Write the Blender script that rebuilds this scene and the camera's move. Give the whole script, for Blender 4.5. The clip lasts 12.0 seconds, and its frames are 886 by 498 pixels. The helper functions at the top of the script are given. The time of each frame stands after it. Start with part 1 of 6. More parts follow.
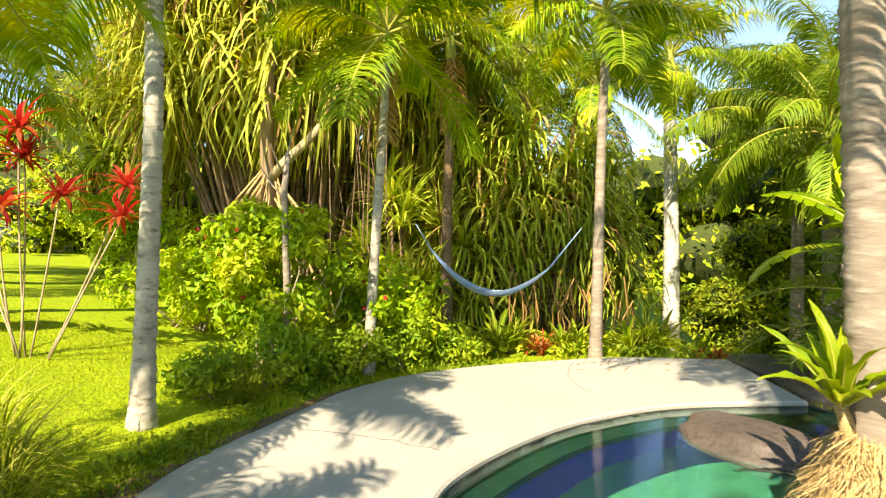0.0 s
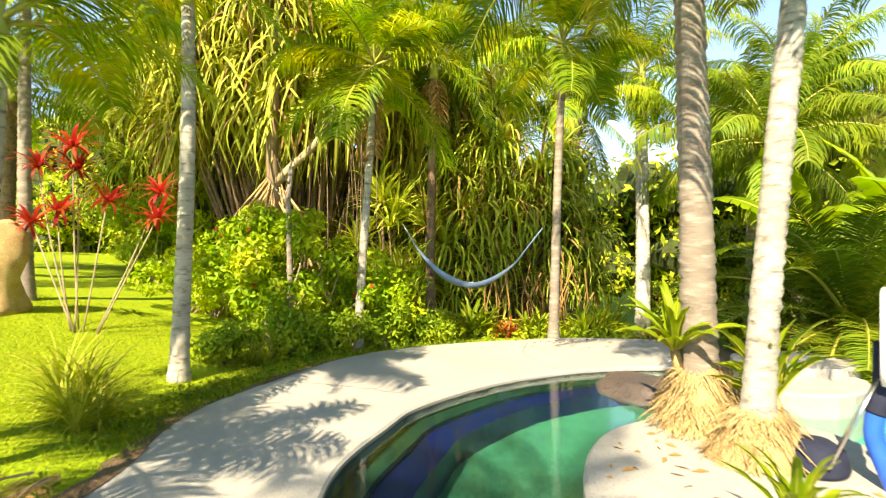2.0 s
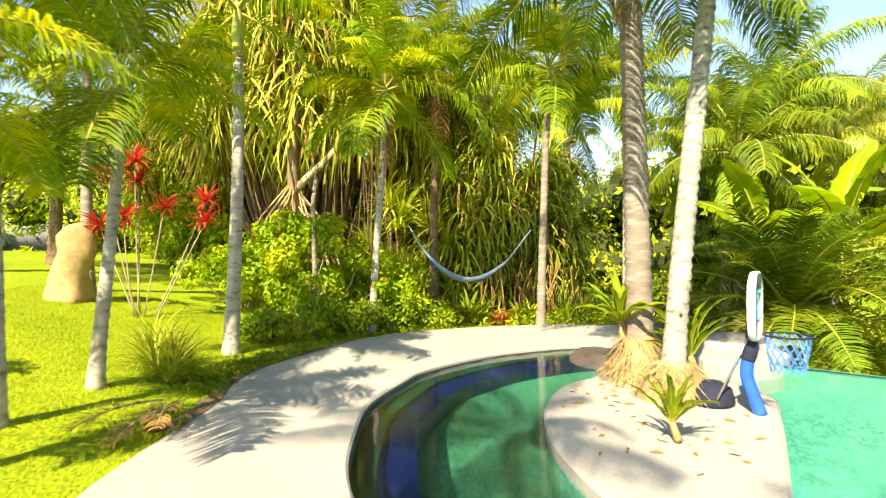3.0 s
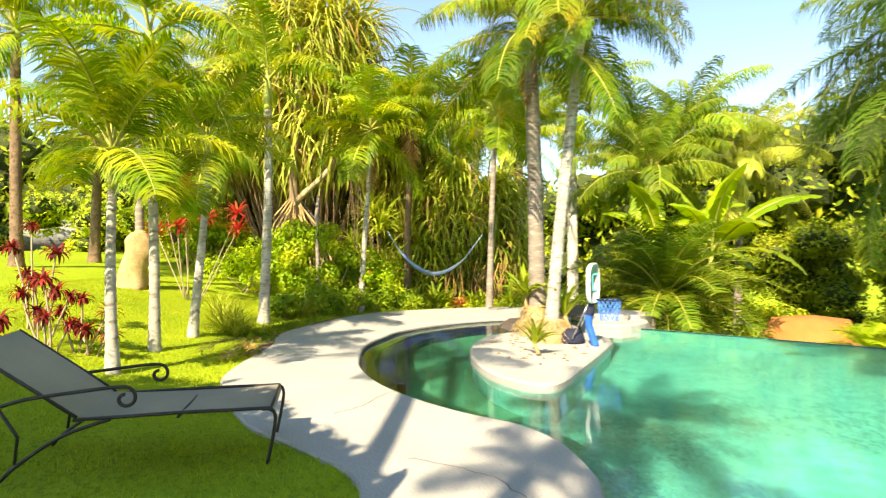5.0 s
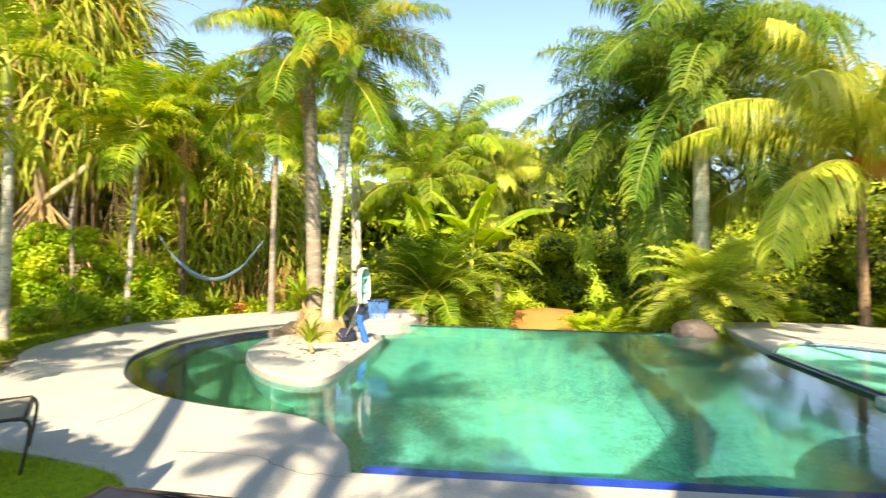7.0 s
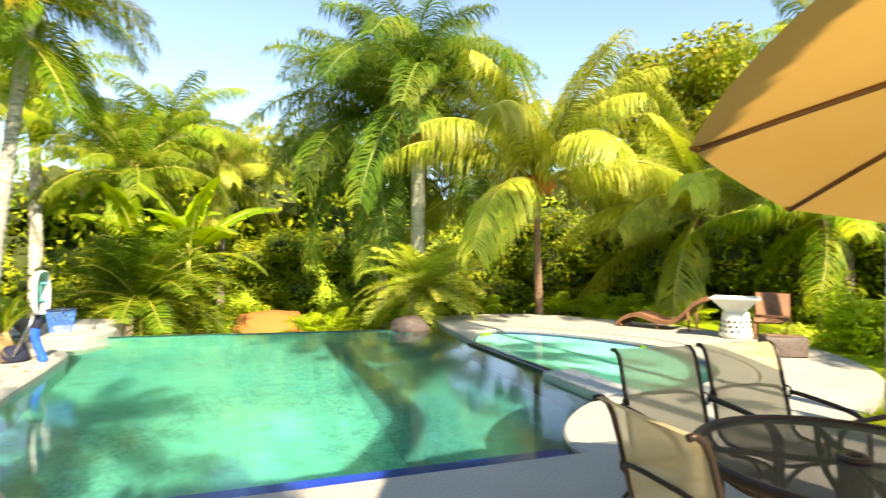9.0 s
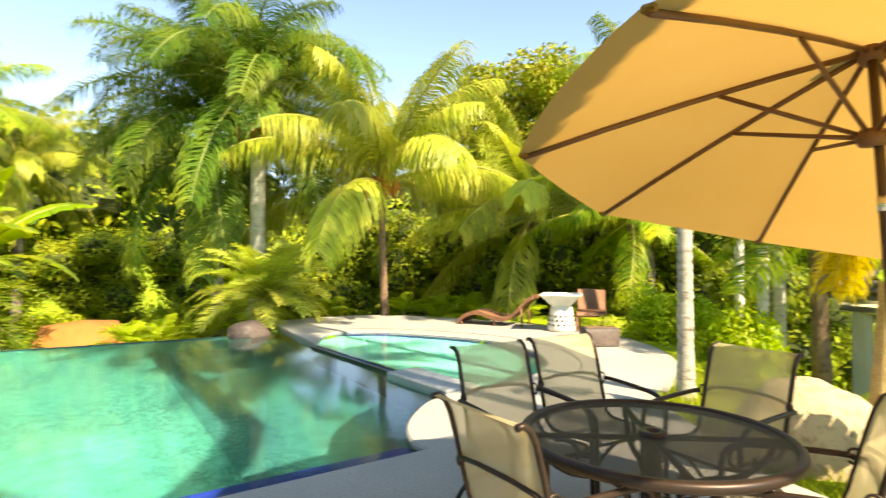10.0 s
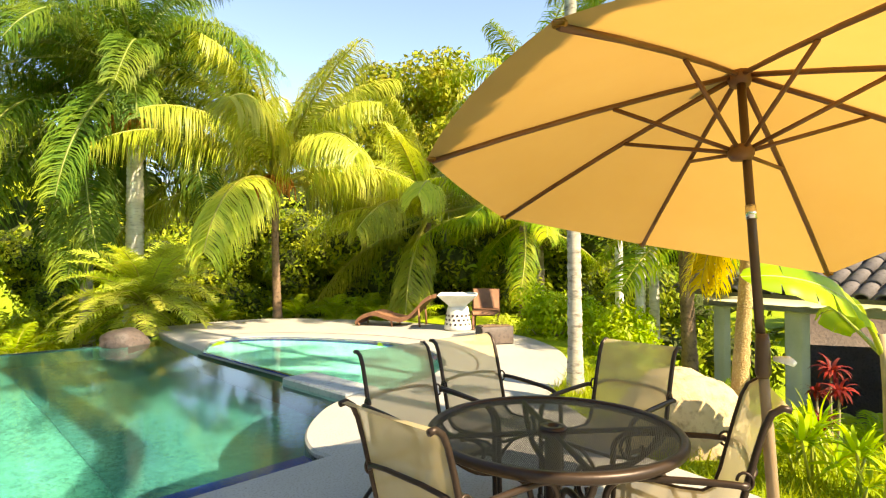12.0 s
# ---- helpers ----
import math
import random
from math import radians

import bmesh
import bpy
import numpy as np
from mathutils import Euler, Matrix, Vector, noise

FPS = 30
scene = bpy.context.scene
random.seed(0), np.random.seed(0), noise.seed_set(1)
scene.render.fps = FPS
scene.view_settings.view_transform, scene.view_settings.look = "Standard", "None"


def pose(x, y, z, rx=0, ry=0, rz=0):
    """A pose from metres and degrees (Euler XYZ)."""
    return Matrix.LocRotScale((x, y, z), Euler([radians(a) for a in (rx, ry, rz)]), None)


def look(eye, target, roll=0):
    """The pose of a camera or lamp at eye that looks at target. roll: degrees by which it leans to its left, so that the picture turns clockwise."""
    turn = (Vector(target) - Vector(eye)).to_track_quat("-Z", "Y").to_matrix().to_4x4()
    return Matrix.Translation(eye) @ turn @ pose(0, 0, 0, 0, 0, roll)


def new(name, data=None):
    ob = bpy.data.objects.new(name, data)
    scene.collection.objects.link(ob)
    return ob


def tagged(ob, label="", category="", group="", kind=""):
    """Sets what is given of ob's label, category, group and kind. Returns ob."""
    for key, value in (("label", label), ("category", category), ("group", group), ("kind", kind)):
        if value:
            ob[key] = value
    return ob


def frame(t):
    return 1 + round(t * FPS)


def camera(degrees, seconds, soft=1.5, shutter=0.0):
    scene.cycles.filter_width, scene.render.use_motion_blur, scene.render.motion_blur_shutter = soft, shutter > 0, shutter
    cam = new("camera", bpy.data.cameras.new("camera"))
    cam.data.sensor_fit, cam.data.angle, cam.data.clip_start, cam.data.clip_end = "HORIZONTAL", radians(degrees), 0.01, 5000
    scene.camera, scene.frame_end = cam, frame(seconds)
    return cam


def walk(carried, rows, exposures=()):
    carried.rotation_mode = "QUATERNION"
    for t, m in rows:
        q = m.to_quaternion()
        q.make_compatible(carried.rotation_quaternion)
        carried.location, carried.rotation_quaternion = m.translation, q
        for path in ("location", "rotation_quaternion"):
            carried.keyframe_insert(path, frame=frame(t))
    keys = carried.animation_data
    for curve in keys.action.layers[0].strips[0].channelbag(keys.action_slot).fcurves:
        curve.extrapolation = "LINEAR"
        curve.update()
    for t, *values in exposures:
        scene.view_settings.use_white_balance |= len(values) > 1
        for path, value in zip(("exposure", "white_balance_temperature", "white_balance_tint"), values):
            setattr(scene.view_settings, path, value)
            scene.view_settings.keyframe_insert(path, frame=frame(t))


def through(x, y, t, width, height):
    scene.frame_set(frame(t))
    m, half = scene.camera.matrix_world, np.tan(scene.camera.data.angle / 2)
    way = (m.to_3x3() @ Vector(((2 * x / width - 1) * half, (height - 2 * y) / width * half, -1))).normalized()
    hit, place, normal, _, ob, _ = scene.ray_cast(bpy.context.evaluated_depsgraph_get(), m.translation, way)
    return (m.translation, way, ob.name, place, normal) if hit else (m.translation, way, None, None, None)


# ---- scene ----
cam = camera(76.26, 12.0, 1.2, 0.5)
# seconds, x, y, z, yaw, pitch, roll
ROWS = [
    (0.0, -0.000, -0.000, 1.647, -0.00, -0.07, -0.08),
    (0.5, 0.136, -0.170, 1.646, -0.10, -0.01, -0.11),
    (1.0, 0.286, -0.438, 1.615, -0.05, 0.03, -0.14),
    (1.5, 0.373, -0.860, 1.585, 0.09, 0.05, -0.12),
    (2.0, 0.392, -1.527, 1.574, 0.13, 0.04, -0.10),
    (2.5, 0.391, -2.313, 1.556, 0.28, 0.07, -0.03),
    (4.5, 0.453, -5.726, 1.484, -0.07, 0.14, 0.01),
    (5.0, 0.527, -6.721, 1.535, -2.19, 0.14, -0.06),
    (5.5, 0.606, -7.337, 1.576, -5.78, 0.22, -0.07),
    (6.0, 0.636, -7.519, 1.580, -11.38, 0.29, 0.01),
    (6.5, 0.631, -7.528, 1.575, -16.86, 0.38, 0.08),
    (7.0, 0.615, -7.543, 1.583, -23.18, 0.46, 0.06),
    (9.0, 0.720, -7.565, 1.583, -50.02, 0.56, -0.12),
    (9.5, 0.755, -7.575, 1.586, -57.47, 0.58, -0.08),
    (10.0, 0.766, -7.573, 1.582, -65.50, 0.69, 0.09),
    (10.5, 0.758, -7.565, 1.586, -72.14, 0.67, 0.17),
    (11.0, 0.768, -7.536, 1.586, -74.57, 0.72, 0.22),
    (11.5, 0.763, -7.529, 1.594, -75.36, 0.69, 0.21),
    (12.0, 0.765, -7.510, 1.597, -76.13, 0.67, 0.25),
]
walk(cam, [(t, pose(x, y, z, 90 + pitch, roll, yaw)) for t, x, y, z, yaw, pitch, roll in ROWS], [(0.0, 1.42, 8100, 9), (2.5, 1.48, 8200, 9), (7.0, 1.47, 8100, 9), (9.5, 1.49, 8400, 10), (12.0, 1.5, 8900, 11.5)])

# ---------------------------------------------------------------- light
SUN_AZ, SUN_EL = math.atan2(-0.41, -0.91), radians(43)
to_sun = Vector((math.sin(SUN_AZ) * math.cos(SUN_EL), math.cos(SUN_AZ) * math.cos(SUN_EL), math.sin(SUN_EL)))
world = bpy.data.worlds.new("sky")
scene.world = world
world.use_nodes = True
wn = world.node_tree.nodes
sky = wn.new("ShaderNodeTexSky")
sky.sky_type, sky.sun_disc = "NISHITA", False
sky.sun_elevation, sky.sun_rotation = SUN_EL, SUN_AZ
sky.air_density, sky.dust_density, sky.ozone_density = 0.9, 0.1, 3.5
world.node_tree.links.new(sky.outputs[0], wn["Background"].inputs[0])
wn["Background"].inputs[1].default_value = 0.15
sun = new("sun", bpy.data.lights.new("sun", "SUN"))
sun.data.energy, sun.data.angle, sun.data.color = 5.0, radians(0.53), (1.0, 0.93, 0.8)
sun.matrix_world = look(to_sun * 60, (0, 0, 0))

# ---------------------------------------------------------------- materials
def links_of(m):
    return m.node_tree.nodes, m.node_tree.links.new


def colour_mix(nodes, link, fac, a, b):
    mix = nodes.new("ShaderNodeMix")
    mix.data_type = "RGBA"
    if isinstance(fac, float):
        mix.inputs[0].default_value = fac
    else:
        link(fac, mix.inputs[0])
    for socket, value in ((mix.inputs[6], a), (mix.inputs[7], b)):
        if isinstance(value, tuple):
            socket.default_value = (*value, 1)
        else:
            link(value, socket)
    return mix.outputs[2]


def noise_of(nodes, link, scale, detail=4.0, rough=0.55, stretch=None):
    co = nodes.new("ShaderNodeTexCoord")
    tex = nodes.new("ShaderNodeTexNoise")
    tex.inputs["Scale"].default_value = scale
    tex.inputs["Detail"].default_value = detail
    tex.inputs["Roughness"].default_value = rough
    if stretch:
        mp = nodes.new("ShaderNodeMapping")
        mp.inputs["Scale"].default_value = stretch
        link(co.outputs["Object"], mp.inputs[0])
        link(mp.outputs[0], tex.inputs[0])
    else:
        link(co.outputs["Object"], tex.inputs[0])
    return tex.outputs[0]


def ramp_of(nodes, link, value, lo, hi):
    r = nodes.new("ShaderNodeMapRange")
    r.inputs[1].default_value, r.inputs[2].default_value = lo, hi
    link(value, r.inputs[0])
    return r.outputs[0]


def surface(name, c1, c2, c3=None, scale=3.0, fine=40.0, rough=0.65, bump=0.15, metal=0.0, stretch=None, spec=0.4, coat=0.0, depth=0.01):
    """A plain surface with stains at one scale, grain at another and fine relief."""
    m = bpy.data.materials.new(name)
    m.use_nodes = True
    n, link = links_of(m)
    p = n["Principled BSDF"]
    big = ramp_of(n, link, noise_of(n, link, scale, 5.0, 0.6, stretch), 0.35, 0.65)
    small = noise_of(n, link, fine, 3.0, 0.6, stretch)
    col = colour_mix(n, link, big, c1, c2)
    if c3:
        col = colour_mix(n, link, ramp_of(n, link, small, 0.5, 0.72), col, c3)
    link(col, p.inputs["Base Color"])
    p.inputs["Roughness"].default_value = rough
    p.inputs["Metallic"].default_value = metal
    p.inputs["Specular IOR Level"].default_value = spec
    p.inputs["Coat Weight"].default_value = coat
    if bump:
        b = n.new("ShaderNodeBump")
        b.inputs["Strength"].default_value = bump
        b.inputs["Distance"].default_value = depth
        link(small, b.inputs["Height"])
        link(b.outputs[0], p.inputs["Normal"])
    return m


def leaf(name, c1, c2, c3=None, through=0.38, rough=0.5, spec=0.16, glow=(1.25, 1.2, 0.6)):
    """A leaf: gloss above, light passing through; every blade a little different."""
    m = bpy.data.materials.new(name)
    m.use_nodes = True
    n, link = links_of(m)
    p = n["Principled BSDF"]
    geo = n.new("ShaderNodeNewGeometry")
    info = n.new("ShaderNodeObjectInfo")
    col = colour_mix(n, link, geo.outputs["Random Per Island"], c1, c2)
    if c3:
        col = colour_mix(n, link, ramp_of(n, link, noise_of(n, link, 1.3, 3.0), 0.45, 0.75), col, c3)
    hsv = n.new("ShaderNodeHueSaturation")
    vary = n.new("ShaderNodeMapRange")
    vary.inputs[3].default_value, vary.inputs[4].default_value = 0.66, 1.26
    link(info.outputs["Random"], vary.inputs[0])
    link(vary.outputs[0], hsv.inputs["Value"])
    link(col, hsv.inputs["Color"])
    link(hsv.outputs[0], p.inputs["Base Color"])
    p.inputs["Roughness"].default_value = rough
    p.inputs["Specular IOR Level"].default_value = spec
    tr = n.new("ShaderNodeBsdfTranslucent")
    tint = colour_mix(n, link, 1.0, hsv.outputs[0], glow)
    n[tint.node.name].blend_type = "MULTIPLY"
    link(tint, tr.inputs[0])
    mix = n.new("ShaderNodeMixShader")
    mix.inputs[0].default_value = through
    link(p.outputs[0], mix.inputs[1])
    link(tr.outputs[0], mix.inputs[2])
    link(mix.outputs[0], n["Material Output"].inputs[0])
    return m


M = {}
M["palm_leaf"] = leaf("palm_leaf", (0.105, 0.225, 0.012), (0.260, 0.370, 0.017), (0.540, 0.500, 0.029))
M["palm_mid"] = leaf("palm_mid", (0.125, 0.235, 0.020), (0.245, 0.350, 0.024), (0.370, 0.420, 0.030))
M["palm_deep"] = leaf("palm_deep", (0.060, 0.145, 0.020), (0.130, 0.225, 0.024), (0.260, 0.310, 0.030))
M["cycad_leaf"] = leaf("cycad_leaf", (0.080, 0.165, 0.014), (0.175, 0.270, 0.020), (0.320, 0.365, 0.028))
M["palm_island"] = leaf("palm_island", (0.085, 0.190, 0.014), (0.185, 0.290, 0.018), (0.430, 0.330, 0.028))
M["palm_grey"] = leaf("palm_grey", (0.348, 0.478, 0.065), (0.580, 0.667, 0.109), (0.754, 0.725, 0.131))
M["palm_yellow"] = leaf("palm_yellow", (0.285, 0.370, 0.036), (0.450, 0.480, 0.060), (0.590, 0.550, 0.105), 0.38, 0.42, 0.3)
M["palm_gold"] = leaf("palm_gold", (0.72, 0.60, 0.03), (0.82, 0.70, 0.06), (0.62, 0.38, 0.03), 0.4)
M["rachis"] = surface("rachis", (0.30, 0.32, 0.05), (0.42, 0.36, 0.06), scale=4, rough=0.5)
M["strap"] = leaf("strap", (0.195, 0.300, 0.026), (0.480, 0.540, 0.062), (0.680, 0.650, 0.120), 0.34)
M["strap_pale"] = leaf("strap_pale", (0.300, 0.360, 0.040), (0.560, 0.560, 0.090), (0.640, 0.560, 0.110), 0.3)
M["strap_dead"] = leaf("strap_dead", (0.30, 0.16, 0.05), (0.45, 0.28, 0.10), (0.22, 0.11, 0.04), 0.15, 0.7, 0.2)
M["shrub_leaf"] = leaf("shrub_leaf", (0.180, 0.360, 0.016), (0.440, 0.600, 0.028), (0.720, 0.720, 0.045))
M["woods_leaf"] = leaf("woods_leaf", (0.160, 0.275, 0.018), (0.380, 0.460, 0.028), (0.580, 0.540, 0.042), 0.28)
# woods_leaf cut by a third, shade below the palms put into the colour
M["shaded_woods_leaf"] = leaf("shaded_woods_leaf", (0.105, 0.190, 0.013), (0.260, 0.325, 0.021), (0.370, 0.370, 0.028), 0.28)
# shrub green about halved to carry the shade along the terrace edge
M["shaded_edge_leaf"] = leaf("shaded_edge_leaf", (0.085, 0.180, 0.012), (0.210, 0.320, 0.018), (0.400, 0.430, 0.028), 0.32)
M["mango_leaf"] = leaf("mango_leaf", (0.130, 0.195, 0.013), (0.278, 0.292, 0.020), (0.370, 0.292, 0.034), 0.25)
M["banana_leaf"] = leaf("banana_leaf", (0.188, 0.340, 0.013), (0.319, 0.454, 0.017), (0.522, 0.529, 0.035), 0.45, 0.35)
M["fern_leaf"] = leaf("fern_leaf", (0.220, 0.365, 0.016), (0.350, 0.460, 0.020), (0.500, 0.530, 0.034), 0.42, 0.42)
M["nest_leaf"] = leaf("nest_leaf", (0.150, 0.250, 0.012), (0.260, 0.340, 0.016), (0.400, 0.410, 0.026), 0.42, 0.42)
M["red_leaf"] = leaf("red_leaf", (0.36, 0.025, 0.024), (0.48, 0.075, 0.04), (0.24, 0.015, 0.035), 0.4, glow=(1.3, 0.7, 0.6))
M["orange_leaf"] = leaf("orange_leaf", (0.38, 0.08, 0.022), (0.42, 0.16, 0.035), (0.30, 0.045, 0.022), 0.4, glow=(1.3, 0.8, 0.6))
M["maroon_leaf"] = leaf("maroon_leaf", (0.15, 0.018, 0.018), (0.26, 0.04, 0.025), (0.10, 0.03, 0.018), 0.3, glow=(1.3, 0.7, 0.6))
M["grass_leaf"] = leaf("grass_leaf", (0.216, 0.300, 0.012), (0.346, 0.400, 0.020), (0.432, 0.440, 0.030), 0.4, 0.55, 0.25)
M["bark_pale"] = surface("bark_pale", (0.50, 0.46, 0.385), (0.34, 0.305, 0.25), (0.14, 0.115, 0.09), 2.0, 7, 0.85, 0.6, depth=0.02, stretch=(1.0, 1.0, 2.6))
M["bark_white"] = surface("bark_white", (0.74, 0.70, 0.62), (0.60, 0.56, 0.48), (0.40, 0.36, 0.30), 1.5, 6, 0.85, 0.4, depth=0.02, stretch=(1.0, 1.0, 3.0))
M["bark_grey"] = surface("bark_grey", (0.30, 0.25, 0.20), (0.19, 0.15, 0.115), (0.38, 0.33, 0.27), 2.0, 5, 0.9, 0.45, depth=0.02, stretch=(1.0, 1.0, 4.0))
M["bark_dark"] = surface("bark_dark", (0.16, 0.10, 0.06), (0.26, 0.17, 0.10), (0.08, 0.05, 0.03), 3.0, 14, 0.9, 0.7, depth=0.03)
M["stalk"] = surface("stalk", (0.16, 0.21, 0.04), (0.22, 0.25, 0.05), scale=4, rough=0.5)
M["shaft"] = surface("shaft", (0.30, 0.36, 0.05), (0.42, 0.42, 0.08), scale=2.5, rough=0.45, bump=0.05)
M["fibre"] = surface("fibre", (0.50, 0.36, 0.16), (0.36, 0.22, 0.09), (0.62, 0.48, 0.24), 6, 60, 0.95, 0.8, depth=0.02)
M["fruit"] = surface("fruit", (0.55, 0.16, 0.03), (0.62, 0.26, 0.04), scale=9, rough=0.5)
M["twig"] = surface("twig", (0.42, 0.34, 0.22), (0.30, 0.22, 0.13), scale=6, rough=0.85)
M["deck"] = surface("deck", (0.405, 0.385, 0.342), (0.355, 0.336, 0.298), (0.265, 0.245, 0.21), 0.9, 55, 0.8, 0.25, depth=0.004)
M["stone_dark"] = surface("stone_dark", (0.075, 0.058, 0.05), (0.12, 0.09, 0.075), (0.05, 0.04, 0.035), 1.6, 18, 0.55, 0.5, depth=0.02)
M["boulder"] = surface("boulder", (0.48, 0.38, 0.23), (0.38, 0.29, 0.165), (0.25, 0.19, 0.11), 2.0, 14, 0.9, 0.6, depth=0.03)
M["wall_grey"] = surface("wall_grey", (0.44, 0.45, 0.43), (0.34, 0.35, 0.34), (0.28, 0.28, 0.26), scale=1.2, fine=12, rough=0.85, bump=0.15)
M["white"] = surface("white", (0.78, 0.78, 0.75), (0.70, 0.69, 0.65), scale=2.5, rough=0.7, bump=0.08)
M["ceramic"] = surface("ceramic", (0.80, 0.78, 0.70), (0.70, 0.66, 0.56), scale=6, rough=0.35, bump=0.05)
M["wicker"] = surface("wicker", (0.26, 0.12, 0.06), (0.17, 0.075, 0.04), scale=5, fine=90, rough=0.7, bump=0.5, depth=0.006)
M["iron"] = surface("iron", (0.030, 0.024, 0.020), (0.05, 0.038, 0.03), scale=9, rough=0.42, bump=0.05, metal=0.3)
M["bronze"] = surface("bronze", (0.045, 0.028, 0.019), (0.032, 0.020, 0.014), scale=9, rough=0.4, bump=0.05, metal=0.4)
M["wood"] = surface("wood", (0.17, 0.075, 0.03), (0.11, 0.045, 0.02), scale=3, fine=30, rough=0.5, bump=0.1, stretch=(1, 1, 0.1))
M["pole_brown"] = surface("pole_brown", (0.085, 0.045, 0.022), (0.06, 0.032, 0.017), scale=5, fine=40, rough=0.45, bump=0.08)
M["pole_tan"] = surface("pole_tan", (0.30, 0.21, 0.12), (0.22, 0.15, 0.085), scale=4, fine=30, rough=0.6, bump=0.15, stretch=(1, 1, 0.15))
M["steel"] = surface("steel", (0.7, 0.7, 0.7), (0.6, 0.6, 0.6), scale=9, rough=0.25, metal=1.0, bump=0)
M["blue"] = surface("blue", (0.015, 0.10, 0.62), (0.02, 0.14, 0.70), scale=4, rough=0.35, bump=0.02)
M["blue_net"] = surface("blue_net", (0.05, 0.22, 0.75), (0.10, 0.30, 0.80), scale=9, rough=0.6)
M["plastic_white"] = surface("plastic_white", (0.82, 0.84, 0.82), (0.76, 0.79, 0.77), scale=5, rough=0.3, bump=0)
M["plastic_teal"] = surface("plastic_teal", (0.10, 0.45, 0.45), (0.12, 0.50, 0.50), scale=5, rough=0.3, bump=0)
M["navy"] = surface("navy", (0.012, 0.015, 0.035), (0.02, 0.025, 0.05), scale=8, fine=120, rough=0.85, bump=0.2, depth=0.003)
M["soil"] = surface("soil", (0.32, 0.125, 0.03), (0.40, 0.17, 0.045), scale=1.2, rough=0.95, bump=0.4, depth=0.03)
M["mulch"] = surface("mulch", (0.10, 0.06, 0.035), (0.17, 0.11, 0.06), (0.26, 0.18, 0.09), 2, 30, 0.95, 0.8, depth=0.03)
M["roof_tile"] = surface("roof_tile", (0.13, 0.115, 0.11), (0.20, 0.17, 0.155), (0.08, 0.07, 0.065), 2.0, 25, 0.8, 0.4)
# pale green paint darkened and yellowed for shade and light off the leaves
M["shade_wall"] = surface("shade_wall", (0.50, 0.50, 0.33), (0.40, 0.41, 0.25), scale=1.5, rough=0.85, bump=0.1)


def cloth(name, c1, c2, through, weave, open_weave=0.0):
    m = surface(name, c1, c2, scale=1.6, fine=weave, rough=0.8, bump=0.25, depth=0.002)
    n, link = links_of(m)
    p = n["Principled BSDF"]
    tr = n.new("ShaderNodeBsdfTranslucent")
    link(p.inputs["Base Color"].links[0].from_socket, tr.inputs[0])
    mix = n.new("ShaderNodeMixShader")
    mix.inputs[0].default_value = through
    link(p.outputs[0], mix.inputs[1])
    link(tr.outputs[0], mix.inputs[2])
    out = mix.outputs[0]
    if open_weave:
        clear = n.new("ShaderNodeBsdfTransparent")
        gaps = n.new("ShaderNodeMixShader")
        gaps.inputs[0].default_value = open_weave
        link(out, gaps.inputs[1])
        link(clear.outputs[0], gaps.inputs[2])
        out = gaps.outputs[0]
    link(out, n["Material Output"].inputs[0])
    return m


M["canopy"] = cloth("canopy", (0.51, 0.285, 0.070), (0.53, 0.305, 0.080), 0.56, 300)
M["sling"] = cloth("sling", (0.56, 0.47, 0.27), (0.49, 0.41, 0.235), 0.4, 260, 0.26)
M["sling_grey"] = cloth("sling_grey", (0.42, 0.36, 0.27), (0.36, 0.31, 0.23), 0.25, 260)
M["cord"] = cloth("cord", (0.45, 0.55, 0.75), (0.25, 0.38, 0.70), 0.2, 60)
M["beige"] = cloth("beige", (0.72, 0.55, 0.30), (0.66, 0.49, 0.26), 0.25, 200)


def tile_material(name, c1, c2, c3, size):
    """Small glazed mosaic tiles with pale joints."""
    m = bpy.data.materials.new(name)
    m.use_nodes = True
    n, link = links_of(m)
    p = n["Principled BSDF"]
    co = n.new("ShaderNodeTexCoord")
    br = n.new("ShaderNodeTexVoronoi")
    br.distance = "CHEBYCHEV"
    br.inputs["Scale"].default_value = 1 / size
    br.inputs["Randomness"].default_value = 0.12
    link(co.outputs["Object"], br.inputs[0])
    sep = n.new("ShaderNodeSeparateColor")
    link(br.outputs["Color"], sep.inputs[0])
    col = colour_mix(n, link, sep.outputs[0], c1, c2)
    col = colour_mix(n, link, ramp_of(n, link, noise_of(n, link, 0.55, 3.0), 0.42, 0.62), col, c3)
    # lighter and darker mottling, painting the rippled light under water into the tiles
    caustic = n.new("ShaderNodeHueSaturation")
    spread = n.new("ShaderNodeMapRange")
    spread.inputs[1].default_value, spread.inputs[2].default_value = 0.35, 0.65
    spread.inputs[3].default_value, spread.inputs[4].default_value = 0.78, 1.22
    link(noise_of(n, link, 4.5, 5.0, 0.7), spread.inputs[0])
    link(spread.outputs[0], caustic.inputs["Value"])
    link(col, caustic.inputs["Color"])
    col = caustic.outputs[0]
    col = colour_mix(n, link, ramp_of(n, link, br.outputs["Distance"], 0.44, 0.5), col, tuple(min(1.0, v * 1.35 + 0.006) for v in c2))
    link(col, p.inputs["Base Color"])
    p.inputs["Roughness"].default_value = 0.3
    return m


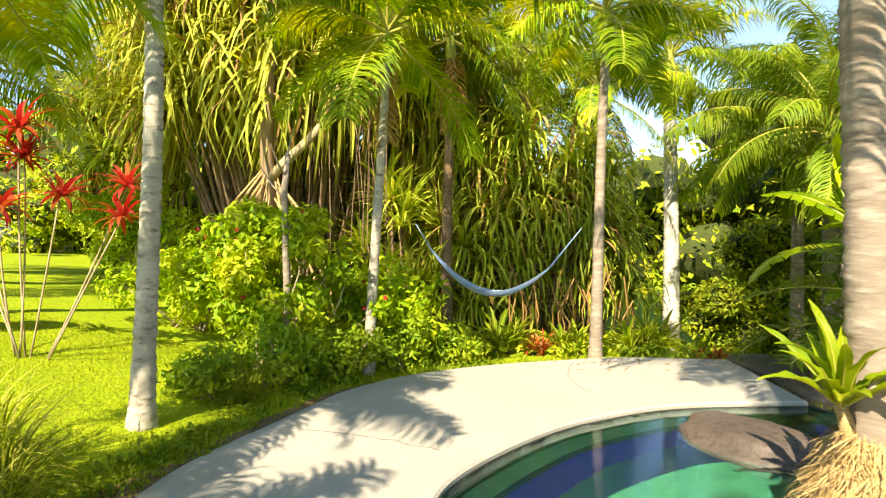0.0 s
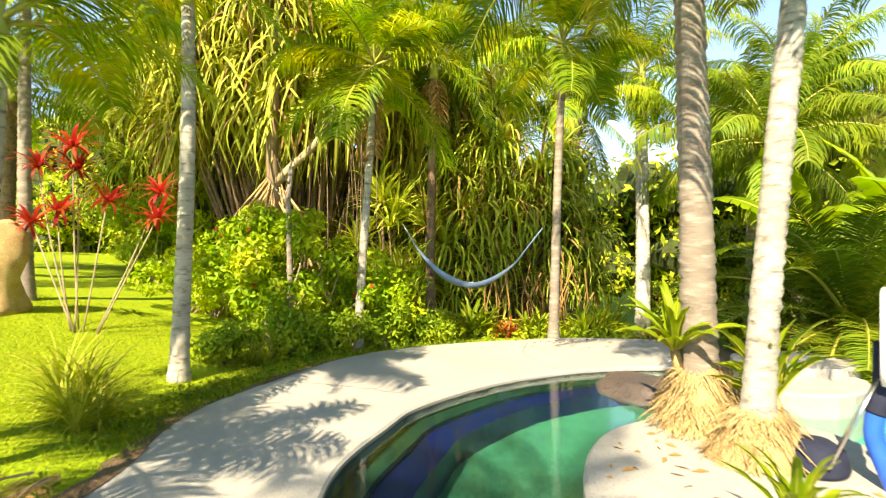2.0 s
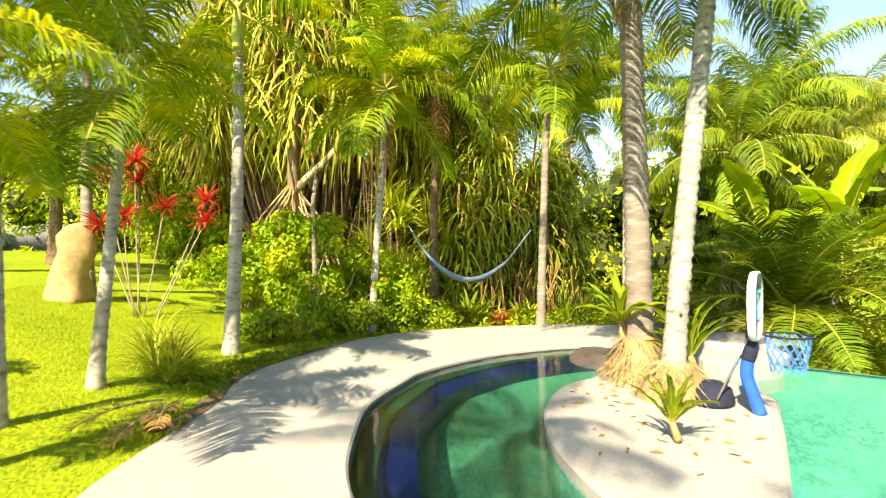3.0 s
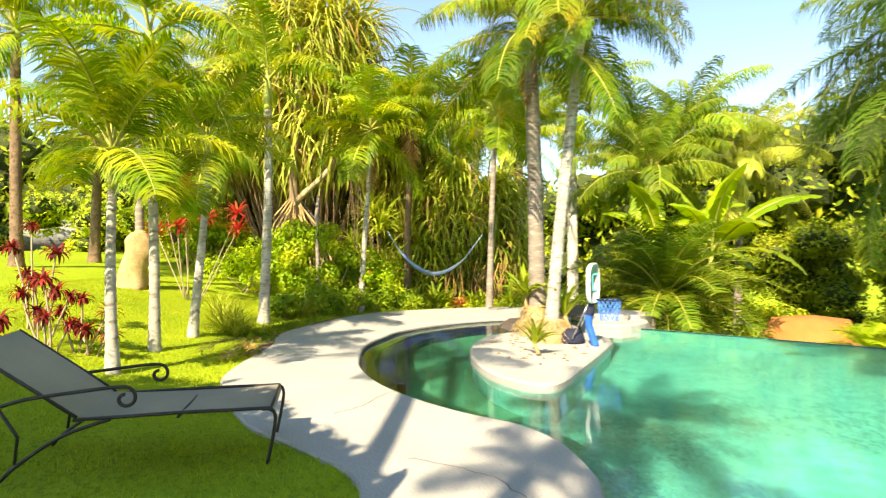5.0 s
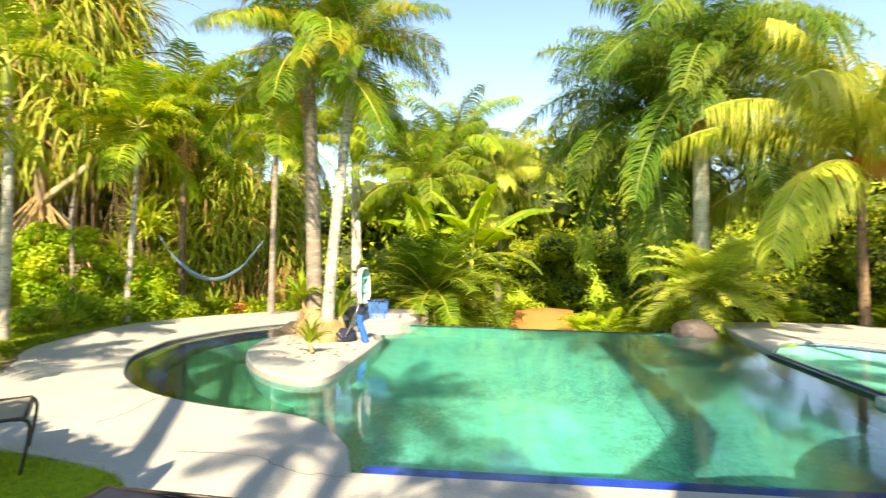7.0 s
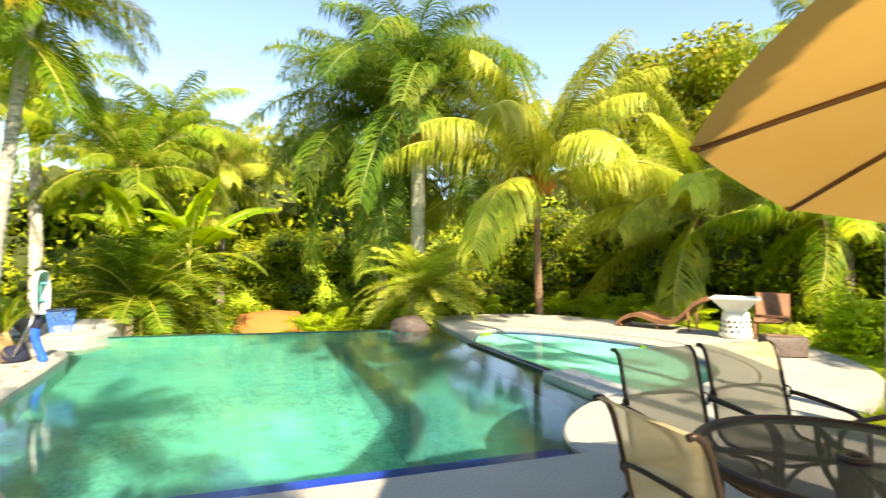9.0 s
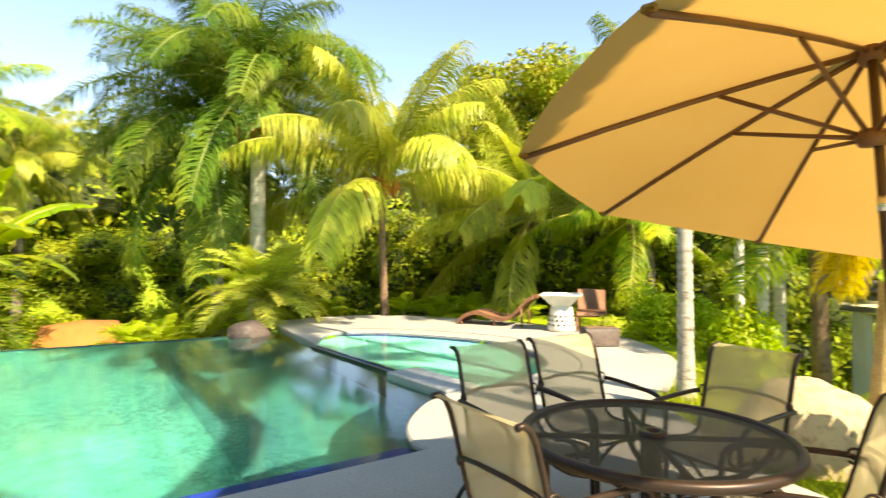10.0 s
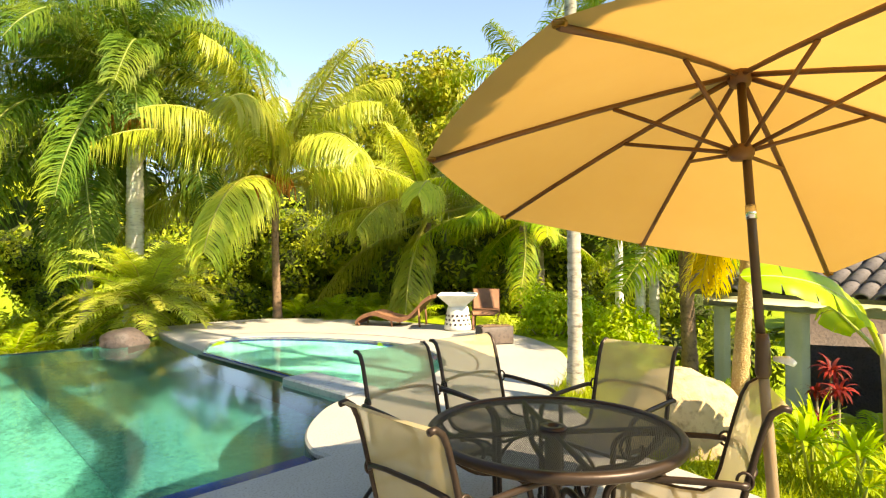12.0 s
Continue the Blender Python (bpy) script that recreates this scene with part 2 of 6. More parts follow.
M["tile_aqua"] = tile_material("tile_aqua", (0.014, 0.125, 0.106), (0.090, 0.315, 0.246), (0.066, 0.270, 0.214), 0.035)
# tile_aqua scaled down, the deep water's darkness painted in
M["tile_aqua_dimmed"] = tile_material("tile_aqua_dimmed", (0.010, 0.082, 0.078), (0.055, 0.205, 0.180), (0.040, 0.175, 0.155), 0.035)
M["tile_channel"] = tile_material("tile_channel", (0.010, 0.080, 0.050), (0.045, 0.170, 0.105), (0.035, 0.150, 0.090), 0.035)
M["tile_pale"] = tile_material("tile_pale", (0.20, 0.58, 0.44), (0.25, 0.63, 0.49), (0.28, 0.66, 0.53), 0.03)
M["tile_navy"] = tile_material("tile_navy", (0.0015, 0.003, 0.022), (0.003, 0.008, 0.07), (0.002, 0.004, 0.032), 0.03)
M["tile_green"] = tile_material("tile_green", (0.002, 0.010, 0.007), (0.004, 0.024, 0.016), (0.006, 0.028, 0.018), 0.025)
M["tile_blue"] = tile_material("tile_blue", (0.008, 0.02, 0.22), (0.014, 0.035, 0.34), (0.01, 0.025, 0.28), 0.025)

water = bpy.data.materials.new("water")
water.use_nodes = True
n_, link_ = links_of(water)
p_ = n_["Principled BSDF"]
p_.inputs["Base Color"].default_value = (0.46, 0.95, 0.92, 1)
p_.inputs["Transmission Weight"].default_value = 1.0
p_.inputs["IOR"].default_value = 1.33
p_.inputs["Roughness"].default_value = 0.0
w1 = noise_of(n_, link_, 1.5, 3.0, 0.5)
w2 = noise_of(n_, link_, 11.0, 3.0, 0.6, (1.0, 1.7, 1.0))
add_ = n_.new("ShaderNodeMath")
add_.operation = "MULTIPLY_ADD"
add_.inputs[1].default_value = 0.3
link_(w2, add_.inputs[0])
link_(w1, add_.inputs[2])
b_ = n_.new("ShaderNodeBump")
b_.inputs["Strength"].default_value = 0.16
b_.inputs["Distance"].default_value = 0.02
link_(add_.outputs[0], b_.inputs["Height"])
link_(b_.outputs[0], p_.inputs["Normal"])
M["water"] = water

# lawn: short turf with dry and lush patches
lawn = surface("lawn", (0.23, 0.325, 0.012), (0.31, 0.385, 0.016), (0.12, 0.20, 0.009), 0.5, 22, 0.9, 0.9, spec=0.15, depth=0.05)
M["lawn"] = lawn

# ---------------------------------------------------------------- geometry helpers
class Geo:
    """Vertices, faces and material slots of one mesh."""

    def __init__(self):
        self.v, self.f, self.m = [], [], []

    def add(self, verts, faces, m=0):
        k = len(self.v)
        self.v.extend(tuple(p) for p in verts)
        self.f.extend(tuple(i + k for i in q) for q in faces)
        self.m.extend([m] * len(faces))

    def tube(self, pts, radii, n=8, m=0, cap=True):
        pts = [Vector(p) for p in pts]
        if not hasattr(radii, "__len__"):
            radii = [radii] * len(pts)
        verts, faces = [], []
        ref = None
        for i, p in enumerate(pts):
            tan = (pts[min(i + 1, len(pts) - 1)] - pts[max(i - 1, 0)]).normalized()
            if ref is None:
                ref = tan.orthogonal().normalized()
            ref = (ref - tan * ref.dot(tan))
            ref = ref.normalized() if ref.length > 1e-6 else tan.orthogonal().normalized()
            bi = tan.cross(ref)
            for j in range(n):
                a = 2 * math.pi * j / n
                verts.append(p + (ref * math.cos(a) + bi * math.sin(a)) * radii[i])
        for i in range(len(pts) - 1):
            for j in range(n):
                a, b = i * n + j, i * n + (j + 1) % n
                faces.append((a, b, b + n, a + n))
        if cap:
            faces.append(tuple(reversed(range(n))))
            faces.append(tuple(range((len(pts) - 1) * n, len(pts) * n)))
        self.add(verts, faces, m)

    def ribbon(self, pts, sides, widths, m=0):
        verts, faces = [], []
        for p, s, w in zip(pts, sides, widths):
            verts += [p - s * (w / 2), p + s * (w / 2)]
        for i in range(len(pts) - 1):
            faces.append((2 * i, 2 * i + 1, 2 * i + 3, 2 * i + 2))
        self.add(verts, faces, m)

    def box(self, c, s, bev=0.01, m=0, rot=None):
        c = Vector(c)
        hx, hy, hz = (a / 2 for a in s)
        bev = min(bev, hx * 0.9, hy * 0.9, hz * 0.9)
        idx, verts = {}, []
        for sx in (-1, 1):
            for sy in (-1, 1):
                for sz in (-1, 1):
                    for ax in range(3):
                        q = [sx * (hx - (bev if ax != 0 else 0)), sy * (hy - (bev if ax != 1 else 0)), sz * (hz - (bev if ax != 2 else 0))]
                        idx[(sx, sy, sz, ax)] = len(verts)
                        q = Vector(q)
                        verts.append(c + (rot @ q if rot else q))
        faces = []
        for ax in range(3):
            o = [a for a in range(3) if a != ax]
            for s0 in (-1, 1):
                loop = []
                for a, b in ((-1, -1), (1, -1), (1, 1), (-1, 1)):
                    k = [0, 0, 0]
                    k[ax], k[o[0]], k[o[1]] = s0, a, b
                    loop.append(idx[(*k, ax)])
                faces.append(tuple(loop))
            for a in (-1, 1):
                for b in (-1, 1):
                    k1, k2 = [0, 0, 0], [0, 0, 0]
                    k1[ax], k1[o[0]], k1[o[1]] = -1, a, b
                    k2[ax], k2[o[0]], k2[o[1]] = 1, a, b
                    faces.append((idx[(*k1, o[0])], idx[(*k2, o[0])], idx[(*k2, o[1])], idx[(*k1, o[1])]))
        for sx in (-1, 1):
            for sy in (-1, 1):
                for sz in (-1, 1):
                    faces.append(tuple(idx[(sx, sy, sz, ax)] for ax in range(3)))
        self.add(verts, faces, m)

    def lathe(self, profile, n=20, m=0, c=(0, 0, 0)):
        verts, faces = [], []
        for r, z in profile:
            for j in range(n):
                a = 2 * math.pi * j / n
                verts.append((c[0] + r * math.cos(a), c[1] + r * math.sin(a), c[2] + z))
        for i in range(len(profile) - 1):
            for j in range(n):
                a, b = i * n + j, i * n + (j + 1) % n
                faces.append((a, b, b + n, a + n))
        self.add(verts, faces, m)

    def slab(self, outline, z0, z1, m=0, bev=0.0, sides=True):
        """A flat plate with an outline in plan, from z0 up to z1."""
        from mathutils.geometry import tessellate_polygon
        tri = tessellate_polygon([[Vector((x, y, 0)) for x, y in outline]])
        n = len(outline)
        area = sum(outline[i][0] * outline[(i + 1) % n][1] - outline[(i + 1) % n][0] * outline[i][1] for i in range(n))
        top = [t if _area(outline, t) > 0 else tuple(reversed(t)) for t in tri]
        if bev:
            inner = offset(outline, bev if area > 0 else -bev)
            self.add([(x, y, z1) for x, y in inner], top, m)
            ring = [(x, y, z1) for x, y in inner] + [(x, y, z1 - bev) for x, y in outline] + [(x, y, z0) for x, y in outline]
            loops = 2
        else:
            self.add([(x, y, z1) for x, y in outline], top, m)
            ring = [(x, y, z1) for x, y in outline] + [(x, y, z0) for x, y in outline]
            loops = 1
        if sides:
            faces = []
            for k in range(loops):
                for i in range(n):
                    j = (i + 1) % n
                    q = (k * n + i, k * n + n + i, k * n + n + j, k * n + j)
                    faces.append(q if area > 0 else tuple(reversed(q)))
            self.add(ring, faces, m)

    def obj(self, name, mats, parent=None, smooth=True, label=""):
        me = bpy.data.meshes.new(name)
        me.from_pydata(self.v, [], self.f)
        if not isinstance(mats, (list, tuple)):
            mats = [mats]
        for k in mats:
            me.materials.append(M[k])
        if len(mats) > 1:
            me.polygons.foreach_set("material_index", self.m)
        if smooth:
            me.polygons.foreach_set("use_smooth", [True] * len(self.f))
        me.update()
        return place(name, me, parent, label)


def place(name, me, parent=None, label="", m=None):
    ob = new(name, me)
    if parent:
        ob.parent = parent
    if m is not None:
        ob.matrix_basis = m
    if label:
        tagged(ob, label)
    return ob


def thing(name, loc, label, category, group="", rz=0.0):
    ob = new(name)
    ob.empty_display_size = 0.2
    ob.matrix_basis = pose(*loc, 0, 0, rz)
    return tagged(ob, label, category, group)


def _area(o, t):
    (x0, y0), (x1, y1), (x2, y2) = (o[i] for i in t)
    return (x1 - x0) * (y2 - y0) - (x2 - x0) * (y1 - y0)


def offset(outline, d):
    """The outline moved inwards (for a counter-clockwise one) by d."""
    out, n = [], len(outline)
    for i in range(n):
        p0, p1, p2 = (Vector(outline[k % n]) for k in (i - 1, i, i + 1))
        a, b = (p1 - p0).normalized(), (p2 - p1).normalized()
        n1, n2 = Vector((-a.y, a.x)), Vector((-b.y, b.x))
        s = n1 + n2
        s = s / max(s.length, 1e-6)
        out.append(tuple(p1 + s * (d / max(0.5, s.dot(n1)))))
    return out


def smooth_line(pts, per=5, closed=False):
    """A flowing line through plan points."""
    out, n = [], len(pts)
    for i in range(n if closed else n - 1):
        if closed:
            p = [pts[(i + k) % n] for k in (-1, 0, 1, 2)]
        else:
            p = [pts[max(0, min(n - 1, i + k))] for k in (-1, 0, 1, 2)]
        p = [np.array(q, float) for q in p]
        for k in range(per):
            u = k / per
            out.append(tuple(0.5 * (2 * p[1] + (p[2] - p[0]) * u + (2 * p[0] - 5 * p[1] + 4 * p[2] - p[3]) * u * u + (3 * p[1] - p[0] - 3 * p[2] + p[3]) * u ** 3)))
    if not closed:
        out.append(tuple(float(a) for a in pts[-1]))
    return out


def step(a, b, x):
    u = np.clip((np.asarray(x, float) - a) / (b - a), 0, 1)
    return u * u * (3 - 2 * u)


def inside(poly, x, y):
    hit = np.zeros(np.shape(x), bool)
    n = len(poly)
    for i in range(n):
        (x0, y0), (x1, y1) = poly[i], poly[(i + 1) % n]
        if y0 != y1:
            hit ^= ((y0 > y) != (y1 > y)) & (x < (x1 - x0) * (y - y0) / (y1 - y0) + x0)
    return hit


# ---------------------------------------------------------------- plan of pool and terrace
WEST_OUTER = smooth_line([(4.25, 8.40), (2.72, 8.58), (1.81, 8.36), (0.94, 8.10), (0.13, 7.72), (-0.60, 7.21), (-1.18, 6.44), (-1.56, 5.51), (-1.83, 4.76), (-2.01, 4.15), (-2.05, 3.4),
                          (-1.92, 2.4), (-1.93, 0.5), (-1.65, -0.42), (-1.05, -1.6), (-0.45, -2.25), (0.02, -2.80), (0.14, -3.30), (-0.05, -4.1), (-0.9, -4.9)])
SOUTH = [(-3.2, -5.6), (-3.2, -12.0), (2.6, -12.0), (2.9, -9.6), (3.9, -9.0), (4.9, -8.65), (5.6, -7.9), (6.5, -7.55), (7.4, -7.15)]
SPA_OUTER = smooth_line([(8.7, -7.35), (10.6, -7.1), (12.3, -6.1), (13.5, -4.2), (14.0, -2.0), (13.7, 0.5), (11.55, 2.0)])
SPA_WATER = smooth_line([(10.0, -0.72), (10.57, -0.75), (10.98, -1.52), (11.03, -2.73), (10.80, -3.98), (10.06, -4.95), (9.0, -5.5), (7.9, -5.5), (7.15, -5.2)])
NEAR = [(6.95, -4.97), (6.4, -4.86), (5.88, -4.92), (5.40, -5.08), (5.06, -5.32), (4.95, -5.52)]
WEST_INNER = smooth_line([(1.62, -3.50), (1.69, -3.15), (1.73, -2.85), (1.66, -2.25), (1.40, -1.75), (0.92, -1.35), (0.44, -0.80), (0.03, -0.12), (-0.27, 0.75), (-0.37, 1.65), (-0.37, 2.6), (-0.10, 3.55),
                          (0.10, 4.10), (0.56, 4.72), (1.17, 5.32), (1.83, 5.72), (2.38, 5.95), (3.0, 6.05), (3.95, 6.1)])
TERRACE = WEST_OUTER + SOUTH + SPA_OUTER + [(9.05, -1.28)] + SPA_WATER + smooth_line(NEAR) + WEST_INNER
POOL = list(reversed(WEST_INNER)) + list(reversed(smooth_line(NEAR))) + [(9.05, -1.28), (10.95, 1.2), (9.6, 1.0), (5.1, 4.55), (4.3, 5.1)]
ISLAND = smooth_line([(1.24, 1.5), (1.28, 0.85), (1.42, 0.2), (1.68, -0.25), (1.96, -0.38), (2.22, -0.15), (2.65, 0.6), (3.1, 1.4), (3.5, 2.15), (3.75, 2.7), (3.6, 3.4), (2.9, 3.9), (2.2, 3.62), (1.7, 3.2), (1.36, 2.4)], 4, True)
WATER_Z = -0.07


def ground_z(x, y):
    x, y = np.asarray(x, float), np.asarray(y, float)
    d = np.maximum(-x - 2.2, 0)
    west = 1.55 * (1 - np.exp(-(0.17 * d) ** 1.4)) * step(-12, -2, y)
    north = -2.2 * step(9.2, 20, y) * step(-5, 3, x) - 0.1 * step(6.5, 9, y) * step(-2, 0, x)
    past = (x - 5.1) * 0.62 + (y - 4.55) * 0.785
    east = -1.3 * step(0.0, 1.2, past) * step(4.0, 5.0, x) - 2.0 * step(3, 25, past) * step(4, 8, x)
    se = -1.9 * step(6.0, 11.0, x + 0.3 * (-8 - y)) * step(-7.2, -10.5, y)
    far = np.hypot(x, y)
    rise = 9.0 * step(45, 130, far) * step(-20, 30, x + y)
    bump = 0.03 * np.sin(1.3 * x + 0.7 * y) * np.cos(0.9 * y - 0.4 * x)
    return -0.035 + west + north + np.maximum(east, -3.0) + se + rise + bump


def ground_at(x, y):
    return float(ground_z(x, y))


axis = lambda lo, hi: np.unique(np.round(np.concatenate([np.linspace(-900, lo - 30, 14), np.linspace(lo - 30, lo, 16), np.arange(lo, hi + 0.01, 0.22), np.linspace(hi, hi + 30, 16), np.linspace(hi + 30, 900, 14)]), 3))
gx, gy = axis(-12.0, 17.0), axis(-13.0, 15.0)
XX, YY = np.meshgrid(gx, gy)
ZZ = ground_z(XX, YY) + np.random.default_rng(3).normal(0, 0.006, XX.shape)
ZZ = np.where(inside(TERRACE, XX, YY), np.minimum(ZZ, -0.05), ZZ)
core = offset(POOL, 0.0)
for dx, dy in ((0, 0), (0.3, 0), (-0.3, 0), (0, 0.3), (0, -0.3)):
    hole = inside(core, XX + dx, YY + dy)
    ZZ = np.where(hole, -2.2, ZZ)
spa_all = SPA_WATER + [(6.95, -4.97), (9.05, -1.28)]
ZZ = np.where(inside(spa_all, XX, YY), -2.2, ZZ)
g = Geo()
nx = len(gx)
quads = [(j * nx + i, j * nx + i + 1, (j + 1) * nx + i + 1, (j + 1) * nx + i) for j in range(len(gy) - 1) for i in range(nx - 1)]
g.add(np.stack([XX.ravel(), YY.ravel(), ZZ.ravel()], 1).tolist(), quads)
ground = tagged(g.obj("ground", ["lawn"]), "bright green mown lawn rising gently to trees", "ground", kind="structure")

# terrace, a poured pale slab with rounded edges
g = Geo()
g.slab(TERRACE, -0.28, 0.0, bev=0.02)
terrace = tagged(g.obj("pavement", ["deck"], smooth=False), "pale cream concrete terrace curving round the pool", "pavement", kind="structure")

# pool basin
g = Geo()
def basin_wall(g, line, z0, z1, m, closed=False, push=0.0):
    n = len(line)
    verts = [(x, y, z1) for x, y in line] + [(x, y, z0) for x, y in line]
    faces = [(i, (i + 1) % n, n + (i + 1) % n, n + i) for i in range(n if closed else n - 1)]
    g.add(verts, faces, m)

basin_wall(g, POOL, -1.5, -0.05, 1, True)
g.slab(POOL, -1.6, -1.35, 0, sides=False)
pool_basin = tagged(g.obj("pool_basin", ["tile_aqua", "tile_green"], smooth=False), "pool basin lined with aqua and green mosaic tiles", "pool", kind="structure")
# bench along the curved side: green seat, blue step
ring = [p for p in WEST_INNER if p[1] > -1.0]
def strip(line, d0, d1, z, m, name, low):
    a, b = [], []
    for i, p in enumerate(line):
        q0, q1 = Vector(line[max(i - 1, 0)]), Vector(line[min(i + 1, len(line) - 1)])
        tdir = (q1 - q0).normalized()
        nrm = Vector((tdir.y, -tdir.x))
        a.append(tuple(Vector(p) + nrm * d0))
        b.append(tuple(Vector(p) + nrm * d1))
    g = Geo()
    n = len(a)
    verts = [(x, y, z) for x, y in a] + [(x, y, z) for x, y in b] + [(x, y, low) for x, y in b]
    faces = [(i, i + 1, n + i + 1, n + i) for i in range(n - 1)] + [(n + i, n + i + 1, 2 * n + i + 1, 2 * n + i) for i in range(n - 1)]
    g.add(verts, faces)
    return g.obj(name, [m], pool_basin, smooth=False)

strip(ring, 0.0, 0.2, -0.36, "tile_green", "bench", -0.8)
strip([p for p in ring if p[1] > 0.35], 0.2, 0.52, -0.50, "tile_navy", "step", -1.4)
g = Geo()
g.slab([p for p in WEST_INNER if -0.9 < p[1]] + [(3.6, 4.6), (2.9, 3.88), (2.2, 3.6), (1.7, 3.18), (1.38, 2.4), (1.27, 1.5), (1.31, 0.85), (1.45, 0.2), (1.7, -0.22)], -1.3, -1.12)
g.obj("channel_floor", ["tile_channel"], pool_basin, smooth=False)
# deep end: the darker look of the water there is put into the tile colour
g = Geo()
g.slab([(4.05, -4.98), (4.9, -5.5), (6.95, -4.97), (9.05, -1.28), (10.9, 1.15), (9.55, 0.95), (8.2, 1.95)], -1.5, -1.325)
g.obj("deep_floor", ["tile_aqua_dimmed"], pool_basin, smooth=False)
g = Geo()
lx0, ly0, lx1, ly1 = 1.62, -3.50, 4.95, -5.52
ux, uy = (lx1 - lx0), (ly1 - ly0)
ll = math.hypot(ux, uy)
ox, oy = -uy / ll * 0.36, ux / ll * 0.36
g.slab([(lx0, ly0), (lx1, ly1), (lx1 + ox, ly1 + oy), (lx0 + ox, ly0 + oy)], -1.4, -0.13)
g.obj("ledge", ["tile_blue"], pool_basin, smooth=False)
# infinity wall
g = Geo()
ia, ib = Vector((9.75, 0.88)), Vector((4.95, 4.67))
idr = (ib - ia).normalized()
inn = Vector((idr.y, -idr.x))
ia, ib = ia - inn * 0.02, ib - inn * 0.02
g.slab([tuple(ia), tuple(ia + inn * 0.22), tuple(ib + inn * 0.22), tuple(ib)], -2.6, WATER_Z - 0.004)
tagged(g.obj("pool_edge", ["tile_aqua"], smooth=False), "overflow edge of the pool in green tiles", "pool edge", kind="structure")
g = Geo()
g.slab(POOL, 0, WATER_Z, sides=False)
water_top = tagged(g.obj("water", ["water"], smooth=False), "clear turquoise pool water with small ripples", "water", kind="structure")
water_top.visible_shadow = False

# small raised pool beside it
g = Geo()
spa_loop = SPA_WATER + [(6.95, -4.97), (9.05, -1.28)]
basin_wall(g, spa_loop, -0.5, -0.02, 1, True)
g.slab(spa_loop, -0.6, -0.45, 0, sides=False)
tagged(g.obj("wading_pool_basin", ["tile_pale", "tile_blue"], smooth=False), "shallow wading pool lined with pale aqua tiles", "pool", kind="structure")
g = Geo()
g.slab(spa_loop, 0, -0.028, sides=False)
spa_top = tagged(g.obj("water_shallow", ["water"], smooth=False), "still shallow pale green water", "water", kind="structure")
spa_top.visible_shadow = False
g = Geo()
wa, wb = Vector((9.05, -1.28)), Vector((6.95, -4.97))
wd = (wb - wa).normalized()
wnr = Vector((-wd.y, wd.x))
g.slab([tuple(wa - wnr * 0.08), tuple(wb - wnr * 0.08), tuple(wb + wnr * 0.08), tuple(wa + wnr * 0.08)], -1.4, -0.035)
tagged(g.obj("pool_divider", ["tile_green"], smooth=False), "thin tiled wall between the two pools", "wall", kind="structure")
g = Geo()
wm = wa + (wb - wa) * 0.68
g.slab([tuple(wm - wnr * 0.2), tuple(wb - wnr * 0.2), tuple(wb + wnr * 0.3), tuple(wm + wnr * 0.3)], -0.2, 0.015, bev=0.02)
tagged(g.obj("pool_bridge", ["wall_grey"], smooth=False), "grey stone slab on the pool divider", "slab", kind="structure")

# planted island
g = Geo()
g.slab(ISLAND, -0.14, 0.03, bev=0.03)
basin_wall(g, offset(ISLAND, 0.04), -1.45, -0.13, 1, True)
tagged(g.obj("island", ["deck", "tile_aqua"], smooth=False), "cream plastered planter island in the pool", "island", kind="structure")

# ---------------------------------------------------------------- plants
def frond_mesh(name, length, a0, a1, pairs, leaflet, sag, width, mats, seed, spread=0.9, lift=0.25, bare=0.16, curl=1.3, plume=0.3):
    """One feather frond along +x: an arching stalk with two rows of drooping leaflets."""
    rnd = random.Random(seed)
    g = Geo()
    n = 14
    pts, p = [], Vector((0, 0, 0))
    for i in range(n + 1):
        s = i / n
        el = radians(a0 + (a1 - a0) * s ** curl)
        pts.append(p.copy())
        p += Vector((math.cos(el), 0.05 * math.sin(3 * s + seed), math.sin(el))) * (length / n)
    g.tube(pts, [0.012 * length * (1 - 0.9 * i / n) + 0.003 for i in range(n + 1)], 4, 1, False)
    for k in range(pairs):
        s = bare + (1 - bare) * (k + 0.5) / pairs
        i = min(int(s * n), n - 1)
        u = s * n - i
        base = pts[i].lerp(pts[i + 1], u)
        tan = (pts[i + 1] - pts[i]).normalized()
        up = Vector((0, 1, 0)).cross(tan)
        if up.z < 0 and abs(tan.z) < 0.9:
            up = -up
        up = tan.cross(Vector((0, 1, 0)))
        up = -up if up.z < 0 else up
        ln = leaflet * (0.35 + 0.65 * math.sin(math.pi * min(1, 0.12 + 0.86 * s)) ** 0.7) * rnd.uniform(0.85, 1.1)
        for sd in (-1, 1):
            dr = (Vector((0, sd, 0)) * spread + tan * rnd.uniform(0.35, 0.6) + up * (lift + rnd.uniform(-plume, plume))).normalized()
            own = sag * rnd.uniform(0.2, 0.5)
            q, poly, sides = base.copy(), [], []
            m = 3
            for j in range(m + 1):
                poly.append(q.copy())
                side = dr.cross(up)
                side = side.normalized() if side.length > 1e-4 else tan
                sides.append(side)
                q += dr * (ln / m)
                dr = (dr + Vector((0, 0, -1)) * own * (j + 1)).normalized()
            g.ribbon(poly, sides, [width * 0.7, width, width * 0.8, width * 0.08], 0)
    me_ob = g.obj(name, mats)
    me = me_ob.data
    bpy.data.objects.remove(me_ob)
    return me


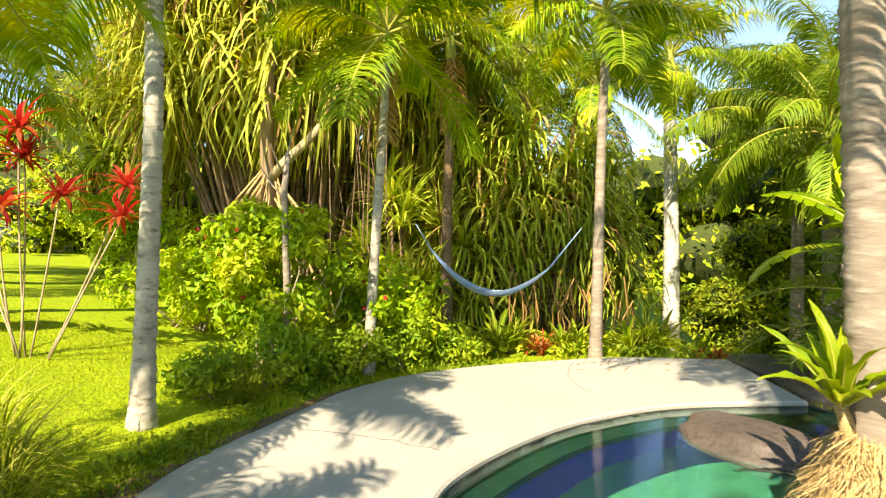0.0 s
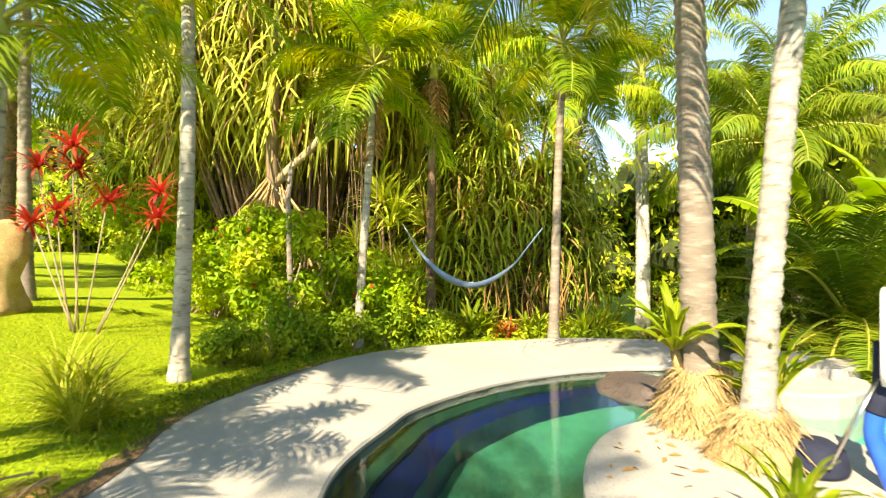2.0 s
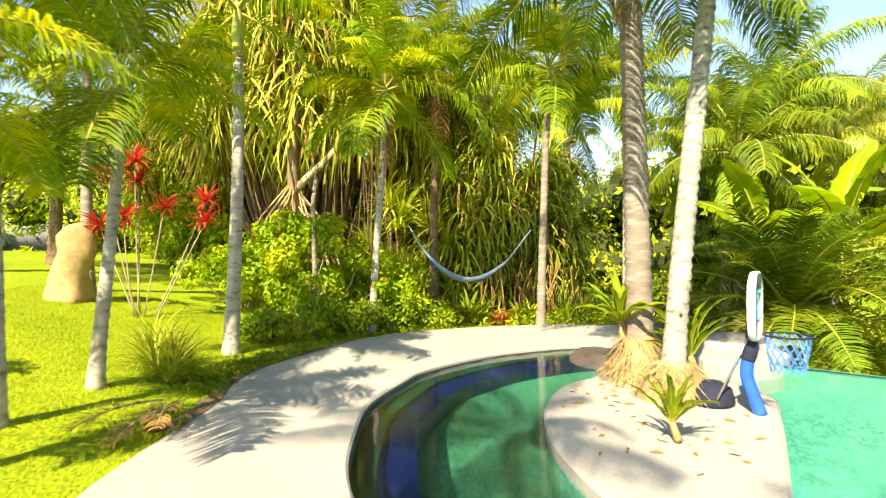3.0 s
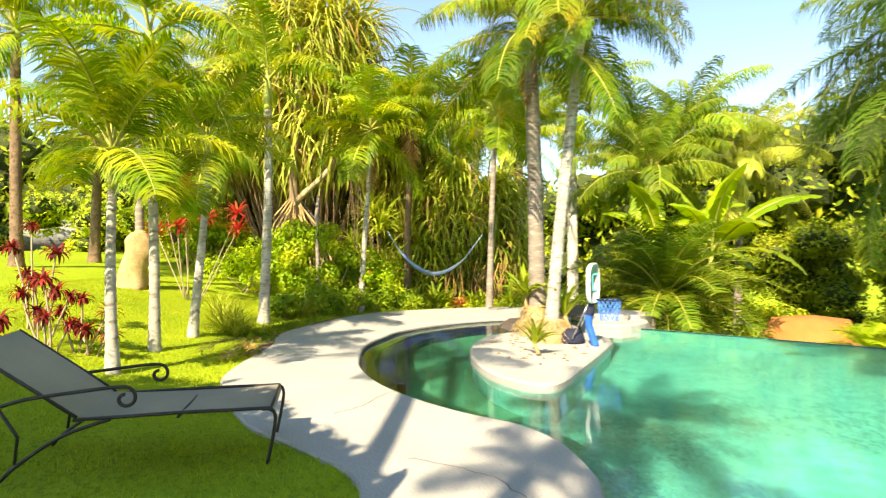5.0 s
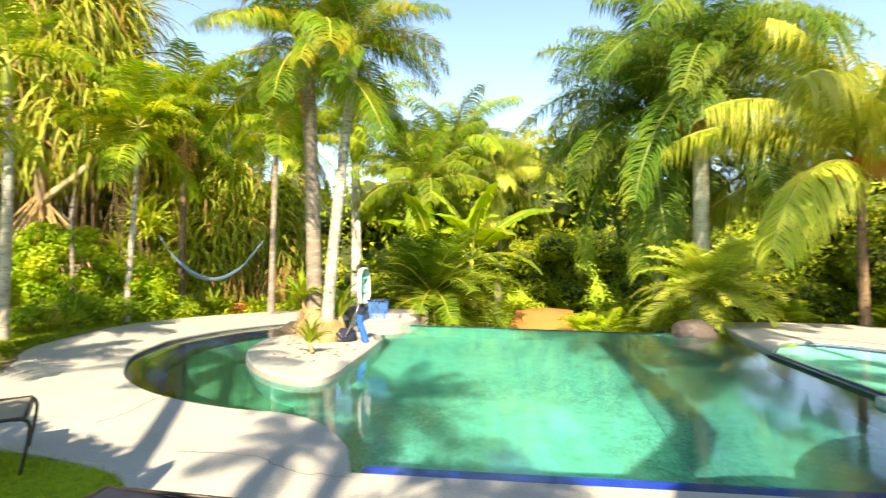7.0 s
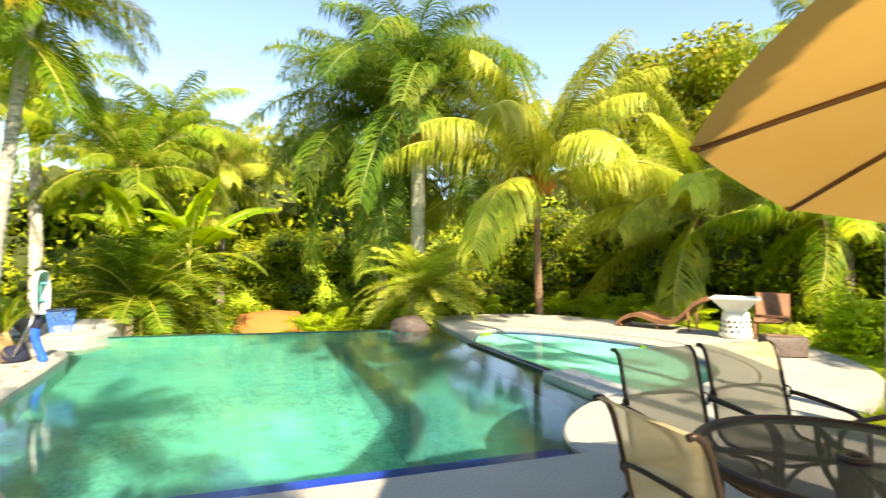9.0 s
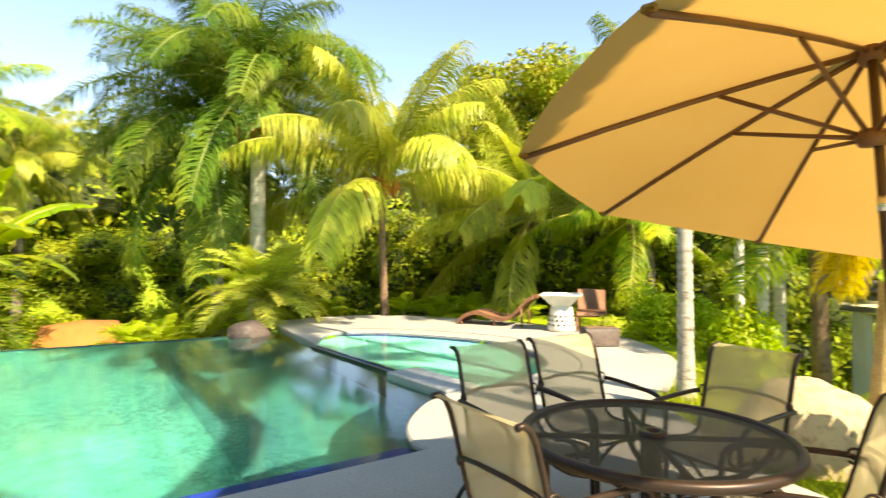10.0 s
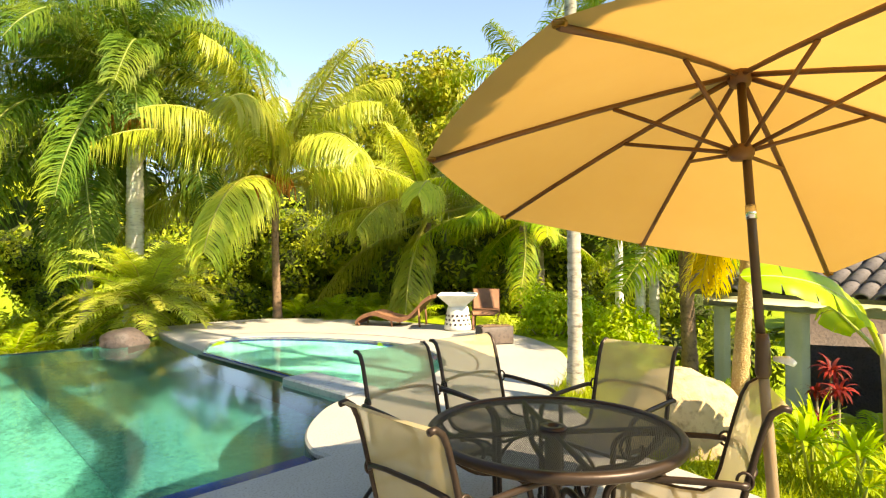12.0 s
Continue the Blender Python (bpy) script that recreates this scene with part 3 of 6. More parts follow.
def frond_set(name, length, pairs, leaflet, sag, width, mats, seed, hang=-55, droop=0, **kw):
    """From young upright to old hanging."""
    arcs = [(78, 22), (64, -4), (48, -24), (30, -45), (12, -62), (hang * 0.3 - 8, hang - 15)]
    return [frond_mesh(name, length * (0.85 if i == 0 else 1.0), a, max(-88, b - droop), pairs, leaflet, sag, width, mats, seed * 10 + i, **kw) for i, (a, b) in enumerate(arcs)]


SETS = {
    "garden": frond_set("frond", 1.75, 60, 0.60, 1.1, 0.026, ["palm_leaf", "rachis"], 1, lift=0.12, plume=0.25),
    "royal": frond_set("frond", 3.5, 140, 0.74, 2.3, 0.019, ["palm_deep", "stalk"], 3, droop=34, lift=0.12, plume=0.42),
    "royal_light": frond_set("frond", 3.3, 96, 0.9, 1.8, 0.03, ["palm_leaf", "rachis"], 4, lift=0.1, plume=0.75),
    "coconut": frond_set("frond", 4.2, 135, 1.15, 2.8, 0.024, ["palm_yellow", "rachis"], 5, hang=-60, lift=-0.4, spread=0.62, plume=0.28),
    "coconut_green": frond_set("frond", 3.8, 86, 0.95, 2.0, 0.032, ["palm_leaf", "rachis"], 6, lift=-0.2, spread=0.75),
    "coconut_dark": frond_set("frond", 3.8, 86, 0.95, 2.0, 0.032, ["palm_mid", "rachis"], 16, lift=-0.2, spread=0.75),
    "pygmy": frond_set("frond", 1.4, 70, 0.30, 0.5, 0.013, ["palm_grey", "rachis"], 17, bare=0.08, lift=0.25, plume=0.2),
    "low": frond_set("frond", 1.5, 46, 0.5, 0.8, 0.03, ["fern_leaf", "rachis"], 27, lift=0.15, plume=0.2),
    "island": frond_set("frond", 2.9, 110, 0.75, 1.9, 0.021, ["palm_island", "rachis"], 26, lift=0.0, plume=0.3),
    "cycad": frond_set("frond", 2.3, 76, 0.46, 0.35, 0.022, ["cycad_leaf", "rachis"], 8, bare=0.05),
    "gold": frond_set("frond", 1.25, 44, 0.36, 1.6, 0.022, ["palm_gold", "rachis"], 9, hang=-150, droop=40),
}


def trunk_points(h, lean, wob, n, rnd, curve=None):
    """Leaning more and more with height, or by shares of the lean given at shares of the height."""
    ph = rnd.uniform(0, 6)
    share = [float(np.interp(i / n, curve[0], curve[1])) if curve else (i / n) ** 1.4 for i in range(n + 1)]
    return [Vector((lean[0] * share[i] + wob * math.sin(ph + 3 * i / n), lean[1] * share[i] + wob * math.cos(ph * 1.7 + 2.5 * i / n), h * i / n)) - Vector((wob * math.sin(ph), wob * math.cos(ph * 1.7), 0)) for i in range(n + 1)]


def palm(x, y, h, r, kind, label, bark="bark_pale", lean=(0, 0), fronds=13, shaft=0.7, scale=1.0, seed=0, wob=0.04, fruit=False, flare=1.35, group="garden palms", name="palm_tree", z=None, low=1.0, ring=0.11, skirt=0, aim=None, curve=None):
    rnd = random.Random(seed + 100)
    z = ground_at(x, y) - 0.05 if z is None else z
    t = thing(name, (x, y, z), label, "palm tree", group)
    g = Geo()
    n = max(8, int(h / ring))
    pts, rad, out = trunk_points(h, lean, wob, n, rnd, curve), [], []
    for i, p in enumerate(pts):
        s = i / n
        rr = r * (1 - 0.28 * s) * (1 + (flare - 1) * math.exp(-s * h / 0.35)) * rnd.uniform(0.96, 1.04)
        out += [p, p + Vector((0, 0, ring * 0.62))]
        rad += [rr * 1.03, rr * 0.93]
    g.tube(out[:-1], rad[:-1], 12, 0)
    g.obj("trunk", [bark], t)
    top = pts[-1]
    if shaft:
        g = Geo()
        g.tube([top + Vector((0, 0, shaft * k / 5)) for k in range(-1, 6)], [r * 0.7, r * 0.86, r * 0.92, r * 0.8, r * 0.66, r * 0.5, r * 0.3], 10)
        g.obj("crownshaft", ["shaft"], t)
    crown = top + Vector((0, 0, shaft * 0.85))
    meshes = SETS[kind]
    for i in range(fronds):
        u = (i + 0.5) / fronds
        k = min(5, int(u ** 0.9 * 6 * low))
        yaw = i * 137.5 + rnd.uniform(-18, 18) if aim is None else aim[0] + rnd.uniform(-aim[1], aim[1])
        m = Matrix.Translation(crown + Vector((0, 0, -0.12 * u))) @ pose(0, 0, 0, rnd.uniform(-14, 14), rnd.uniform(-9, 9), yaw) @ Matrix.Scale(scale * rnd.uniform(0.88, 1.1), 4)
        place("frond", meshes[k], t, m=m)
    for i in range(skirt):
        m = Matrix.Translation(crown + Vector((0, 0, -0.25))) @ pose(0, 0, 0, 0, 30, i * 97 + 20) @ Matrix.Scale(scale * 0.8, 4)
        place("dead_frond", DEAD[i % 2], t, m=m, label="brown withered hanging frond" if i == 0 else "")
    if fruit:
        g = Geo()
        for i in range(90):
            a, out, fall = rnd.uniform(0, 6.283), rnd.uniform(0.12, 0.42), rnd.uniform(0.15, 0.55)
            o = Vector((math.cos(a), math.sin(a), 0))
            z0 = rnd.uniform(0.05, 0.25)
            g.tube([top + o * r * 0.7 + Vector((0, 0, z0)), top + o * (r + out * 0.6) + Vector((0, 0, z0 + 0.06)), top + o * (r + out) + Vector((0, 0, z0 - fall * 0.4)), top + o * (r + out * 1.05) + Vector((0, 0, z0 - fall))], [0.012, 0.02, 0.026, 0.014], 4)
        g.obj("fruit_stalk", ["fruit"], t, label="orange fruiting stalk")
    return t


DEAD = [frond_mesh("dead_frond", 1.6, -55, -88, 26, 0.4, 1.2, 0.03, ["strap_dead", "twig"], 91), frond_mesh("dead_frond", 1.5, -40, -86, 26, 0.4, 1.2, 0.03, ["strap_dead", "twig"], 92)]


def rosette_mesh(name, n, length, width, mats, seed, lo=5, hi=85, bend=1.6, dead=0.0, shape=(0.7, 1, 1, 0.95, 0.85, 0.7, 0.45, 0.06)):
    """A head of long strap leaves that arch over and hang."""
    rnd = random.Random(seed)
    g = Geo()
    for i in range(n):
        u = (i + 0.5) / n
        yaw = i * 2.39996 + rnd.uniform(-0.2, 0.2)
        el = radians(hi + (lo - hi) * u + rnd.uniform(-8, 8))
        ln = length * rnd.uniform(0.75, 1.15) * (0.7 + 0.3 * math.sin(math.pi * min(1, u + 0.2)))
        ca, sa = math.cos(yaw), math.sin(yaw)
        side = Vector((-sa, ca, 0))
        p, pts, k = Vector((ca * 0.04, sa * 0.04, 0)), [], 7
        own = bend * rnd.uniform(0.75, 1.2)
        for j in range(k + 1):
            pts.append(p.copy())
            e = el - own * (j / k) ** 1.3
            e = max(e, -1.5)
            p += Vector((ca * math.cos(e), sa * math.cos(e), math.sin(e))) * (ln / k)
        g.ribbon(pts, [side] * (k + 1), [width * w * rnd.uniform(0.9, 1.1) for w in shape], 1 if rnd.random() < dead else 0)
    ob = g.obj(name, mats)
    me = ob.data
    bpy.data.objects.remove(ob)
    return me


def nest_mesh(name, n, length, width, mats, seed):
    """A funnel of long wavy fern leaves, each folded along a stout midrib."""
    rnd = random.Random(seed)
    g = Geo()
    k = 12
    for i in range(n):
        u = (i + 0.5) / n
        yaw = i * 2.39996 + rnd.uniform(-0.25, 0.25)
        el = radians(82 - 48 * u + rnd.uniform(-9, 9))
        ln = length * rnd.uniform(0.6, 1.12)
        ca, sa = math.cos(yaw), math.sin(yaw)
        side = Vector((-sa, ca, 0))
        p, pts, bend, ph = Vector((ca * 0.05, sa * 0.05, 0)), [], rnd.uniform(0.5, 1.25), rnd.uniform(0, 6)
        for j in range(k + 1):
            pts.append(p.copy())
            e = el - bend * (j / k) ** 1.8
            p += Vector((ca * math.cos(e), sa * math.cos(e), math.sin(e))) * (ln / k)
        g.tube(pts, [0.012 * (1 - 0.85 * j / k) for j in range(k + 1)], 4, 1, False)
        for sd in (-1, 1):
            verts = []
            for j in range(k + 1):
                s = j / k
                w = width * 0.5 * max(0.06, math.sin(math.pi * min(0.985, 0.08 + 0.92 * s ** 0.85)) ** 0.7) * rnd.uniform(0.86, 1.1)
                tan = (pts[min(j + 1, k)] - pts[max(j - 1, 0)]).normalized()
                up = side.cross(tan)
                up = -up if up.z < 0 else up
                verts += [pts[j], pts[j] + side * (sd * w * 0.55) + up * w * 0.4, pts[j] + side * (sd * w) + up * w * (0.5 + 0.28 * math.sin(7 * s * 3 + ph + sd))]
            g.add(verts, [q for j in range(k) for q in ((3 * j, 3 * j + 1, 3 * j + 4, 3 * j + 3), (3 * j + 1, 3 * j + 2, 3 * j + 5, 3 * j + 4))], 0)
    ob = g.obj(name, mats)
    me = ob.data
    bpy.data.objects.remove(ob)
    return me


ROS = {
    "hang": [rosette_mesh("leaf_head", 54, 1.55, 0.058, ["strap", "strap_dead"], 21 + i, -30, 80, 2.6, 0.12) for i in range(3)],
    "pale": [rosette_mesh("leaf_head", 72, 2.3, 0.062, ["strap_pale", "strap_dead"], 31 + i, -65, 82, 2.4, 0.10) for i in range(3)],
    "spear": [rosette_mesh("leaf_head", 46, 1.25, 0.055, ["strap", "strap_dead"], 41 + i, -10, 86, 0.9, 0.04) for i in range(2)],
    "red": [rosette_mesh("leaf_head", 30, 0.5, 0.065, ["red_leaf", "orange_leaf"], 51 + i, -20, 80, 1.3, 0.35) for i in range(2)],
    "maroon": [rosette_mesh("leaf_head", 34, 0.30, 0.05, ["maroon_leaf", "red_leaf"], 61 + i, -60, 75, 1.9, 0.12) for i in range(2)],
    "orange": [rosette_mesh("leaf_head", 30, 0.42, 0.05, ["orange_leaf", "strap_dead"], 71 + i, 0, 80, 1.0, 0.25) for i in range(2)],
    "nest": [nest_mesh("leaf_head", 20, 1.1, 0.15, ["nest_leaf", "rachis"], 81 + i) for i in range(2)],
    "grassy": [rosette_mesh("leaf_head", 90, 0.75, 0.014, ["grass_leaf", "strap_pale"], 86 + i, 20, 88, 1.5, 0.6) for i in range(2)],
    "ginger": [rosette_mesh("leaf_head", 16, 0.62, 0.06, ["fern_leaf", "shrub_leaf"], 89 + i, 0, 80, 1.0, 0.4) for i in range(2)],
}


def heads(t, kind, spots, seed, smin=0.8, smax=1.15, label=""):
    rnd = random.Random(seed)
    for i, (px, py, pz) in enumerate(spots):
        m = Matrix.Translation((px, py, pz)) @ pose(0, 0, 0, rnd.uniform(-18, 18), rnd.uniform(-18, 18), rnd.uniform(0, 360)) @ Matrix.Scale(rnd.uniform(smin, smax), 4)
        place("leaf_head", ROS[kind][i % len(ROS[kind])], t, m=m, label=label if i == 0 else "")


def strap_tree(x, y, kind, spots, label, seed, stem=0.05, bark="bark_dark", name="screw_pine", category="shrub", smin=0.8, smax=1.15, spread=0.5, group="", z=None):
    """Stems that fork from the ground up to heads of strap leaves."""
    rnd = random.Random(seed)
    t = thing(name, (x, y, ground_at(x, y) - 0.03 if z is None else z), label, category, group)
    for i, (px, py, pz) in enumerate(spots):
        b = Vector((px * spread + rnd.uniform(-0.1, 0.1), py * spread + rnd.uniform(-0.1, 0.1), -0.05))
        e = Vector((px, py, pz))
        g = Geo()
        mid = b.lerp(e, 0.5) + Vector((rnd.uniform(-1, 1), rnd.uniform(-1, 1), 0)) * 0.06 * e.length
        q = [b.lerp(mid, u).lerp(mid.lerp(e, u), u) for u in (0, 0.2, 0.4, 0.6, 0.8, 1)]
        g.tube(q, [stem * w for w in (1.2, 1.05, 1, 0.95, 0.9, 0.8)], 6)
        g.obj("stem", [bark], t)
    heads(t, kind, spots, seed + 5, smin, smax)
    return t


def leaf_cloud(g, lumps, n, size, seed, m=0, flat=0.5, shell=0.55):
    """n folded leaves spread through round lumps (x, y, z, rx, ry, rz)."""
    rng = np.random.default_rng(seed)
    lumps = np.array(lumps, float)
    wgt = (lumps[:, 3] * lumps[:, 4] + lumps[:, 4] * lumps[:, 5] + lumps[:, 3] * lumps[:, 5])
    pick = rng.choice(len(lumps), n, p=wgt / wgt.sum())
    d = rng.normal(size=(n, 3))
    d /= np.linalg.norm(d, axis=1)[:, None]
    rad = shell + (1.08 - shell) * rng.random(n) ** 0.6
    c = lumps[pick, :3] + d * lumps[pick, 3:] * rad[:, None]
    nrm = d * 0.9 + rng.normal(size=(n, 3)) * 0.6 + np.array([0, 0, flat])
    nrm /= np.linalg.norm(nrm, axis=1)[:, None]
    a = np.cross(nrm, rng.normal(size=(n, 3)))
    a /= np.linalg.norm(a, axis=1)[:, None]
    a[:, 2] -= 0.35
    b = np.cross(nrm, a)
    b /= np.linalg.norm(b, axis=1)[:, None]
    s = (size * rng.uniform(0.6, 1.3, n))[:, None]
    v = np.stack([c - a * s * 0.5, c + b * s * 0.24 + nrm * s * 0.05, c + a * s * 0.55, c - b * s * 0.24 + nrm * s * 0.05], 1).reshape(-1, 3)
    k = np.arange(n)[:, None] * 4
    f = np.concatenate([k + np.array([[0, 1, 2]]), k + np.array([[0, 2, 3]])], 1).reshape(-1, 3)
    g.add(v.tolist(), f.tolist(), m)


def lumps_in(rng, n, c, r, lr):
    """Round lumps scattered in an ellipsoid c, r; each about lr in size."""
    out = []
    for _ in range(n):
        d = rng.normal(size=3)
        d /= np.linalg.norm(d)
        d *= rng.random() ** 0.33
        s = lr * rng.uniform(0.65, 1.35)
        out.append((c[0] + d[0] * r[0], c[1] + d[1] * r[1], c[2] + d[2] * r[2], s, s, s * 0.8))
    return out


def shrub(x, y, rx, ry, h, leaves, size, mats, label, seed, flowers=0, name="shrub", stems=9, group="", z=None, lr=0.35, lumps=22):
    rng = np.random.default_rng(seed)
    t = thing(name, (x, y, ground_at(x, y) - 0.03 if z is None else z), label, "shrub", group)
    ls = lumps_in(rng, lumps, (0, 0, h * 0.55), (rx * 0.8, ry * 0.8, h * 0.42), lr)
    for i in range(stems):
        e = ls[i % len(ls)]
        g = Geo()
        b = Vector((rng.uniform(-0.2, 0.2) * rx, rng.uniform(-0.2, 0.2) * ry, 0))
        e = Vector(e[:3])
        q = [b.lerp(e, u) + Vector((rng.normal(), rng.normal(), 0)) * 0.03 for u in (0, 0.33, 0.66, 1)]
        g.tube(q, [0.022, 0.018, 0.013, 0.006], 5)
        g.obj("stem", ["twig"], t)
    g = Geo()
    leaf_cloud(g, ls, leaves, size, seed)
    g.obj("foliage", mats, t)
    if flowers:
        for i in range(flowers):
            g = Geo()
            l = ls[rng.integers(len(ls))]
            d = rng.normal(size=3)
            d[1] = -abs(d[1])
            d /= np.linalg.norm(d)
            c = Vector(l[:3]) + Vector(d) * l[3] * 1.08
            for k in range(5):
                a = k * 1.2566 + i
                u = Vector((math.cos(a), 0.2 * math.sin(i), math.sin(a)))
                w = Vector((-math.sin(a), 0, math.cos(a)))
                g.add([c, c + u * 0.02 + w * 0.014, c + u * 0.038, c + u * 0.02 - w * 0.014], [(0, 1, 2), (0, 2, 3)])
            g.obj("flower", ["red_leaf"], t, label="small scarlet flower")
    return t


def banana_leaf_mesh(name, length, width, a0, a1, seed):
    rnd = random.Random(seed)
    g = Geo()
    n = 22
    pts, p = [], Vector((0, 0, 0))
    for i in range(n + 1):
        s = i / n
        el = radians(a0 + (a1 - a0) * s ** 1.5)
        pts.append(p.copy())
        p += Vector((math.cos(el), 0, math.sin(el))) * (length / n)
    g.tube(pts, [0.035 * (1 - 0.85 * i / n) for i in range(n + 1)], 5, 1, False)
    i0 = 5
    for sd in (-1, 1):
        i = i0
        while i < n:
            k = min(n, i + rnd.randint(1, 4))
            verts, faces = [], []
            for j in range(i, k + 1):
                s = (j - i0) / (n - i0)
                w = width * (math.sin(math.pi * min(1, 0.06 + 0.93 * s)) ** 0.55)
                tan = (pts[min(j + 1, n)] - pts[max(j - 1, 0)]).normalized()
                up = Vector((-tan.z, 0, tan.x))
                fold = rnd.uniform(0.12, 0.3)
                o = Vector((0, sd, 0)) * w + up * w * fold
                tip = pts[j] + o - Vector((0, 0, 1)) * w * 0.35 + (tan * -0.02 if j == k else tan * 0.02)
                verts += [pts[j], pts[j] + o * 0.55, tip]
            for j in range(k - i):
                a = 3 * j
                faces += [(a, a + 1, a + 4, a + 3), (a + 1, a + 2, a + 5, a + 4)]
            g.add(verts, faces, 0)
            i = k
    ob = g.obj(name, ["banana_leaf", "shaft"])
    me = ob.data
    bpy.data.objects.remove(ob)
    return me


BANANA = [banana_leaf_mesh("leaf", 2.2, 0.30, 75, 30, 1), banana_leaf_mesh("leaf", 2.4, 0.33, 55, -10, 2), banana_leaf_mesh("leaf", 2.5, 0.33, 35, -25, 3), banana_leaf_mesh("leaf", 2.3, 0.30, 15, -60, 4)]


def banana(x, y, h, leaves, label, seed, scale=1.0, yaw0=0.0, z=None, stout=1.0, turn=137.5, skin="shaft", tilt=0.0):
    rnd = random.Random(seed)
    t = thing("banana_plant", (x, y, ground_at(x, y) - 0.05 if z is None else z), label, "banana plant")
    g = Geo()
    g.tube([(0.03 * math.sin(i), 0.02 * i, h * i / 6) for i in range(7)], [stout * w for w in (0.13, 0.12, 0.11, 0.10, 0.09, 0.075, 0.05)], 10)
    g.obj("stem", [skin], t)
    for i in range(leaves):
        m = Matrix.Translation((0, 0.12, h - 0.15)) @ pose(0, 0, 0, rnd.uniform(-15, 15) + tilt, 0, yaw0 + i * turn) @ Matrix.Scale(scale * rnd.uniform(0.85, 1.1), 4)
        place("leaf", BANANA[min(3, int(i / leaves * 4))], t, m=m)
    return t


def tree(x, y, h, crown_r, leaves, size, mats, label, seed, trunk_r=0.25, z=None, lumps=40, name="tree", crown_h=None, lr=0.9, bark="bark_dark"):
    rng = np.random.default_rng(seed)
    z = ground_at(x, y) - 0.1 if z is None else z
    t = thing(name, (x, y, z), label, "tree")
    ch = crown_h or crown_r
    c = (0, 0, h - ch)
    ls = lumps_in(rng, lumps, c, (crown_r, crown_r, ch), lr)
    g = Geo()
    fork = Vector((0, 0, max(0.5, (h - 2 * ch) * 0.9 + 0.4)))
    g.tube([(0, 0, 0), (0.03, 0.02, fork.z * 0.5), tuple(fork)], [trunk_r * 1.3, trunk_r, trunk_r * 0.85], 9)
    for i in range(9):
        e = Vector(ls[i][:3])
        q = [fork, fork.lerp(e, 0.4) + Vector((rng.normal(), rng.normal(), 0)) * 0.2, e]
        g.tube(q, [trunk_r * 0.55, trunk_r * 0.32, trunk_r * 0.08], 6)
    g.obj("trunk", [bark], t)
    g = Geo()
    leaf_cloud(g, ls, leaves, size, seed)
    g.obj("crown", mats, t)
    return t


def stone(name, x, y, z, s, mat, label, seed, rz=0, flat=0.0, rough=0.18):
    """A rounded boulder, lumpy all over."""
    bm = bmesh.new()
    bmesh.ops.create_icosphere(bm, subdivisions=4, radius=1)
    for v in bm.verts:
        k = 1 + rough * noise.noise(v.co * 1.3 + Vector((seed, 0, 0))) + rough * 0.4 * noise.noise(v.co * 3.7 + Vector((0, seed, 0)))
        v.co = v.co * k
        if v.co.z > 1 - flat:
            v.co.z = 1 - flat + (v.co.z - 1 + flat) * 0.2
        v.co = Vector((v.co.x * s[0], v.co.y * s[1], v.co.z * s[2]))
    me = bpy.data.meshes.new(name)
    bm.to_mesh(me)
    bm.free()
    me.materials.append(M[mat])
    me.polygons.foreach_set("use_smooth", [True] * len(me.polygons))
    ob = new(name, me)
    ob.matrix_basis = pose(x, y, z, 0, 0, rz)
    return tagged(ob, label, "rock")


# garden palms along the lawn
palm(-3.10, 0.07, 2.3, 0.07, "garden", "young garden palm with pale ringed trunk on the lawn", fronds=12, shaft=0.5, scale=0.95, seed=1, low=0.85)
palm(-3.27, 1.47, 4.0, 0.075, "garden", "tall garden palm with grey trunk on the lawn", "bark_pale", fronds=10, shaft=0.7, seed=2, scale=1.05)
palm(-3.23, 2.72, 2.9, 0.075, "garden", "slender garden palm leaning on the lawn", lean=(0.18, 0), fronds=11, shaft=0.5, seed=3, scale=0.9)
palm(-2.75, 5.15, 4.6, 0.105, "garden", "garden palm with pale blotched trunk beside the terrace", fronds=10, shaft=0.7, seed=4, skirt=1, wob=0.05, scale=1.05)
palm(-1.00, 7.60, 4.5, 0.075, "garden", "garden palm with yellowing hanging fronds among shrubs", "bark_pale", lean=(0.15, 0.2), fronds=18, shaft=0.4, seed=5, skirt=2, scale=1.15)
palm(0.08, 11.4, 5.9, 0.12, "garden", "palm with dark brown trunk behind the hammock", "bark_dark", fronds=20, shaft=0.5, seed=6, scale=1.4, skirt=4)
palm(2.42, 8.95, 5.0, 0.095, "garden", "garden palm with brown trunk holding a hammock", "bark_grey", lean=(0.25, 0), fronds=18, shaft=0.8, seed=7, scale=1.15)
palm(7.06, 17.5, 8.1, 0.27, "royal_light", "royal palm with thick white trunk down the slope", "bark_white", fronds=18, shaft=1.9, scale=1.1, seed=8, group="royal palms", z=-2.1)
# island palms
palm(2.63, 3.42, 5.4, 0.16, "island", "island palm with grey ringed trunk", "bark_grey", lean=(-0.08, 0.05), fronds=24, shaft=0.2, scale=0.95, skirt=3, seed=9, wob=0.02, z=0.05, group="island palms")
palm(2.70, 2.65, 5.1, 0.115, "island", "leaning island palm with whitish trunk", "bark_pale", lean=(0.5, 0.1), fronds=18, shaft=0.5, scale=0.72, seed=10, wob=0.03, z=0.05, group="island palms")
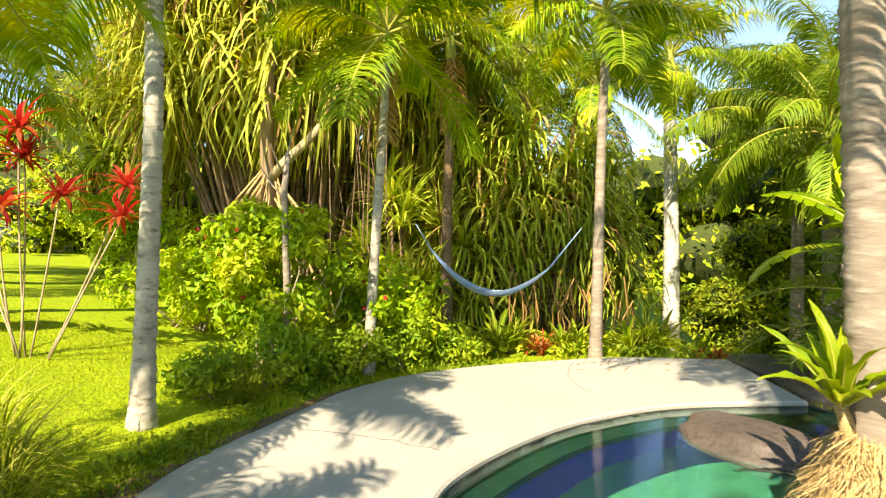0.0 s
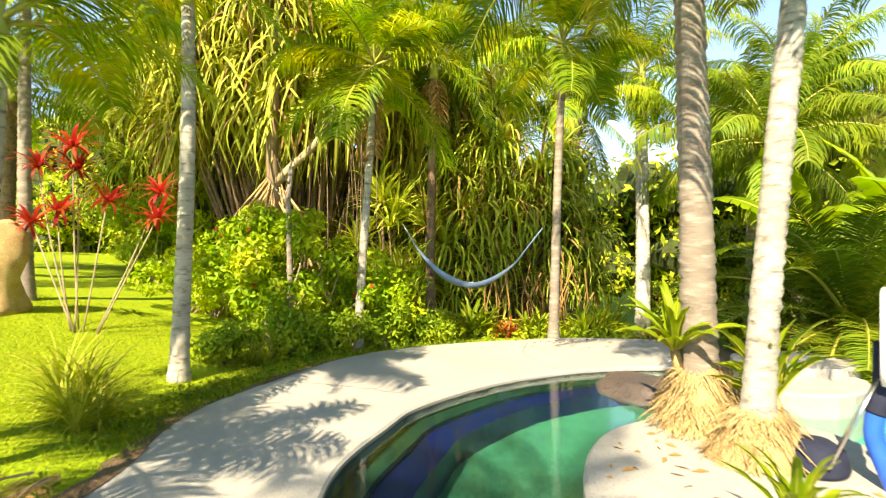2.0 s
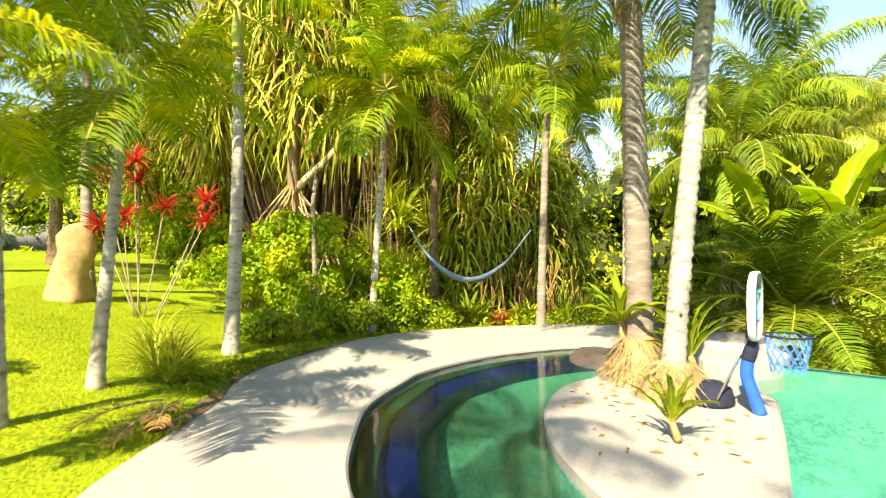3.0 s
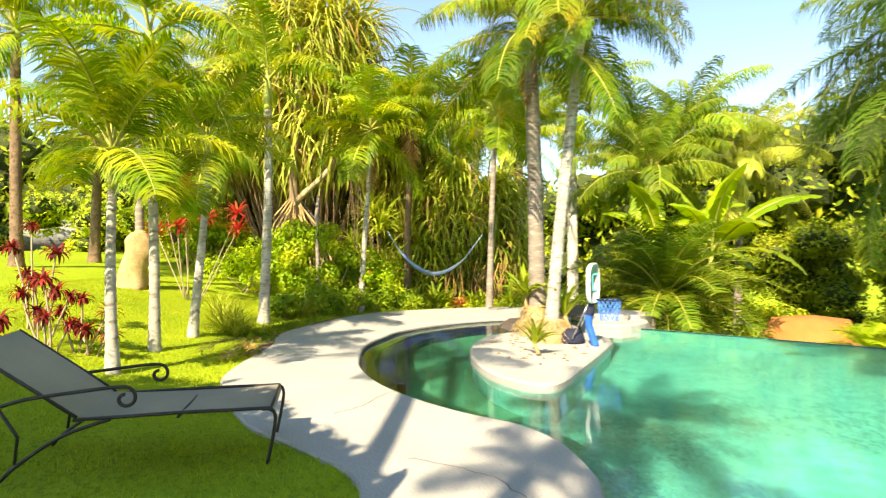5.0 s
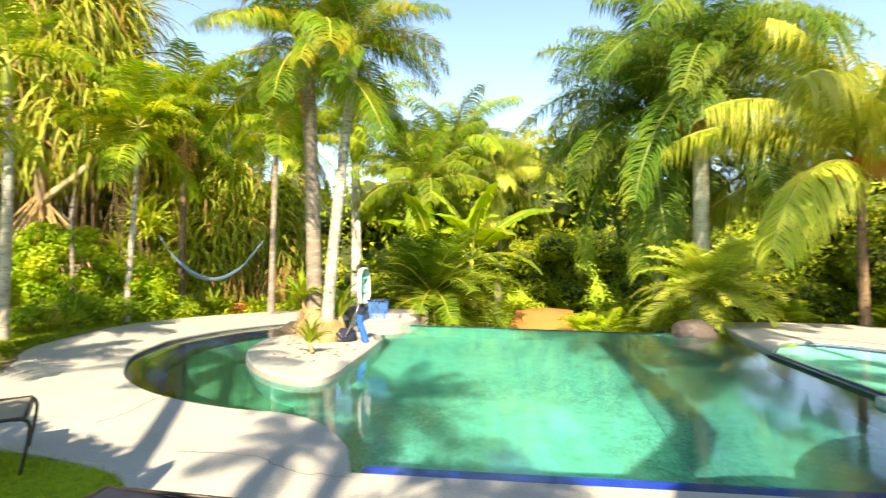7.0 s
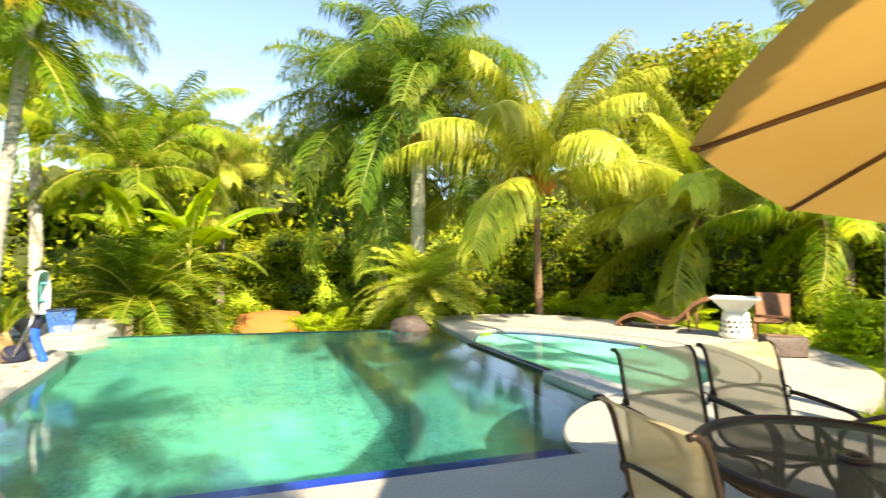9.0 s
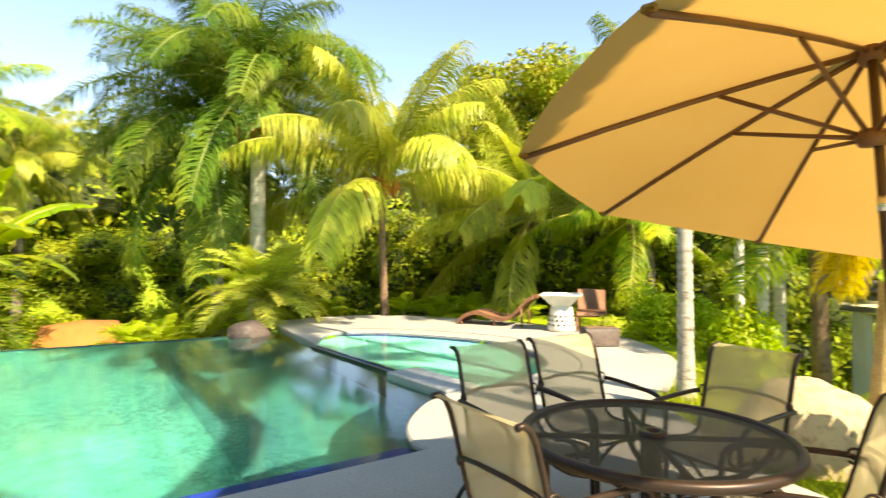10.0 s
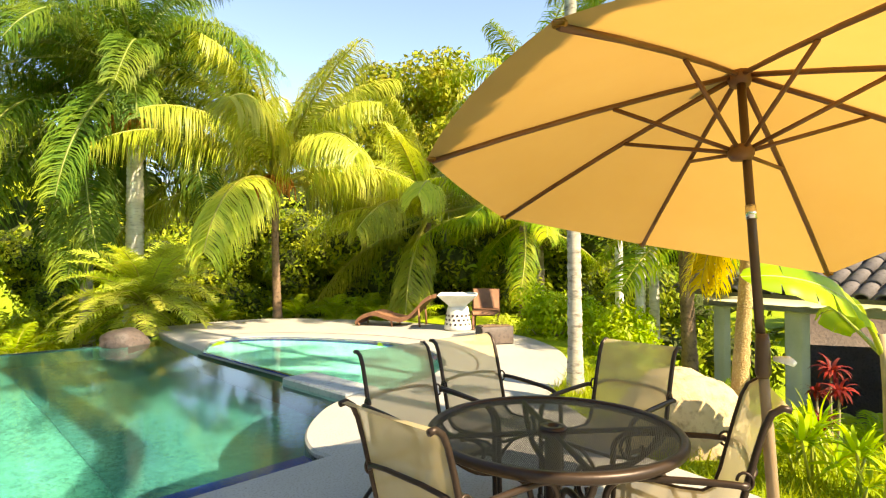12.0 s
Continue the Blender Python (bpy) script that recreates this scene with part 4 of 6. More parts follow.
# far side
palm(12.6, 3.4, 6.0, 0.25, "royal", "royal palm with white trunk beyond the pool", "bark_white", fronds=30, shaft=1.6, seed=11, scale=1.3, fruit=True, group="royal palms", z=-1.1)
palm(13.8, 6.0, 6.0, 0.19, "royal", "royal palm with grey trunk beyond the pool", fronds=34, shaft=1.2, scale=1.5, seed=12, group="royal palms", z=-1.3)
palm(14.2, 0.3, 3.75, 0.12, "coconut", "coconut palm with yellow-green drooping fronds", "bark_dark", fronds=28, shaft=0.15, scale=1.14, seed=44, fruit=True, group="coconut palms", low=0.74, z=-0.3)
palm(10.9, 15.3, 8.2, 0.18, "coconut_dark", "tall coconut palm behind the pool", "bark_grey", fronds=22, shaft=0.3, seed=14, group="coconut palms", z=-2.2)
palm(9.0, 14.4, 6.6, 0.18, "coconut_dark", "coconut palm with arching fronds behind the pool", "bark_grey", fronds=22, shaft=0.3, seed=15, group="coconut palms", z=-2.2)
palm(8.3, 12.2, 5.6, 0.17, "coconut_dark", "coconut palm with dark drooping fronds", "bark_grey", fronds=22, shaft=0.3, seed=27, scale=0.8, group="coconut palms", z=-1.6)
palm(13.5, 16.0, 7.2, 0.18, "coconut", "coconut palm with yellowing fronds behind the pool", "bark_grey", fronds=22, shaft=0.3, scale=0.9, seed=16, group="coconut palms", z=-2.2)
palm(3.0, 19.6, 9.6, 0.18, "coconut_green", "tall palm rising behind the thicket", "bark_grey", fronds=20, shaft=0.3, seed=28, group="coconut palms", z=-2.2)
palm(4.6, 16.6, 8.0, 0.18, "coconut_green", "tall palm rising behind the thicket", "bark_grey", fronds=20, shaft=0.3, scale=0.85, seed=29, group="coconut palms", z=-2.0)
palm(17.2, -6.3, 7.4, 0.16, "coconut_green", "tall palm behind the umbrella", "bark_grey", scale=0.8, fronds=18, shaft=0.3, seed=17, z=-1.5, group="coconut palms")
palm(16.8, -3.0, 3.9, 0.16, "coconut", "low coconut palm with long hanging fronds", "bark_dark", fronds=20, shaft=0.2, seed=18, z=-1.3, group="coconut palms", low=1.0)
palm(15.6, -6.0, 3.6, 0.14, "coconut_green", "low palm with dark hanging fronds", "bark_dark", fronds=18, shaft=0.2, seed=30, z=-1.2, scale=0.8, group="coconut palms")
palm(7.62, -7.42, 9.0, 0.088, "garden", "garden palm with smooth grey-white trunk by the terrace", fronds=14, shaft=0.6, seed=19, z=-0.1)
palm(14.5, -8.35, 8.0, 0.10, "garden", "garden palm with pale ringed trunk", "bark_white", fronds=14, seed=20, z=-0.8)
palm(11.50, -8.50, 8.2, 0.10, "garden", "garden palm with pale ringed trunk", "bark_white", fronds=14, seed=21, z=-0.9)
palm(11.79, -8.80, 8.0, 0.10, "garden", "garden palm with pale ringed trunk", "bark_white", fronds=14, seed=22, z=-1.0)
palm(6.5, -8.9, 2.35, 0.078, "gold", "garden palm with tan trunk and golden dying fronds", "fibre", lean=(-0.1, 0.0), fronds=7, shaft=0.3, seed=23, z=-0.2, wob=0.05, low=2.5, scale=0.9, aim=(105, 20))
palm(10.98, -9.27, 3.2, 0.14, "garden", "date palm with rough dark trunk", "bark_dark", fronds=16, shaft=0.0, seed=24, z=-1.0, flare=1.1)
palm(-9.9, 11.7, 4.0, 0.17, "coconut_green", "palm with brown trunk at the back of the lawn", "bark_dark", fronds=18, shaft=0.3, scale=0.7, seed=25, skirt=4)
palm(-6.6, 7.9, 5.0, 0.12, "coconut_green", "palm with arching fronds at the lawn's side", "bark_grey", fronds=16, shaft=0.3, scale=0.7, seed=26)
palm(-9.6, 7.8, 5.8, 0.15, "coconut_green", "palm with arching fronds at the lawn's side", "bark_dark", fronds=18, shaft=0.3, scale=0.85, seed=31)
# unseen palms added behind the terrace, so that their shadows fall across it and the pool
palm(0.78, -9.44, 12.2, 0.24, "coconut_green", "tall palm leaning behind the terrace", "bark_grey", lean=(2.3, -1.03), curve=((0, 0.2, 0.33, 0.41, 0.475, 0.525, 0.62, 0.9, 1), (0, 0.02, 0.09, 0.32, 0.62, 0.78, 0.83, 0.9, 1)), scale=0.6, fronds=22, shaft=0.3, seed=32, z=-0.06, group="shade palms")
palm(2.8, -14.2, 12.0, 0.16, "coconut_green", "tall palm standing behind the terrace", "bark_grey", scale=0.68, fronds=26, shaft=0.3, seed=37, z=-0.06, group="shade palms")
palm(-3.1, -13.7, 12.4, 0.13, "coconut_green", "tall palm standing behind the terrace", "bark_grey", scale=0.42, fronds=22, shaft=0.3, seed=36, z=-0.06, group="shade palms")
palm(-0.3, -10.4, 4.9, 0.14, "garden", "palm standing behind the terrace", "bark_grey", fronds=13, shaft=0.5, scale=0.9, seed=33, z=-0.06, group="shade palms")
palm(-0.96, -8.0, 9.0, 0.12, "coconut_green", "tall leaning palm shading the terrace", "bark_grey", lean=(-2.5, 0.8), fronds=12, shaft=0.3, scale=0.5, seed=35, z=-0.06, group="shade palms")
palm(-2.4, -11.0, 8.2, 0.11, "garden", "slim palm shading the terrace", "bark_grey", fronds=9, shaft=0.3, scale=0.45, seed=34, z=-0.06, group="shade palms")

# ---------------------------------------------------------------- thickets and shrubs
rng = np.random.default_rng(5)
def dome(n, rx, ry, h0, h1, front=-1.0):
    """Spots over the near half of a tall dome."""
    out = []
    for i in range(n):
        a = rng.uniform(-2.6, -0.5) if rng.random() < 0.75 else rng.uniform(0, 6.28)
        u = rng.random()
        k = math.sqrt(1 - 0.62 * u * u) * rng.uniform(0.75, 1.0)
        out.append((rx * k * math.cos(a), ry * k * math.sin(a), h0 + (h1 - h0) * u))
    return out

strap_tree(1.9, 13.2, "hang", dome(60, 2.7, 1.5, 1.1, 5.2), "dense clump of tall drooping strap-leaved plants", 301, 0.045, group="screw pine thicket")
strap_tree(-0.7, 12.6, "spear", dome(18, 1.2, 0.8, 0.6, 3.4), "upright yellow-green strap-leaved plants", 302, 0.04, group="screw pine thicket")
strap_tree(-3.6, 13.6, "pale", dome(96, 3.3, 2.0, 4.4, 9.6), "huge old screw pine with pale hanging leaves", 303, 0.05, "bark_dark", spread=0.35, group="screw pine thicket", smin=0.9, smax=1.3)
strap_tree(-7.6, 15.5, "hang", dome(44, 2.4, 1.4, 2.2, 6.5), "screw pine with hanging leaves at the lawn's back", 304, 0.06, spread=0.4, group="screw pine thicket", smin=0.9, smax=1.3)
strap_tree(0.4, 14.6, "pale", dome(26, 2.2, 1.2, 4.6, 7.6), "tall screw pine crowns behind the thicket", 305, 0.06, spread=0.5, group="screw pine thicket")
shrub(-2.15, 7.75, 2.0, 1.0, 2.3, 11000, 0.11, ["shrub_leaf"], "dense hibiscus bush with small red flowers", 310, flowers=26, name="hibiscus_bush", stems=16, lr=0.27, lumps=64)
shrub(-0.75, 8.55, 0.8, 0.7, 1.6, 2600, 0.11, ["shrub_leaf"], "dark green bush behind the terrace", 314, name="bush", stems=6)
shrub(-4.3, 9.6, 1.6, 1.0, 1.7, 5000, 0.10, ["shrub_leaf"], "straggly light green bush behind the lawn", 311, name="bush", stems=14)
shrub(-6.8, 12.6, 2.0, 1.0, 2.2, 6000, 0.12, ["shrub_leaf"], "leafy green bush at the lawn's back", 312, name="bush", stems=10, lr=0.5)
shrub(-9.0, 18.3, 3.0, 1.2, 3.4, 9000, 0.15, ["woods_leaf"], "tall green hedge at the lawn's back", 313, name="hedge", stems=8, lr=0.8)

# red cordylines
strap_tree(-4.8, 6.5, "red", [(-0.16, 0.1, 2.7), (-0.13, 0.15, 2.35), (0.39, 0.0, 1.9), (-0.25, -0.1, 1.75), (1.05, 0.1, 1.65), (0.95, 0.4, 2.05), (-0.6, 0.0, 2.4), (-0.9, 0.3, 1.6)], "red-leaved ti plants on thin pale stems", 320, 0.011, "twig", name="ti_plant", category="plant", spread=0.12, smin=0.75, smax=1.0)
for k, (px, py, hh) in enumerate(((-4.25, 0.6, 0.95), (-5.0, 1.5, 1.5), (-3.85, 0.75, 0.75), (-4.5, -0.3, 0.6))):
    strap_tree(px, py, "maroon", [(0.0, 0.0, hh), (0.28, 0.1, hh * 0.75), (-0.3, 0.05, hh * 0.8), (0.15, -0.2, hh * 0.5), (-0.2, 0.2, hh * 0.55), (0.4, -0.1, hh * 0.4)], "dark red ti plant on the lawn", 330 + k, 0.014, "twig", name="ti_plant", category="plant", group="dark ti plants", spread=0.2, smin=0.6, smax=0.82)
for k, (px, py) in enumerate(((4.6, 9.4), (1.5, 9.5), (4.2, 9.0))):
    strap_tree(px, py, "orange", [(0, 0, 0.12), (0.2, 0.05, 0.1)], "orange-red bromeliad at the terrace edge", 340 + k, 0.03, "mulch", name="bromeliad", category="plant", group="bromeliads")
# bushes and weeds crowding the terrace edge, the shade there put into their leaves
for k, (px, py, rx, ry, hh, nl) in enumerate(((-2.05, 6.75, 0.7, 0.5, 0.75, 2300), (-1.35, 7.35, 0.6, 0.45, 0.7, 2000), (-0.65, 8.0, 0.65, 0.45, 0.8, 2200), (0.1, 8.55, 0.6, 0.4, 0.65, 1800), (-2.6, 6.1, 0.45, 0.4, 0.5, 1300))):
    shrub(px, py, rx, ry, hh, nl, 0.085, ["shaded_edge_leaf"], "green bush crowding the terrace edge, leaves darkened for shade", 470 + k, name="bush", stems=7, lr=0.2, lumps=26, group="edge bushes")
# grass clumps
for k, (px, py, s) in enumerate(((-3.0, 3.55, 1.0), (-3.3, 3.9, 1.1), (-2.7, 3.2, 0.8), (-2.2, 6.0, 0.8))):
    strap_tree(px, py, "grassy", [(0, 0, 0.05), (0.15, 0.1, 0.04)], "clump of pale ornamental grass on the lawn", 350 + k, 0.02, "mulch", name="grass_clump", category="grass", group="grass clumps", smin=s, smax=s * 1.1)

# island planting
def root_mass(x, y, z, r, h, label, seed):
    """A shaggy cone of aerial roots and fibre at a palm's foot."""
    rnd = random.Random(seed)
    t = thing("root_mass", (x, y, z), label, "roots")
    g = Geo()
    g.lathe([(r * 1.0, 0.0), (r * 0.9, h * 0.3), (r * 0.7, h * 0.6), (r * 0.45, h * 0.9), (r * 0.2, h)], 22)
    for i, (px, py, pz) in enumerate(g.v):
        k = 1 + 0.45 * noise.noise(Vector((px * 5 + seed, py * 5, pz * 4)))
        g.v[i] = (px * k, py * k, pz * (1 + 0.2 * noise.noise(Vector((px * 7, py * 7, seed)))))
    g.obj("core", ["fibre"], t)
    g = Geo()
    for k in range(1100):
        a, u = rnd.uniform(0, 6.283), rnd.random() ** 0.8
        q = r * (1.08 - 0.55 * u) * rnd.uniform(0.85, 1.12)
        p = Vector((math.cos(a) * q, math.sin(a) * q, h * u))
        o = Vector((math.cos(a), math.sin(a), 0))
        ln = rnd.uniform(0.08, 0.22)
        d = (o * rnd.uniform(0.1, 1.1) + Vector((rnd.uniform(-0.8, 0.8), rnd.uniform(-0.8, 0.8), -1))).normalized()
        sd = d.cross(o).normalized()
        e = p + d * ln
        e.z = max(e.z, 0.005)
        g.ribbon([p, p.lerp(e, 0.5) + o * 0.015, e], [sd] * 3, [0.008, 0.008, 0.003])
    tagged(g.obj("fibre", ["fibre"], t), kind="stuff")
    return t


root_mass(2.60, 3.38, 0.02, 0.38, 0.55, "tan shaggy root mass of the island palm", 3)
root_mass(2.72, 2.66, 0.02, 0.34, 0.40, "tan shaggy root mass of the leaning palm", 4)
strap_tree(2.40, 3.40, "nest", [(0, 0, 0.68)], "bird's nest fern with broad yellow-green leaves", 360, 0.05, "fibre", name="nest_fern", category="fern", group="island ferns", z=0.03, smin=0.56, smax=0.6)
strap_tree(3.0, 2.95, "nest", [(0, 0, 0.3)], "bird's nest fern with broad yellow-green leaves", 361, 0.05, "fibre", name="nest_fern", category="fern", group="island ferns", z=0.1, smin=0.6, smax=0.7)
strap_tree(2.15, 1.3, "nest", [(0, 0, 0.1)], "small bird's nest fern on the island", 362, 0.03, "fibre", name="nest_fern", category="fern", group="island ferns", z=0.1, smin=0.4, smax=0.45)

# stones at the pool
stone("boulder", 2.72, 4.95, -0.10, (0.46, 0.68, 0.25), "stone_dark", "smooth dark brown boulder standing in the pool", 1.7, 20, 0.3)
stone("boulder", 9.75, 0.98, -0.05, (0.44, 0.30, 0.30), "stone_dark", "dark brown boulder at the overflow edge", 2.7, -30)
stone("boulder", 6.15, -8.35, -0.05, (0.48, 0.6, 0.62), "boulder", "big tan boulder beside the terrace", 5.1, 20)
g = Geo()
g.slab(smooth_line([(4.24, 8.42), (4.20, 7.3), (3.98, 6.12), (4.6, 6.0), (4.95, 7.2), (5.05, 8.5)], 3, True), -0.8, 0.05, bev=0.03)
tagged(g.obj("stone_slab", ["stone_dark"], smooth=False), "dark flat stone slab at the pool's end", "slab")

# far planting
def tuft(x, y, kind, n, label, seed, scale=1.0, name="palm_bush", z=None, low=1.0, h=0.25):
    rnd = random.Random(seed)
    t = thing(name, (x, y, ground_at(x, y) - 0.05 if z is None else z), label, "palm")
    g = Geo()
    g.tube([(0, 0, 0), (0, 0, h)], [0.16, 0.13], 8)
    g.obj("stump", ["bark_dark"], t)
    for i in range(n):
        u = (i + 0.5) / n
        m = Matrix.Translation((0, 0, h)) @ pose(0, 0, 0, rnd.uniform(-14, 14), rnd.uniform(-8, 8), i * 137.5) @ Matrix.Scale(scale * rnd.uniform(0.85, 1.1), 4)
        place("frond", SETS[kind][min(5, int(u * 5.6 * low))], t, m=m)
    return t

tuft(6.55, 7.0, "cycad", 64, "big dark green cycad bush beyond the pool", 401, 1.12, "cycad", h=1.3, z=-0.9)
tuft(11.45, 2.05, "pygmy", 64, "fine-leaved pygmy date palm at the pool corner", 402, 1.3, "date_palm", h=1.05, z=-0.5, low=0.98)
tuft(10.9, 5.0, "low", 12, "low bright green palm beyond the pool", 403, 0.7, z=-1.2, h=0.5)
tuft(14.6, -1.2, "low", 12, "low bright palm behind the terrace", 404, 0.7, z=-0.6)
tuft(14.4, -2.6, "low", 12, "low bright palm behind the terrace", 405, 0.6, z=-0.5)
for k, (px, py, pz, sc) in enumerate(((11.9, 4.1, -0.7, 0.75), (13.7, 1.75, -0.35, 0.6), (14.9, 0.1, -0.3, 0.55), (15.3, -0.9, -0.35, 0.6), (15.2, -1.9, -0.35, 0.7), (14.9, -3.3, -0.3, 0.6), (9.7, 4.6, -0.75, 0.6))):
    tuft(px, py, "low", 14, "low bright green palm beside the terrace", 460 + k, sc, z=pz, h=0.2)
banana(8.4, 8.2, 3.0, 11, "banana plant with broad bright leaves", 410, 1.25, 20, z=-1.4)
banana(7.6, 9.6, 3.2, 8, "banana plant with broad bright leaves", 411, 1.2, 70, z=-1.5)
tree(29.4, 1.4, 15.2, 3.6, 26000, 0.30, ["mango_leaf"], "dense round mango tree in the distance", 420, 0.3, z=-2.5, lumps=60, crown_h=4.6, lr=1.1)

ICO = bmesh.new()
bmesh.ops.create_icosphere(ICO, subdivisions=2, radius=1)
ICO_V, ICO_F = [v.co.copy() for v in ICO.verts], [tuple(v.index for v in f.verts) for f in ICO.faces]
ICO.free()


def woods(name, spots, n, size, mat, label, seed, per=14):
    """Bushes and small trees grown into one another: clumps of leaves round solid dark lumps that stand for inner
    shade.
    """
    r2 = np.random.default_rng(seed)
    ls = []
    for (x, y, w, h, z0) in spots:
        for _ in range(per):
            s = r2.uniform(0.5, 1.0) * w * 0.42
            ls.append((x + r2.normal() * w * 0.5, y + r2.normal() * w * 0.4, z0 + h * r2.random() ** 0.8, s, s, s * 0.8))
    g = Geo()
    leaf_cloud(g, ls, n, size, seed, shell=0.62)
    # solid lumps close the gaps; their dark colour paints the shade inside
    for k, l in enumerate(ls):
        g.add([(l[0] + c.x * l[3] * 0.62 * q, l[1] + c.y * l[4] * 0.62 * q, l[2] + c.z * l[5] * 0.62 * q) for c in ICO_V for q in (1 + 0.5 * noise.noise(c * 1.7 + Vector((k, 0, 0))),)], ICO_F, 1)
    return tagged(g.obj(name, [mat, "shaded_core"], smooth=False), label, "trees", kind="stuff")

# dark colour standing for shade deep in the foliage
M["shaded_core"] = surface("shaded_core", (0.040, 0.060, 0.011), (0.065, 0.085, 0.014), (0.035, 0.034, 0.012), 2, 9, 0.95, 0.8, depth=0.1)
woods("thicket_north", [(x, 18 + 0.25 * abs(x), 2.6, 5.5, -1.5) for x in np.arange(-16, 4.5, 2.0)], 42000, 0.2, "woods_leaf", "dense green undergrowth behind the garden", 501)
# added backing: closes sky gaps and stands for shaded recesses
woods("thicket_core", [(x, 15.6 + 0.1 * abs(x), 1.7, 4.6, 0.0) for x in np.arange(-6.5, 3.6, 1.3)], 26000, 0.16, "shaded_woods_leaf", "dark leafy backing added for the shaded recesses behind the screw pines", 507)
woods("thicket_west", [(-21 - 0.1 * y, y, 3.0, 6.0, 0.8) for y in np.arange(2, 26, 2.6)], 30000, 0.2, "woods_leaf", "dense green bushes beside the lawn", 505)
woods("thicket_northeast", [(x, 11.5 + 0.62 * x, 1.8, 3.6, -2.0) for x in np.arange(10.2, 13.6, 1.1)], 30000, 0.16, "shaded_woods_leaf", "green bushes below the terrace, leaves darkened for shade", 506)
woods("thicket_east", [(10 + 11 * math.cos(a), 6 + 11.4 * math.sin(a), 2.4, 4.6, -2.4) for a in np.arange(-0.5, 1.7, 0.15)], 120000, 0.15, "shaded_woods_leaf", "dense bushes beyond the pool", 502)
woods("thicket_south", [(17.5 + 0.4 * k, -11 + 1.7 * k, 2.4, 4.6, -1.8) for k in range(9)], 44000, 0.18, "shaded_woods_leaf", "undergrowth behind the terrace, leaves darkened for shade", 503)
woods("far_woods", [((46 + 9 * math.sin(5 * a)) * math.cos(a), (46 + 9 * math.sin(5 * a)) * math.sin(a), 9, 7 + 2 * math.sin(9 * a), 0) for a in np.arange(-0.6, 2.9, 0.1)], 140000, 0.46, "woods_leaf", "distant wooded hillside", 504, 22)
shrub(10.6, 9.4, 1.2, 1.0, 1.9, 4200, 0.13, ["woods_leaf"], "leafy bush on the slope beyond the pool", 433, z=-1.9, name="bush", stems=8, lr=0.5)
shrub(13.2, 7.4, 1.2, 1.0, 1.9, 4200, 0.13, ["woods_leaf"], "leafy bush on the slope beyond the pool", 434, z=-1.9, name="bush", stems=8, lr=0.5)
# two trees out of view, added to keep sun and sky off the lawn
tree(-3.55, -6.9, 5.1, 1.4, 26000, 0.2, ["shrub_leaf"], "unseen leafy tree added to shade the lawn behind the loungers", 421, 0.12, lumps=26, lr=0.6)
tree(-6.8, -8.6, 7.5, 2.4, 34000, 0.22, ["shrub_leaf"], "unseen broad leafy tree added to block sky over the lawn", 422, 0.2, lumps=40, lr=0.9)
shrub(12.6, -7.0, 1.3, 0.9, 1.2, 5000, 0.10, ["fern_leaf"], "light green ferny shrub beside the terrace", 430, z=-0.3)
shrub(10.8, -8.0, 1.3, 0.7, 1.0, 4000, 0.10, ["fern_leaf"], "light green ferny shrub beside the terrace", 431, z=-0.4)

# ---------------------------------------------------------------- patio set
def flat_bar(g, pts, w, h):
    """A bar of flattened section along a bent line."""
    g.tube(pts, max(w, h) / 2, 8)


